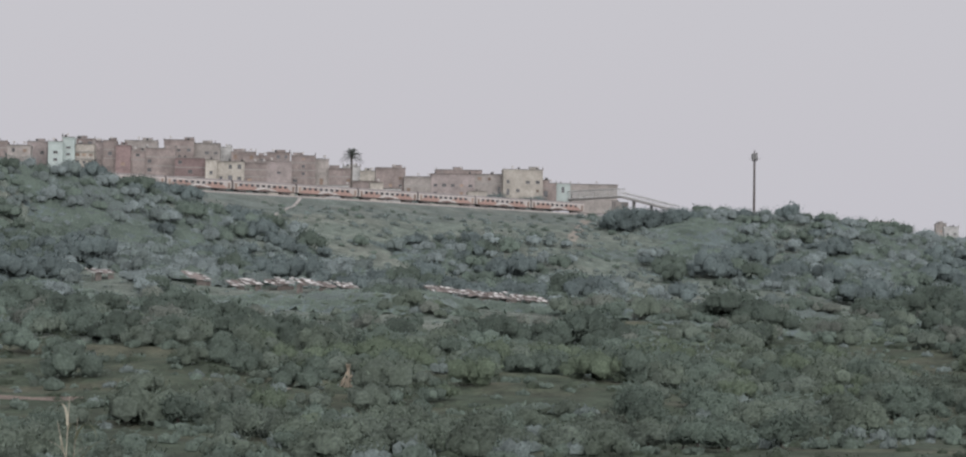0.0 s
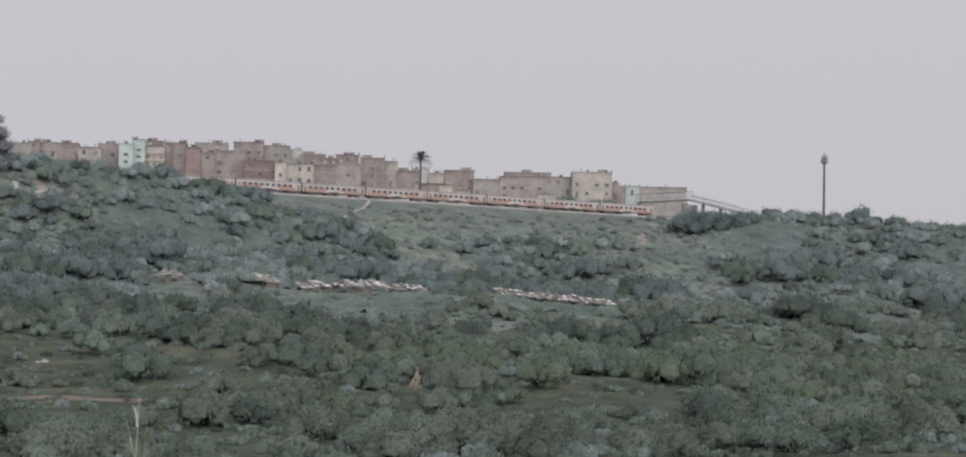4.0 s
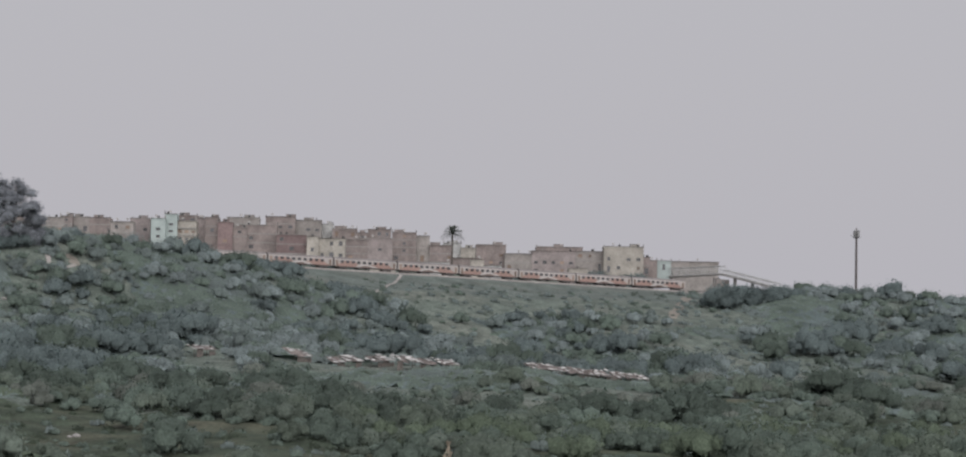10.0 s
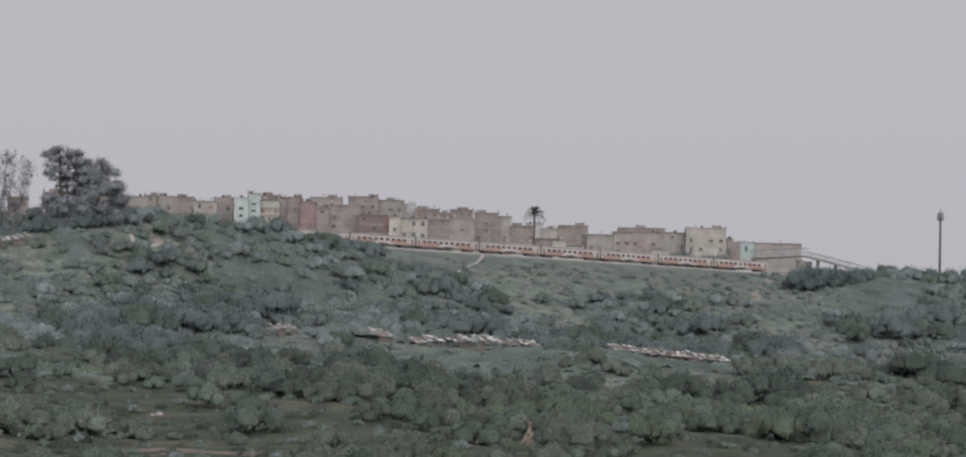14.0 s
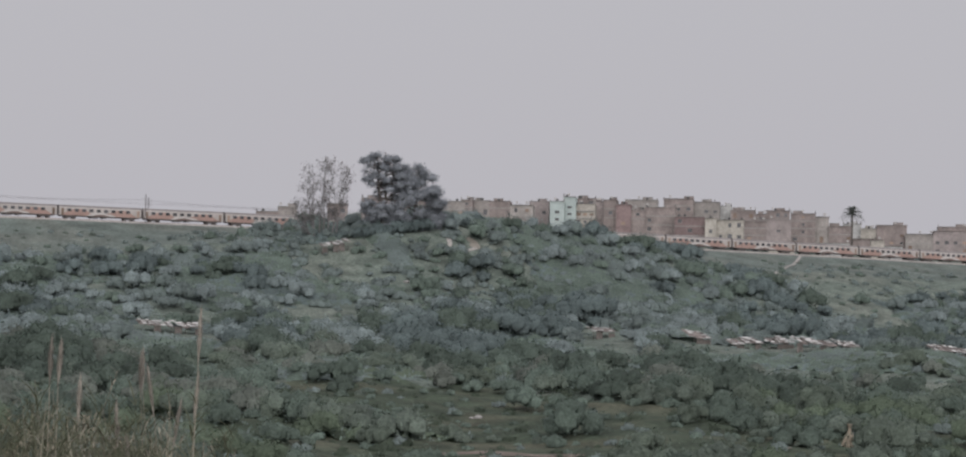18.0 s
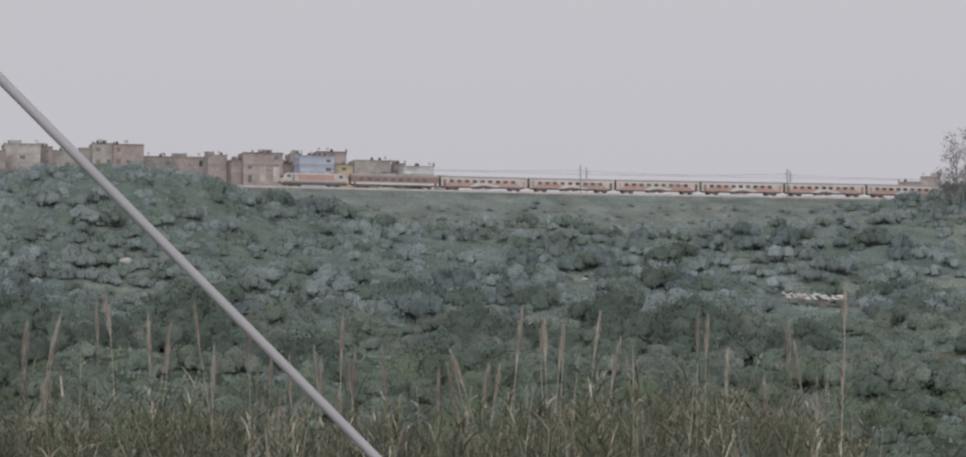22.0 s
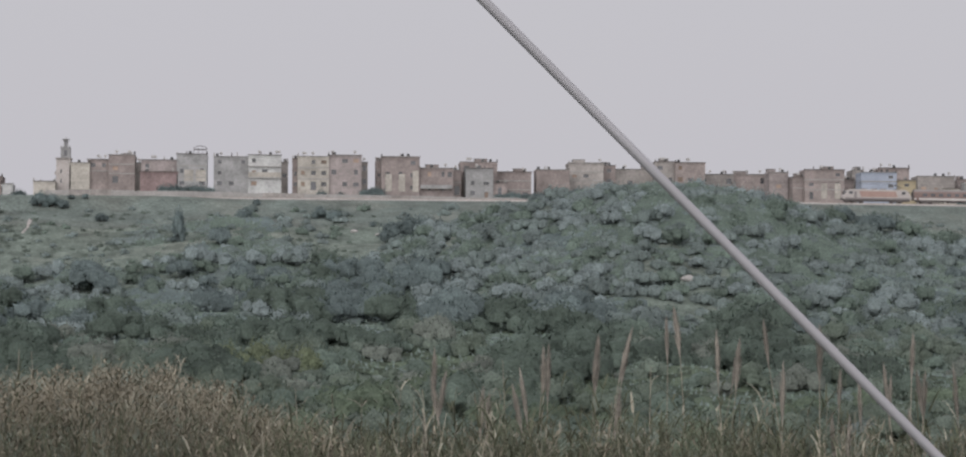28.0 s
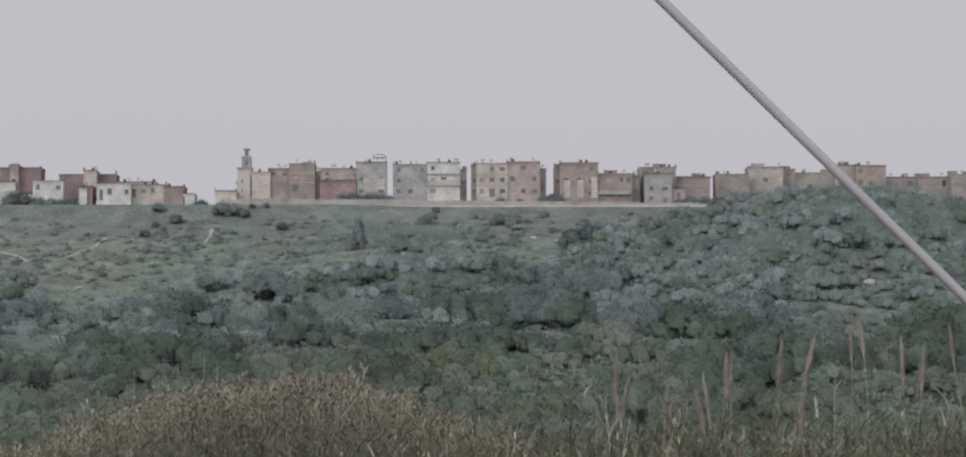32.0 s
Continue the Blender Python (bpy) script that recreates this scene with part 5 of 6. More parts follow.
def minaret(x, y, z):
    m = thing("minaret", pose(x, y, z), "pale square minaret with a stepped upper tower and finial", "minaret")
    part("shaft", solid(-2.1, 2.0, 0, 4.1, -3, 13.0), M["plaster"], m)
    part("shaft_cornice", solid(-2.3, 2.2, -0.2, 4.3, 13.0, 13.4), M["tan"], m)
    part("upper_tower", solid(-0.9, 1.8, 0.6, 3.3, 13.4, 16.3), M["grey"], m)
    part("arched_opening", solid(0.0, 0.9, 0.56, 0.7, 14.0, 15.6), M["window"], m)
    for k, dx in enumerate((-0.95, -0.2, 0.6, 1.4)):
        part("merlon", solid(dx, dx + 0.42, 0.5, 0.85, 16.3, 16.8), M["grey"], m)
    part("lantern", solid(-0.15, 1.05, 1.3, 2.5, 16.3, 18.5), M["grey"], m)
    part("lantern_opening", solid(0.2, 0.7, 1.26, 1.4, 16.9, 18.1), M["window"], m)
    part("lantern_cap", solid(-0.5, 1.4, 0.95, 2.85, 18.5, 18.85), M["grey"], m)
    bm = bmesh.new()
    tube(bm, (0.45, 1.9, 18.85), (0.45, 1.9, 19.6), 0.10, 0.03, 6)
    part("finial", bm, M["dark_metal"], m)
    for zz in (3.0, 6.2, 9.0):
        part("slit_window", solid(-0.9, -0.5, -0.02, 0.1, zz, zz + 1.1), M["window"], m)
        part("balcony", solid(-2.6, -2.1, 1.2, 3.0, zz - 0.3, zz + 0.6), M["plaster"], m)


minaret(-58.4, 784, 39.6)


# ---- notable trees ----
def palm(x, y, z0, z1):
    m = thing("date_palm", pose(x, y, z0), "tall date palm with a round head of fronds among the houses", "palm tree")
    h = z1 - z0 - 1.6
    bm = bmesh.new()
    tube(bm, (0, 0, -4), (0.1, 0, h * 0.5), 0.36, 0.3, 8)
    tube(bm, (0.1, 0, h * 0.5), (0, 0, h), 0.3, 0.33, 8)
    part("trunk", bm, M["bark"], m)
    r = random.Random(4)
    for k in range(84):
        a = r.uniform(0, 6.283)
        up = r.uniform(-0.45, 1.4)
        L = r.uniform(3.9, 5.0)
        bm = bmesh.new()
        d = Vector((math.cos(a) * math.cos(up), math.sin(a) * math.cos(up), math.sin(up)))
        side = Vector((-math.sin(a), math.cos(a), 0))
        pts = [Vector((0, 0, h)) + d * L * t - Vector((0, 0, 0.9 * L * t * t * 0.45)) for t in (0, 0.25, 0.5, 0.75, 1.0)]
        for p, q in zip(pts, pts[1:]):
            tube(bm, p, q, 0.035, 0.025, 3)
        for j in range(1, 15):
            t = j / 14.5
            seg = min(3, int(t * 4))
            p = pts[seg].lerp(pts[seg + 1], t * 4 - seg)
            w = 0.62 * math.sin(math.pi * (0.12 + 0.8 * t))
            for s in (-1, 1):
                tip = p + side * s * w + d * 0.34 - Vector((0, 0, 0.10))
                bm.faces.new([bm.verts.new(p - d * 0.12), bm.verts.new(p + d * 0.16), bm.verts.new(tip)])
        part("frond", bm, M["palm_leaf"], m)


palm(608.0, 800, 44.0, 57.3)


def big_conifer(x, y, lobes, label, seed, trunks, leaves=5200):
    """A large tree with tiered, gappy masses of foliage on spreading limbs."""
    z = gz(x, y) - 0.3
    m = thing("conifer_tree", pose(x, y, z), label, "tree")
    r = np.random.default_rng(seed)
    bm = bmesh.new()
    for a, b, c, d in trunks:
        tube(bm, (a, 0, -0.5), (b, 0.2, c * 0.55), d, d * 0.75, 8)
        tube(bm, (b, 0.2, c * 0.55), (b * 1.15, 0.3, c), d * 0.75, d * 0.3, 7)
        for l in lobes:
            if l[2] > c * 0.35 and abs(l[0] - b) < 7:
                tube(bm, (b, 0.2, min(l[2] - 1.2, c * 0.8)), (l[0], l[1], l[2]), d * 0.3, 0.05, 5)
    part("trunk", bm, M["bark"], m)
    bumps = [bumps_of(r, 7) for l in lobes]
    cloud, nrm = leaf_cloud(r, lobes, bumps, leaves * 2, 0.30, 0.7, np.array([0, 0, 8.0]))
    part("crown", mesh_arrays("crown", cloud.reshape(-1, 3), np.arange(leaves * 6).reshape(-1, 3), M["conifer"], nrm), None, m)
    V, N, F, off = [], [], [], 0
    for l, bp in zip(lobes, bumps):
        p, f, d = core(r, (l[0], l[1], l[2], l[3] * (0.50 if l[3] < 1.5 else 0.85)), bp, 0.6)
        V.append(p)
        N.append((0.3 * d + np.array([0, 0, 0.8])) / np.linalg.norm(0.3 * d + np.array([0, 0, 0.8]), axis=1)[:, None])
        F.append(f + off)
        off += len(p)
    part("inner_foliage", mesh_arrays("inner_foliage", np.concatenate(V), np.concatenate(F), M["conifer"], np.concatenate(N)), None, m)


# an open, flat-tiered crown with the sky showing through, and a dense rounded one beside it
rt = random.Random(77)
tiers, dense = [], []
for k in range(62):
    u = rt.uniform(-8.6, 5.6)
    roof = 22.0 - 0.055 * (u + 1.5) ** 2
    foot = 3.0 if u < -2 else 7.0
    v = foot + (roof - foot) * rt.random() ** 0.62
    q = rt.uniform(1.0, 1.9)
    tiers.append((u, rt.uniform(-2.2, 2.2), min(v, roof - q * 0.5), q))
for k in range(34):
    tiers.append((rt.uniform(-7.5, 3.0), rt.uniform(-2.5, 2.0), rt.uniform(0.6, 6.5), rt.uniform(1.6, 2.4)))
for k in range(92):
    u = rt.uniform(-1.5, 13.6)
    roof = 20.6 - 0.125 * max(0, u - 3.0) ** 2 if u > 3 else 19.0
    v = 0.2 + (roof - 0.2) * rt.random() ** 0.9
    q = rt.uniform(1.5, 2.5)
    dense.append((u, rt.uniform(-2.5, 2.5), max(0.4, min(v, roof - q * 0.6)), q))
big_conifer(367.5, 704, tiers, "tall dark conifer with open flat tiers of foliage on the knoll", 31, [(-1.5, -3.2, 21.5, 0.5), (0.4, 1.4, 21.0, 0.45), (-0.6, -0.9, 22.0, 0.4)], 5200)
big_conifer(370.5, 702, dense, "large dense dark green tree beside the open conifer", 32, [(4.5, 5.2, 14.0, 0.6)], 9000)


def bare_tree(x, y, z0, tall):
    m = thing("bare_tree", pose(x, y, z0), "tall sparse tree with bare upright branches and few leaves", "tree")
    r = random.Random(12)
    bm = bmesh.new()
    ends = []

    def twigs(p, d, length, rad, depth):
        q = p + d * length
        tube(bm, p, q, rad, rad * 0.6, 4)
        ends.append(p.lerp(q, 0.6))
        if depth == 0:
            ends.append(q)
            return
        for k in range(3):
            n = (d + Vector((r.uniform(-0.7, 0.7), r.uniform(-0.6, 0.6), r.uniform(-0.2, 0.6)))).normalized()
            twigs(p.lerp(q, r.uniform(0.55, 1.0)), n, length * r.uniform(0.5, 0.75), rad * 0.6, depth - 1)

    for dx, lean, high in ((-3.0, -0.10, 0.92), (-1.6, -0.04, 1.0), (-0.4, 0.02, 0.97), (0.9, 0.05, 1.0), (2.2, 0.10, 0.97), (3.2, 0.16, 0.9), (-3.6, -0.45, 0.5), (-3.2, -0.18, 0.85)):
        p = Vector((dx, 0, -0.5))
        d = Vector((lean, r.uniform(-0.05, 0.05), 1)).normalized()
        step = tall * high / 9
        rad = 0.26
        for k in range(9):
            q = p + d * step
            tube(bm, p, q, rad, rad * 0.84, 6)
            if k > 1:
                for s in range(4):
                    t = Vector((r.uniform(-1, 1) + lean * 2, r.uniform(-0.7, 0.7), r.uniform(0.35, 1.1))).normalized()
                    twigs(p.lerp(q, r.random()), t, r.uniform(1.5, 3.0) * (1.15 - 0.05 * k), rad * 0.4, 2)
            p, rad = q, rad * 0.84
            d = (d + Vector((r.uniform(-0.1, 0.1), 0, 0.05))).normalized()
    part("branchwork", bm, M["twig"], m)
    rr = np.random.default_rng(9)
    pts = np.array(ends)
    sel = pts[rr.integers(len(pts), size=4000)] + rr.normal(size=(4000, 3)) * 0.45
    u = rr.normal(size=(4000, 3)) * 0.16
    v = rr.normal(size=(4000, 3)) * 0.08
    cloud = np.stack([sel - u, sel - v, sel + u, sel + v], 1).reshape(-1, 3)
    part("sparse_leaves", mesh_arrays("sparse_leaves", cloud, np.arange(16000).reshape(-1, 4), M["twig"]), None, m)


bare_tree(347.0, 704, gz(347, 704), 22.6)


# single trees among the houses and on the open slopes
tree(11, 492.6, 842.0, 1.76, 1.00)
tree(12, 619.6, 781.0, 0.73, 1.00)
tree(13, 622.2, 781.0, 0.66, 1.00)
tree(11, 624.8, 781.0, 0.77, 1.00)
tree(12, 659.6, 783.0, 1.54, 1.00)
tree(13, 662.8, 783.0, 1.48, 1.00)
tree(11, 665.9, 783.0, 1.60, 1.00)
tree(12, 675.7, 780.0, 1.55, 1.00)
tree(13, 679.0, 780.0, 1.49, 1.00)
tree(11, 682.4, 780.0, 1.61, 1.00)
tree(12, 413.8, 739.0, 1.11, 1.00)
tree(13, 419.3, 742.0, 1.09, 1.00)
tree(11, 423.4, 741.0, 1.21, 1.00)
tree(12, 424.9, 737.0, 1.02, 1.00)
tree(13, 434.2, 742.0, 1.30, 1.00)
tree(11, 437.7, 739.0, 1.11, 1.00)
tree(12, 440.7, 739.0, 1.24, 1.00)
tree(13, 446.1, 737.0, 0.99, 1.00)
tree(11, 451.1, 738.0, 0.93, 1.00)
tree(12, 456.1, 739.0, 0.99, 1.00)
tree(13, 464.0, 743.0, 0.99, 1.00)
tree(11, 467.5, 740.0, 1.14, 1.00)
tree(12, 471.0, 737.0, 1.04, 1.00)
tree(13, 474.2, 737.0, 1.15, 1.00)
tree(11, 483.2, 743.0, 0.97, 1.00)
tree(12, 483.9, 737.0, 1.05, 1.00)
tree(13, 492.1, 741.0, 0.85, 1.00)
tree(11, 496.3, 743.0, 0.78, 1.00)
tree(12, 529.8, 776.0, 0.61, 1.00)
tree(13, 535.4, 776.0, 0.92, 1.00)
tree(11, 540.5, 776.0, 0.74, 1.00)
tree(12, 546.6, 776.0, 0.71, 1.00)
tree(13, -28.9, 775.0, 1.08, 1.00)
tree(11, -26.9, 776.0, 1.12, 1.00)
tree(12, -24.6, 775.0, 1.04, 1.00)
tree(13, -21.8, 775.0, 1.08, 1.00)
tree(11, -19.5, 776.0, 1.10, 1.00)
tree(12, -17.5, 775.0, 1.00, 1.00)
tree(13, 14.8, 774.0, 0.79, 1.00)
tree(11, 20.0, 774.0, 0.74, 1.00)
tree(12, 28.2, 776.0, 0.98, 1.00)
tree(13, 30.2, 776.0, 1.03, 1.00)
tree(11, 29.3, 776.0, 0.98, 1.00)
tree(12, 65.9, 775.0, 0.73, 1.00)
tree(13, 68.3, 775.0, 0.83, 1.00)
tree(11, 70.5, 774.0, 0.80, 1.00)
tree(12, 73.4, 774.0, 0.77, 1.00)
tree(13, 76.5, 775.0, 0.81, 1.00)
tree(11, 79.4, 775.0, 0.86, 1.00)
tree(12, 82.3, 775.0, 0.93, 1.00)
tree(13, 85.3, 775.0, 1.02, 1.00)
tree(11, 88.2, 775.0, 1.21, 1.00)
tree(12, 201.4, 778.0, 0.93, 1.00)
tree(13, 204.4, 778.0, 0.87, 1.00)
tree(11, -123.2, 774.0, 1.26, 1.00)
tree(12, -120.4, 774.0, 1.18, 1.00)
tree(13, -116.2, 773.0, 0.89, 1.00)
tree(11, -112.1, 773.0, 0.85, 1.00)
tree(12, -108.0, 773.0, 0.83, 1.00)
tree(13, -105.9, 773.0, 0.79, 1.00)
tree(11, -69.7, 773.0, 0.72, 1.00)
tree(12, -78.1, 740.0, 0.60, 1.00)
tree(13, -72.5, 729.0, 0.64, 1.00)
tree(11, -77.5, 725.0, 0.38, 1.00)
tree(12, -79.4, 713.0, 0.47, 1.00)
tree(13, -60.9, 737.0, 0.95, 1.00)
tree(11, -57.9, 737.0, 0.85, 1.00)
tree(12, -55.2, 736.0, 0.59, 1.00)
tree(13, -49.4, 742.0, 0.34, 1.00)
tree(11, -43.9, 721.0, 0.56, 1.00)
tree(12, -53.1, 742.0, 0.31, 1.00)
tree(13, -22.8, 695.0, 0.58, 3.40)
tree(11, -23.6, 695.0, 0.40, 1.00)
tree(12, -6.5, 725.0, 0.74, 1.00)
tree(13, -3.4, 743.0, 0.41, 1.00)
tree(11, 13.4, 726.0, 0.76, 1.00)
tree(12, 17.1, 723.0, 0.67, 1.00)
tree(13, 27.0, 715.0, 0.32, 1.00)
tree(11, 35.1, 688.0, 1.50, 1.00)
tree(12, 31.5, 690.0, 1.35, 1.00)
tree(13, 38.8, 689.0, 1.25, 1.00)
tree(11, 169.8, 705.0, 0.57, 1.00)
tree(12, 359.0, 700.0, 0.80)
tree(13, 362.0, 699.0, 0.90)
tree(11, 365.0, 698.0, 0.75)
tree(12, 368.0, 698.0, 0.90)
tree(13, 371.0, 698.0, 0.80)
tree(11, 374.0, 698.0, 0.90)
tree(12, 377.0, 699.0, 0.85)
tree(13, 380.0, 701.0, 0.80)
tree(11, 356.0, 701.0, 0.70)
tree(12, 352.0, 703.0, 0.70)
tree(13, 346.0, 704.0, 0.70)
tree(11, 383.0, 702.0, 0.80)
tree(12, 387.0, 703.0, 0.85)
tree(13, 392.0, 701.0, 0.70)
tree(11, 398.0, 705.0, 0.80)
tree(12, 644.9, 697.0, 1.80, 1.00)
tree(13, 645.6, 694.0, 1.95, 1.00)
tree(11, 653.4, 698.0, 1.85, 1.00)
tree(12, 656.5, 697.0, 1.80, 1.00)
tree(13, 659.7, 696.0, 1.62, 1.00)
tree(11, 662.9, 695.0, 1.45, 1.00)
tree(12, 666.1, 694.0, 1.35, 1.00)
tree(13, 671.9, 695.0, 1.30, 1.00)
tree(11, 675.1, 694.0, 1.30, 1.00)
tree(12, 680.9, 695.0, 1.15, 1.00)
tree(14, -7.0, 462.0, 1.05, 1.45)
tree(14, -1.5, 458.0, 1.20, 1.40)
tree(14, 2.5, 463.0, 0.95, 1.50)
tree(14, 6.0, 460.0, 1.10, 1.40)


# ---- huts under sheet roofs, cane stack, paths ----
def sheet_bmesh(w, l):
    """A corrugated roof sheet with thickness, lying flat."""
    bm = bmesh.new()
    rows_v = []
    for j in range(9):
        u = -w / 2 + w * j / 8
        rows_v.append((bm.verts.new((u, -l / 2, 0.05 * (j % 2))), bm.verts.new((u, l / 2, 0.05 * (j % 2)))))
    for a, b in zip(rows_v, rows_v[1:]):
        bm.faces.new((a[0], b[0], b[1], a[1]))
    f = bmesh.ops.extrude_face_region(bm, geom=list(bm.faces))
    bmesh.ops.translate(bm, verts=[v for v in f["geom"] if isinstance(v, bmesh.types.BMVert)], vec=(0, 0, 0.03))
    return bm


def shelter(x0, x1, y0, y1, z_of, sag, label, seed, wide=4.5, rows=2, pale=0.6):
    """A long low shelter: rusty boards for a roof with loose pale sheets laid over them."""
    r = random.Random(seed)
    m = thing("sheet_roof_shelter", pose(0, 0, 0), label, "shed")
    n = max(2, int(math.hypot(x1 - x0, y1 - y0) / 1.7))
    dx, dy = (x1 - x0) / n, (y1 - y0) / n
    pitch = 20
    rise = math.tan(radians(pitch))
    for k in range(n):
        px, py = x0 + dx * (k + 0.5), y0 + dy * (k + 0.5)
        top = z_of[0] + (z_of[1] - z_of[0]) * (k + 0.5) / n + sag * r.uniform(-2, 2)
        if r.random() < 0.88:
            ob = part("roof_board", sheet_bmesh(dx * 1.1, wide), M["rust"], m)
            ob.matrix_local = pose(px, py, top - 0.12, pitch + r.uniform(-3, 3), r.uniform(-4, 4), r.uniform(-4, 4))
        for q in range(3):
            if r.random() > pale:
                continue
            ob = part("roof_sheet", sheet_bmesh(r.uniform(0.7, 1.7), wide / 3 * r.uniform(0.5, 1.0)), M["sheet"], m)
            yy = (q - 1) * wide / 3 + r.uniform(-0.3, 0.3)
            ob.matrix_local = pose(px + r.uniform(-0.4, 0.4), py + yy, top + yy * rise + r.uniform(0.05, 0.16), pitch + r.uniform(-7, 5), r.uniform(-5, 5), r.uniform(-18, 18))
        low = top - wide / 2 * rise
        if k % 2 == 0:
            bm = bmesh.new()
            tube(bm, (px, py - wide / 2 + 0.2, min(gz(px, py - wide / 2), low - 1.0) - 0.3), (px, py - wide / 2 + 0.2, low), 0.08, 0.07, 6)
            part("post", bm, M["bark"], m)
        if r.random() < 0.45:
            part("wall_piece", solid(px - dx * 0.5, px + dx * 0.5, py - wide * 0.36, py - wide * 0.36 + 0.12, min(gz(px, py), low - 1.2) - 0.4, low - 0.05 - 0.3 * r.random()), M["rubble"], m)
    for k in range(n // 2):
        px, py = x0 + (x1 - x0) * r.random(), y0 + (y1 - y0) * r.random()
        top = z_of[0] + (z_of[1] - z_of[0]) * (px - x0) / (x1 - x0)
        ob = part("roof_weight", solid(-0.3, 0.3, -0.2, 0.2, 0, 0.25, 0.05), M["rubble"], m)
        ob.matrix_local = pose(px, py, top + 0.12, 10, 0, r.uniform(0, 90))


shelter(407.7, 428.9, 588.0, 588.0, (6.6, 7.4), 0.12, 'long low shelter roofed with rusty grey loose sheets', 1, rows=2)
shelter(420.1, 440.3, 577.0, 577.0, (7.3, 6.3), 0.12, 'long low shelter roofed with whitish loose sheets', 2, rows=2)
shelter(457.8, 481.2, 568.0, 568.0, (6.0, 4.3), 0.12, 'long low shelter with patched rusty sheet roof down the slope', 3, rows=2)
shelter(470.8, 490.4, 557.0, 557.0, (4.7, 3.1), 0.12, 'low shelter end with pale bent roof sheets', 4, rows=2)
shelter(394.6, 401.2, 589.0, 589.0, (8.6, 8.1), 0.12, 'small brown hut with a rusty sheet roof', 5, wide=5.0)
shelter(249.6, 265.6, 605.0, 605.0, (8.4, 7.8), 0.12, 'low hut with whitish roof sheets among the olives', 6, wide=3.5, pale=1.0)
shelter(373.7, 381.2, 603.0, 603.0, (9.2, 9.2), 0.12, 'small shed with pale roof sheets among the trees', 8, wide=3.0)
shelter(341.0, 349.8, 694.0, 694.0, (32.1, 34.1), 0.12, 'low pale shed roof under the tall trees', 9, wide=3.0, pale=1.0)


def cane_stack(x, y, size):
    m = thing("cane_stack", pose(x, y, gz(x, y) - 0.1), "conical stack of dry straw-coloured canes on the slope", "cane stack")
    r = random.Random(5)
    for k in range(64):
        a = r.uniform(0, 6.283)
        q = size * r.uniform(0.40, 0.52)
        bm = bmesh.new()
        top = (0.12 * math.cos(a + 2.6) * size, 0.12 * math.sin(a + 2.6) * size, size * r.uniform(1.05, 1.25))
        tube(bm, (q * math.cos(a), q * math.sin(a), -0.1), top, 0.075, 0.04, 4)
        part("cane", bm, M["straw"], m)


cane_stack(275.1, 362.0, 3.1)


def boulder(x, y, size, seed):
    r = random.Random(seed)
    bm = bmesh.new()
    bmesh.ops.create_icosphere(bm, subdivisions=2, radius=size)
    for v in bm.verts:
        v.co *= 1 + 0.35 * noise.noise(v.co * 0.9 / size + Vector((seed, 0, 0)))
        v.co.z *= 0.55
    me = bpy.data.meshes.new("boulder")
    bm.to_mesh(me)
    bm.free()
    me.materials.append(M["concrete"])
    ob = new("boulder", me)
    ob.matrix_world = pose(x, y, gz(x, y) + size * 0.12, 0, 0, r.uniform(0, 360))
    tagged(ob, "pale weathered limestone boulder lying on the slope", "boulder", "boulders on the slope")


boulder(91.0, 590.0, 1.7, 1)
boulder(235.0, 415.0, 0.8, 2)
boulder(233.7, 415.0, 0.5, 3)
boulder(213.2, 645.0, 0.9, 4)
boulder(-89.1, 661.0, 0.8, 5)
boulder(21.9, 710.0, 1.0, 6)
boulder(28.1, 705.0, 0.9, 7)
boulder(673.3, 684.0, 1.3, 8)
boulder(355.9, 670.0, 0.9, 9)

strip('footpath', [(547.7, 749.0), (533.3, 733.0), (520.9, 721.0), (506.9, 707.0)], 1.0, 0.06, M['ballast'], 'narrow pale footpath down the railway embankment', 'path')
strip('footpath', [(660.0, 729.0), (642.4, 712.0), (624.8, 695.0), (610.0, 681.0)], 3.4, 0.06, M['dirt'], 'worn earth path beside the footbridge', 'path')
strip('footpath', [(375.6, 686.0), (381.5, 686.0), (389.3, 690.0)], 1.0, 0.06, M['ballast'], 'pale earth path zigzag on the knoll', 'path')
strip('footpath', [(382.2, 694.0), (380.5, 690.0), (376.5, 687.0)], 1.0, 0.06, M['ballast'], 'pale earth path zigzag on the knoll', 'path')
strip('footpath', [(388.8, 695.0), (389.7, 693.0), (388.9, 690.0)], 3.0, 0.06, M['dirt'], 'bare earth scar on the knoll', 'path')
strip('footpath', [(249.9, 352.0), (253.4, 353.0), (259.0, 357.0)], 2.0, 0.06, M['dirt'], 'short pale earth track among the trees', 'path')
strip('footpath', [(200.9, 372.0), (210.4, 370.0), (215.0, 363.0), (220.0, 356.0)], 2.6, 0.06, M['red_earth'], 'reddish earth track across the meadow', 'path')
strip('footpath', [(-115.1, 704.0), (-110.3, 699.0), (-105.8, 690.0)], 0.8, 0.06, M['ballast'], 'pale footpath on the grassy slope', 'path')
strip('footpath', [(-97.5, 691.0), (-94.0, 700.0), (-90.6, 704.0), (-89.0, 712.0)], 0.8, 0.06, M['ballast'], 'pale footpath on the grassy slope', 'path')
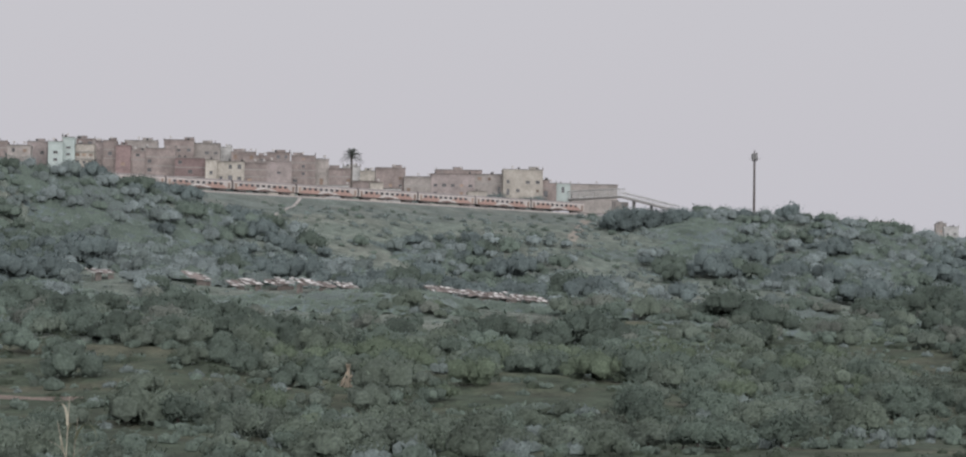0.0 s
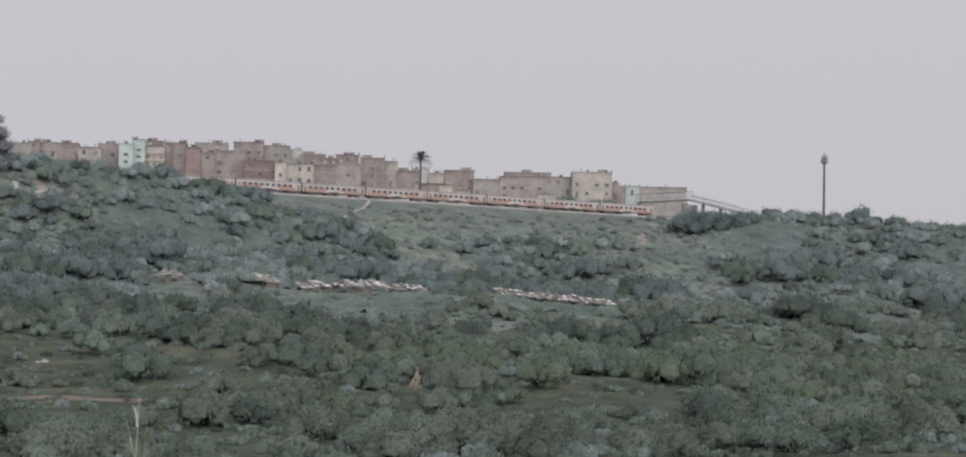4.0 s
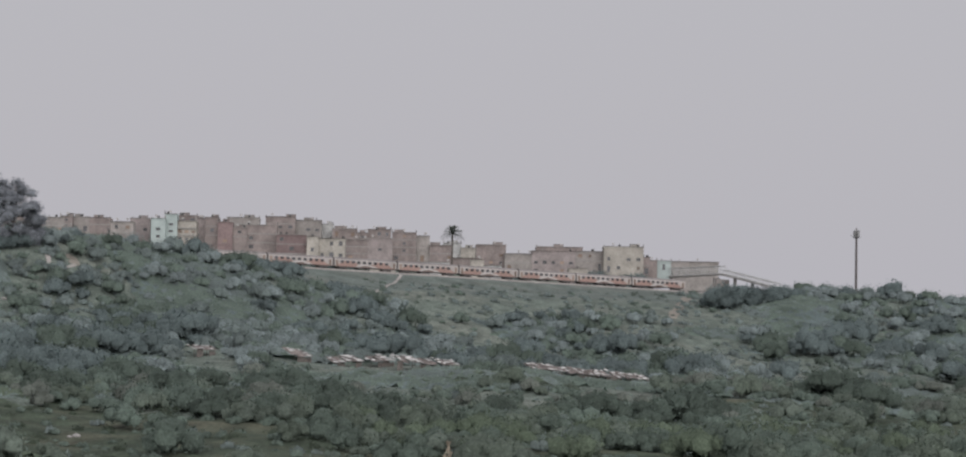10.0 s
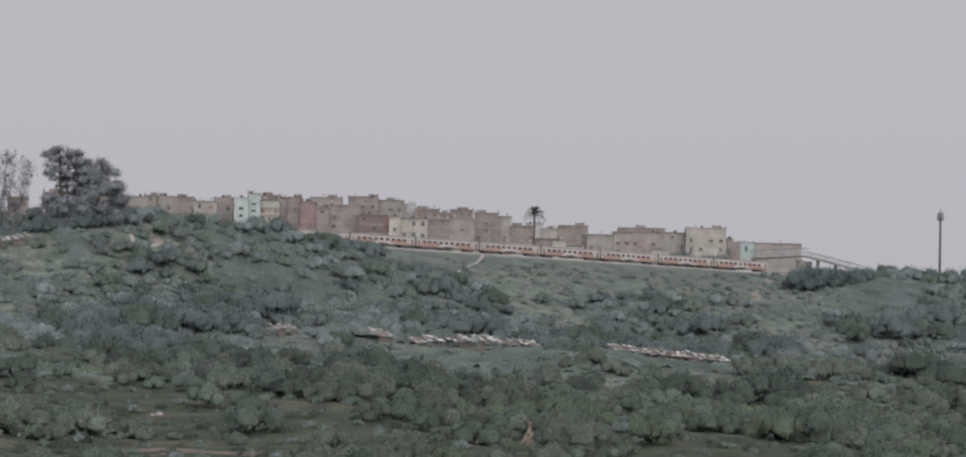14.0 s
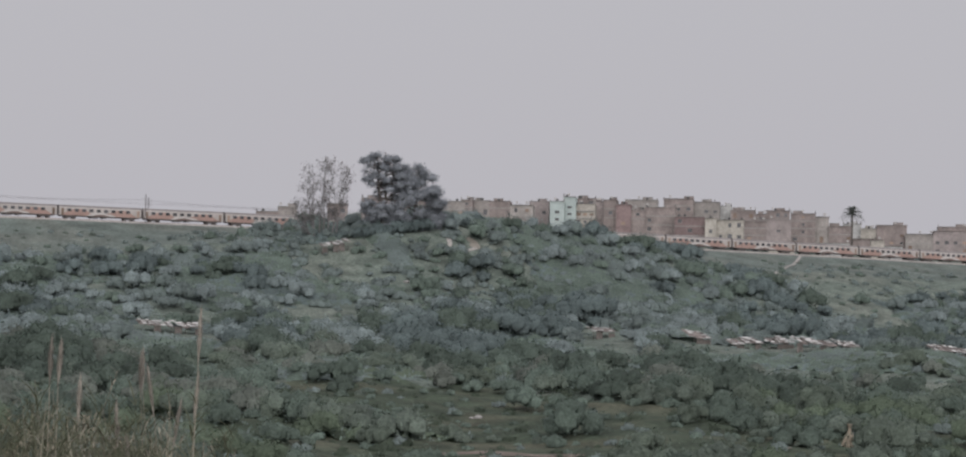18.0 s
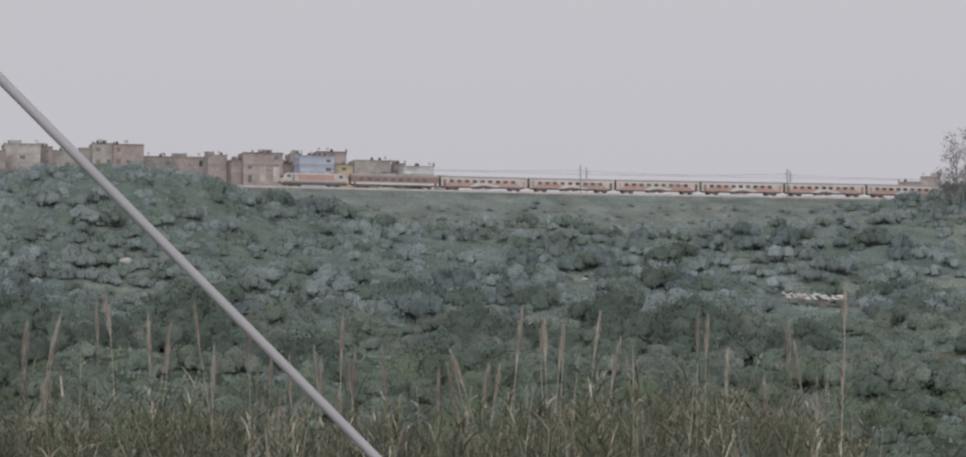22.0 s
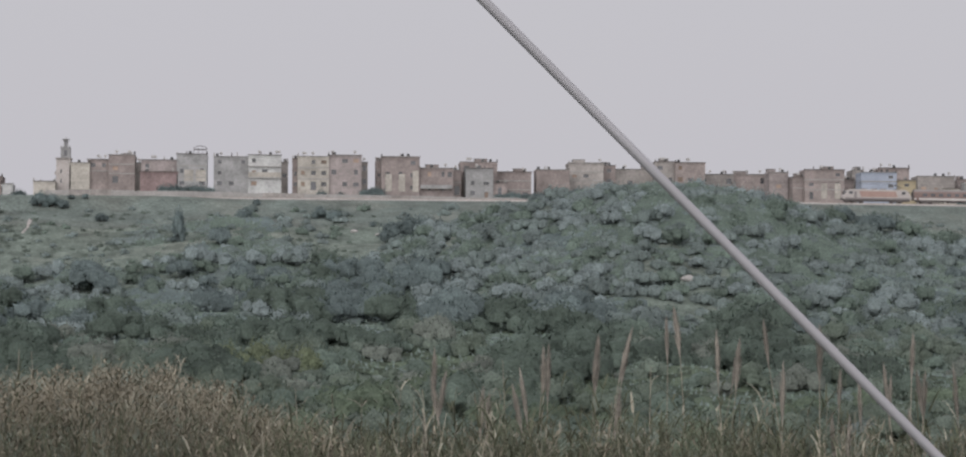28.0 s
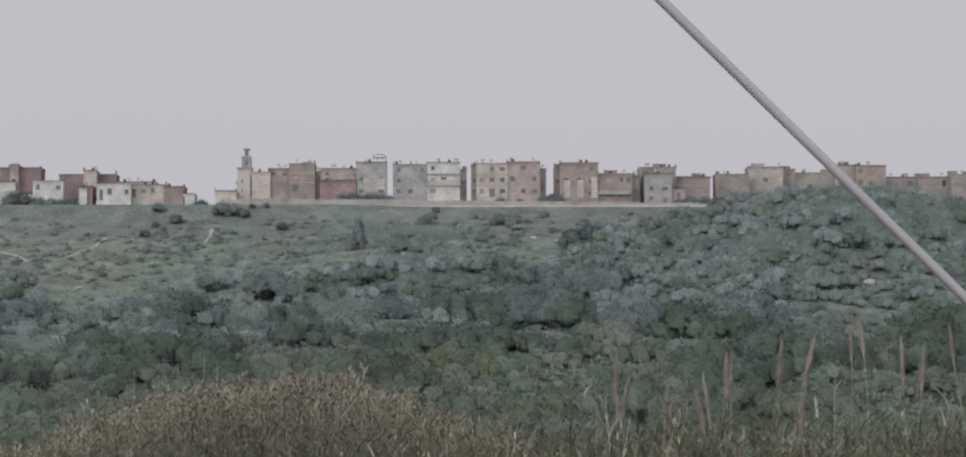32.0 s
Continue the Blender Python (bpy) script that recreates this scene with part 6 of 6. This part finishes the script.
strip('footpath', [(-62.1, 721.0), (-61.9, 710.0), (-62.8, 705.0)], 0.8, 0.06, M['ballast'], 'faint earth path on the grassy slope', 'path')
strip('footpath', [(194.2, 362.0), (211.9, 367.0), (220.1, 357.0)], 2.0, 0.06, M['red_earth'], 'reddish earth track along the terrace', 'path')
strip('footpath', [(505.9, 443.0), (532.4, 458.0), (588.0, 493.0)], 2.4, 0.06, M['dirt'], 'pale earth track through the grove', 'path')
strip('footpath', [(485.2, 551.0), (457.8, 506.0), (448.0, 482.0)], 1.4, 0.06, M['dirt'], 'narrow earth path below the shelters', 'path')


# ---- foreground: guy cable, reeds and dry brush on the bank ----
def cable():
    m = thing("guy_cable", pose(0, 0, 0), "thick pale grey sheathed guy cable slanting down to the bank", "cable")
    a, b = Vector((-3.6, 8.0, 6.86)), Vector((3.28, 8.0, 0.06))
    bm = bmesh.new()
    along = (b - a).normalized()
    side = along.cross(Vector((0, 1, 0))).normalized()
    last = None
    for k in range(81):
        c = a.lerp(b, k / 80)
        ring = [bm.verts.new(c + (side * math.cos(t) + Vector((0, 1, 0)) * math.sin(t)) * 0.0148) for t in (2 * math.pi * j / 14 for j in range(14))]
        if last:
            for j in range(14):
                bm.faces.new((last[j], last[(j + 1) % 14], ring[(j + 1) % 14], ring[j])).smooth = True
        last = ring
    bmesh.ops.recalc_face_normals(bm, faces=bm.faces)
    part("sheath", bm, M["cable"], m)
    bm = bmesh.new()
    tube(bm, b, (3.50, 8.0, -0.20), 0.012, 0.012, 8)
    part("anchor_rod", bm, M["dark_metal"], m)
    part("anchor_block", solid(3.3, 3.7, 7.8, 8.2, -0.5, -0.1, 0.03), M["concrete"], m)


cable()


def ribbon(bm, p, d, up, length, width, droop, seg=4):
    """A blade that rises along d and bends over."""
    side = d.cross(Vector((0, 0, 1)))
    side = side.normalized() if side.length > 0.01 else Vector((1, 0, 0))
    last = None
    q = p.copy()
    v = (d + Vector((0, 0, up))).normalized()
    for k in range(seg + 1):
        w = width * (1 - (k / seg) ** 1.6) * 0.5 + 0.001
        row = (bm.verts.new(q - side * w), bm.verts.new(q + side * w))
        if last:
            bm.faces.new((last[0], last[1], row[1], row[0]))
        last = row
        q = q + v * length / seg
        v = (v - Vector((0, 0, droop))).normalized()


LEAVES = []
for k in range(6):
    r = random.Random(100 + k)
    bm = bmesh.new()
    ribbon(bm, Vector((0, 0, 0)), Vector((1, 0, 0)), r.uniform(0.9, 2.4), r.uniform(0.26, 0.46), r.uniform(0.010, 0.018), r.uniform(0.2, 0.6), 5)
    me = bpy.data.meshes.new("leaf")
    bm.to_mesh(me)
    bm.free()
    me.materials.append(M["reed_dry"] if k % 3 == 0 else M["reed_green"])
    LEAVES.append(me)
PLUMES = []
for k in range(5):
    r = np.random.default_rng(200 + k)
    n = 280
    t = r.random(n)
    L = 0.30 + 0.03 * k
    a = r.random(n) * 6.283
    wide = 0.022 * np.sin(np.pi * np.clip(t * 0.9 + 0.08, 0, 1)) ** 0.7 * (1 + 0.25 * (k % 3))
    base = np.stack([0.15 * wide * np.cos(a), 0.15 * wide * np.sin(a), t * L * 0.86], 1)
    tip = base + np.stack([np.cos(a) * wide, np.sin(a) * wide, 0.07 + 0.05 * r.random(n)], 1)
    side = np.stack([-np.sin(a), np.cos(a), np.zeros(n)], 1) * 0.0026
    PLUMES.append(mesh_arrays("plume", np.stack([base - side, base + side, tip], 1).reshape(-1, 3), np.arange(n * 3).reshape(-1, 3), M["plume"]))


def reed(bearing, dist, top, lean=0.0, sway=0.0, plume=True, bare=1.0, leaves=6):
    """A tall cane with a plume; bearing in degrees to the right of the line's normal, top the height of its tip."""
    x, y = dist * math.tan(math.radians(bearing)), dist
    x -= (top - gz(x, y)) * math.sin(math.radians(lean))
    g = gz(x, y)
    m = thing("giant_reed", pose(x, y, g, sway, lean, 0), "tall dry giant reed with a feathery tan plume on the bank" if plume else "tall leafy giant reed stem on the bank", "reed", "tall reeds on the bank")
    h = (top - g)
    stem = h - (0.33 if plume else 0.1)
    bm = bmesh.new()
    tube(bm, (0, 0, -0.1), (0.01, 0, stem * 0.5), 0.0055, 0.004, 5)
    tube(bm, (0.01, 0, stem * 0.5), (0, 0, stem + 0.2 * plume), 0.004, 0.002, 5)
    part("stalk", bm, M["stalk"], m)
    if plume:
        ob = part("plume", PLUMES[rnd.randrange(5)], None, m)
        ob.matrix_local = pose(0, 0, stem - 0.06, rnd.uniform(-4, 4), rnd.uniform(-5, 5), rnd.uniform(0, 360)) @ Matrix.Diagonal((1, 1, 1.0, 1))
    for k in range(leaves):
        ob = part("leaf", LEAVES[rnd.randrange(6)], None, m)
        s = rnd.uniform(0.6, 1.05)
        ob.matrix_local = pose(0, 0, stem - bare * rnd.uniform(0.35, 0.8) - 0.14 * k, 0, 0, rnd.uniform(0, 360)) @ Matrix.Diagonal((s, s, s, 1))


reed(6.79, 20.0, 1.68, 2.3, leaves=4)
reed(5.79, 21.0, 1.66, 4.6, leaves=4)
reed(7.46, 19.5, 1.82, 10.3, leaves=4)
reed(8.31, 20.0, 1.92, 1.1, leaves=4)
reed(8.49, 20.5, 1.97, -3.4, leaves=4)
reed(9.31, 22.0, 1.73, -2.3, leaves=4)
reed(9.82, 22.0, 1.76, 11.5, leaves=4)
reed(10.21, 19.0, 1.94, -9.2, leaves=4)
reed(11.43, 18.5, 1.81, 0.0, leaves=4)
reed(11.89, 21.0, 1.54, 3.4, leaves=4)
reed(12.18, 20.0, 1.45, -5.8, leaves=4)
reed(10.71, 19.0, 1.50, 2.3, leaves=4)
reed(13.36, 20.0, 1.79, 2.3, leaves=4)
reed(13.68, 21.0, 1.49, 6.9, leaves=4)
reed(14.11, 21.0, 1.49, -9.2, leaves=4)
reed(15.52, 19.0, 1.68, -16.1, leaves=4)
reed(17.13, 20.0, 1.82, 8.0, leaves=4)
reed(17.54, 20.0, 1.78, -2.3, leaves=4)
reed(18.00, 20.0, 1.78, 3.4, leaves=4)
reed(20.77, 19.0, 1.83, 1.1, leaves=4)
reed(22.57, 21.0, 1.78, -4.6, leaves=4)
reed(22.78, 20.0, 1.59, -6.9, leaves=4)
reed(5.10, 21.0, 1.40, -9.2, leaves=4)
reed(4.47, 20.0, 1.37, 4.6, leaves=4)
reed(15.62, 20.0, 1.69, -16.1, leaves=4)
reed(17.97, 19.0, 1.75, 5.8, leaves=4)
reed(17.03, 21.0, 1.85, 3.4, leaves=4)
reed(17.44, 21.0, 1.80, -2.3, leaves=4)
reed(16.67, 20.0, 1.47, 10.3, leaves=4)
reed(18.68, 20.5, 1.81, 5.8, leaves=4)
reed(19.20, 20.0, 1.69, 13.8, leaves=4)
reed(20.94, 19.0, 1.81, 1.1, leaves=4)
reed(21.38, 20.0, 1.53, 2.3, leaves=4)
reed(22.55, 20.5, 1.73, -3.4, leaves=4)
reed(23.83, 18.0, 2.00, 2.3, leaves=4)
reed(22.10, 20.0, 1.27, -3.4, leaves=4)
reed(23.44, 20.0, 1.34, 9.2, leaves=4)
reed(15.54, 21.0, 1.40, -11.5, leaves=4)
reed(5.83, 20.0, 1.62, 2.3, leaves=4)
reed(6.81, 21.0, 1.68, 1.1, leaves=4)
reed(7.49, 20.0, 1.79, 9.2, leaves=4)
reed(5.25, 21.0, 1.45, -6.9, leaves=4)
reed(3.40, 20.0, 1.48, -6.9, leaves=4)
reed(4.55, 20.0, 1.32, 2.3, leaves=4)
reed(9.83, 20.0, 1.72, 6.9, leaves=4)
reed(31.62, 15.0, 1.19, 3.4, plume=False, leaves=9, bare=0.25)
reed(31.30, 15.0, 1.08, -13.8, plume=False, leaves=9, bare=0.25)
reed(31.81, 15.2, 1.05, 6.9, plume=False, leaves=9, bare=0.25)
reed(-6.79, 23.4, 1.53, -4.6, plume=False, leaves=3, bare=0.5)
reed(-6.59, 23.4, 1.60, 2.3, plume=False, leaves=3, bare=0.5)
reed(-6.40, 23.4, 1.52, -6.9, plume=False, leaves=3, bare=0.5)
reed(-6.09, 23.4, 1.56, 3.4, plume=False, leaves=3, bare=0.5)
reed(-5.97, 23.4, 1.57, -5.8, plume=False, leaves=3, bare=0.5)
reed(-5.71, 23.4, 1.66, 1.1, plume=False, leaves=3, bare=0.5)
reed(-5.15, 23.4, 1.71, 2.3, plume=False, leaves=3, bare=0.5)
reed(-4.92, 23.4, 1.69, -3.4, plume=False, leaves=3, bare=0.5)
reed(-3.46, 23.4, 1.68, 3.4, plume=False, leaves=3, bare=0.5)
reed(-2.60, 23.4, 1.59, -4.6, plume=False, leaves=3, bare=0.5)
reed(-2.02, 23.4, 1.56, 4.6, plume=False, leaves=3, bare=0.5)
reed(-0.09, 23.4, 1.23, -5.8, plume=False, leaves=3, bare=0.5)
reed(0.33, 23.4, 1.29, -6.9, plume=False, leaves=3, bare=0.5)
reed(-8.21, 23.4, 1.45, -9.2, plume=False, leaves=3, bare=0.5)


more = random.Random(61)
for k in range(44):
    bb = more.uniform(3.0, 24.2)
    reed(bb, more.uniform(18.5, 22.5), 1.05 + 0.62 * more.random() ** 1.3, more.uniform(-9, 9), plume=more.random() < 0.35, leaves=more.randrange(4, 8), bare=0.4)


def reed_bed(name, places, mat_leaf, label, category, seed, blades, stem_r=0.006, length=0.42, width=0.022, wild=0.0, spread=1.0, depth=1.7):
    """Close-set leafy stems as one mass."""
    r = np.random.default_rng(seed)
    V, F, off = [], [], 0
    for x, y, top in places:
        g = gz(x, y)
        lean = r.normal(size=2) * (0.15 + wild * 0.5)
        low = max(g, top - depth)
        axis = np.array([lean[0], lean[1], 1.0])
        a = np.array([x, y, low])
        b = a + axis * (top - low)
        s = np.array([stem_r, 0, 0])
        V.append(np.array([a - s, a + s, b + s * 0.4, b - s * 0.4]))
        F.append(np.array([[0, 1, 2, 3]]) + off)
        off += 4
        for k in range(blades):
            t = r.random() ** 0.75
            p = a + (b - a) * t
            ang = r.random() * 6.283
            d = np.array([math.cos(ang) * spread, math.sin(ang) * spread, 0.8 - 2.4 * wild + (1.6 + 2.0 * wild) * r.random()])
            d /= np.linalg.norm(d)
            L = length * (0.5 + r.random() * 0.8)
            side = np.cross(d, [0, 0, 1.0])
            side /= np.linalg.norm(side) + 1e-6
            droop = 0.15 + 0.6 * r.random()
            pts = []
            q = p
            for j in range(4):
                w = width * (0.5, 0.48, 0.32, 0.04)[j] * (0.6 + 0.7 * r.random())
                pts += [q - side * w, q + side * w]
                q = q + d * L / 3
                d = d - np.array([0, 0, droop])
                d /= np.linalg.norm(d)
            V.append(np.array(pts))
            F.append(np.array([[0, 1, 3, 2], [2, 3, 5, 4], [4, 5, 7, 6]]) + off)
            off += 8
    return tagged(new(name, mesh_arrays(name, np.concatenate(V), np.concatenate(F), mat_leaf)), label, category, kind="stuff")


def bank_places(b0, b1, d0, d1, count, top_of, seed):
    r = random.Random(seed)
    out = []
    for _ in range(count):
        b, d = r.uniform(b0, b1), r.uniform(d0, d1)
        rise = top_of(b) - 0.2 + r.gauss(0, 0.36) + 1.1 * noise.noise((b * 1.1, d * 0.4, 2.0))
        out.append((d * math.tan(math.radians(b)), d, 1.7 + d / math.cos(math.radians(b)) * math.tan(math.radians(rise))))
    return out


def bed_top(b):
    return np.interp(b, [-12, -8, -1, 2, 6, 9, 13, 16, 18, 20, 21, 22, 23.5, 24.6, 26], [-2.3, -2.3, -2.1, -1.85, -1.8, -1.75, -1.95, -2.0, -1.6, -1.45, -1.2, -1.5, -2.0, -2.9, -3.9])


reed_bed("reed_bed", bank_places(-1.5, 25.0, 17.5, 24, 430, bed_top, 3), M["reed_green"], "dense bed of green and straw-coloured giant reeds on the bank", "reeds", 41, 24, 0.0035, 0.30, 0.013, 0.14, 1.3)
reed_bed("dry_reed_bed", bank_places(-1.0, 25.2, 17.0, 24, 230, lambda b: bed_top(b) + 0.1, 4), M["reed_dry"], "dry straw-coloured reed stems and leaves on the bank", "reeds", 42, 12, 0.0048, 0.24, 0.011, 0.14, 1.3)
reed_bed("bank_grass", bank_places(-12, 0, 18, 25, 500, lambda b: bed_top(b), 5), M["reed_green"], "green grass and reeds along the bank", "grass", 43, 12, 0.004, 0.2, 0.010, 0.2)


def brush_top(b):
    return np.interp(b, [-11, -8.6, -7.2, -5.4, -3.8, -2.6, -1.3, -0.2, 1.0, 2.2], [-2.2, -2.0, -1.35, -0.90, -0.66, -0.62, -0.95, -1.45, -1.8, -2.4]) + 0.30 * noise.noise((b * 1.7, 3.0, 1.0)) + 0.26 * noise.noise((b * 4.0, 7.0, 1.0)) + 0.16 * noise.noise((b * 11.0, 2.0, 1.0))


def brush_places(count, seed, sink, lift):
    """Clumps of twigs through the whole height of the bush, thickest near its uneven top."""
    r = random.Random(seed)
    out = []
    for _ in range(count):
        b, d = r.uniform(-9.5, 2.2), r.uniform(20, 23)
        rise = brush_top(b) + lift - sink * r.random() ** 1.4 + r.gauss(0, 0.05) + 0.22 * r.random() ** 4
        out.append((d * math.tan(math.radians(b)), d, 1.7 + d / math.cos(math.radians(b)) * math.tan(math.radians(rise))))
    return out


reed_bed("dry_brush", brush_places(4600, 6, 2.0, 0.0), M["dry_bush"], "large brown dry bush of fine twigs on the bank", "bush", 44, 9, 0.0012, 0.075, 0.0085, 0.6, 1.6, 0.2)
reed_bed("straw_grass", brush_places(620, 7, 1.7, 0.08), M["reed_dry"], "pale straw-coloured dry stalks in the brown bush", "dry grass", 45, 9, 0.0018, 0.10, 0.010, 0.5, 1.3, 0.3)
reed_bed("green_brush", bank_places(-10.5, 2.4, 19.4, 22, 520, lambda b: brush_top(b) - 0.8, 8), M["reed_green"], "green grass and shoots in front of the brown bush", "grass", 46, 13, 0.003, 0.12, 0.010, 0.35, 1.3)


def grass_places(b0, b1, count, seed, sink):
    """Clumps through the lower part of the reed bed, where stems and grass close up."""
    r = random.Random(seed)
    out = []
    for _ in range(count):
        b, d = r.uniform(b0, b1), r.uniform(18.0, 22.5)
        rise = bed_top(b) + 0.10 + 0.45 * noise.noise((b * 1.6, 5.0, 4.0)) - sink * r.random() ** 1.2 + r.gauss(0, 0.08)
        out.append((d * math.tan(math.radians(b)), d, 1.7 + d / math.cos(math.radians(b)) * math.tan(math.radians(rise))))
    return out


reed_bed("reed_undergrass", grass_places(-1.5, 24.0, 1900, 71, 1.3), M["reed_green"], "tangled green grass and young reeds at the foot of the reed bed", "grass", 72, 8, 0.0018, 0.15, 0.009, 0.35, 1.4, 0.35)
reed_bed("dry_undergrass", grass_places(-1.5, 24.0, 900, 73, 1.2), M["dry_bush"], "brown dead leaves and grass at the foot of the reed bed", "dry grass", 74, 8, 0.0016, 0.12, 0.009, 0.45, 1.4, 0.3)
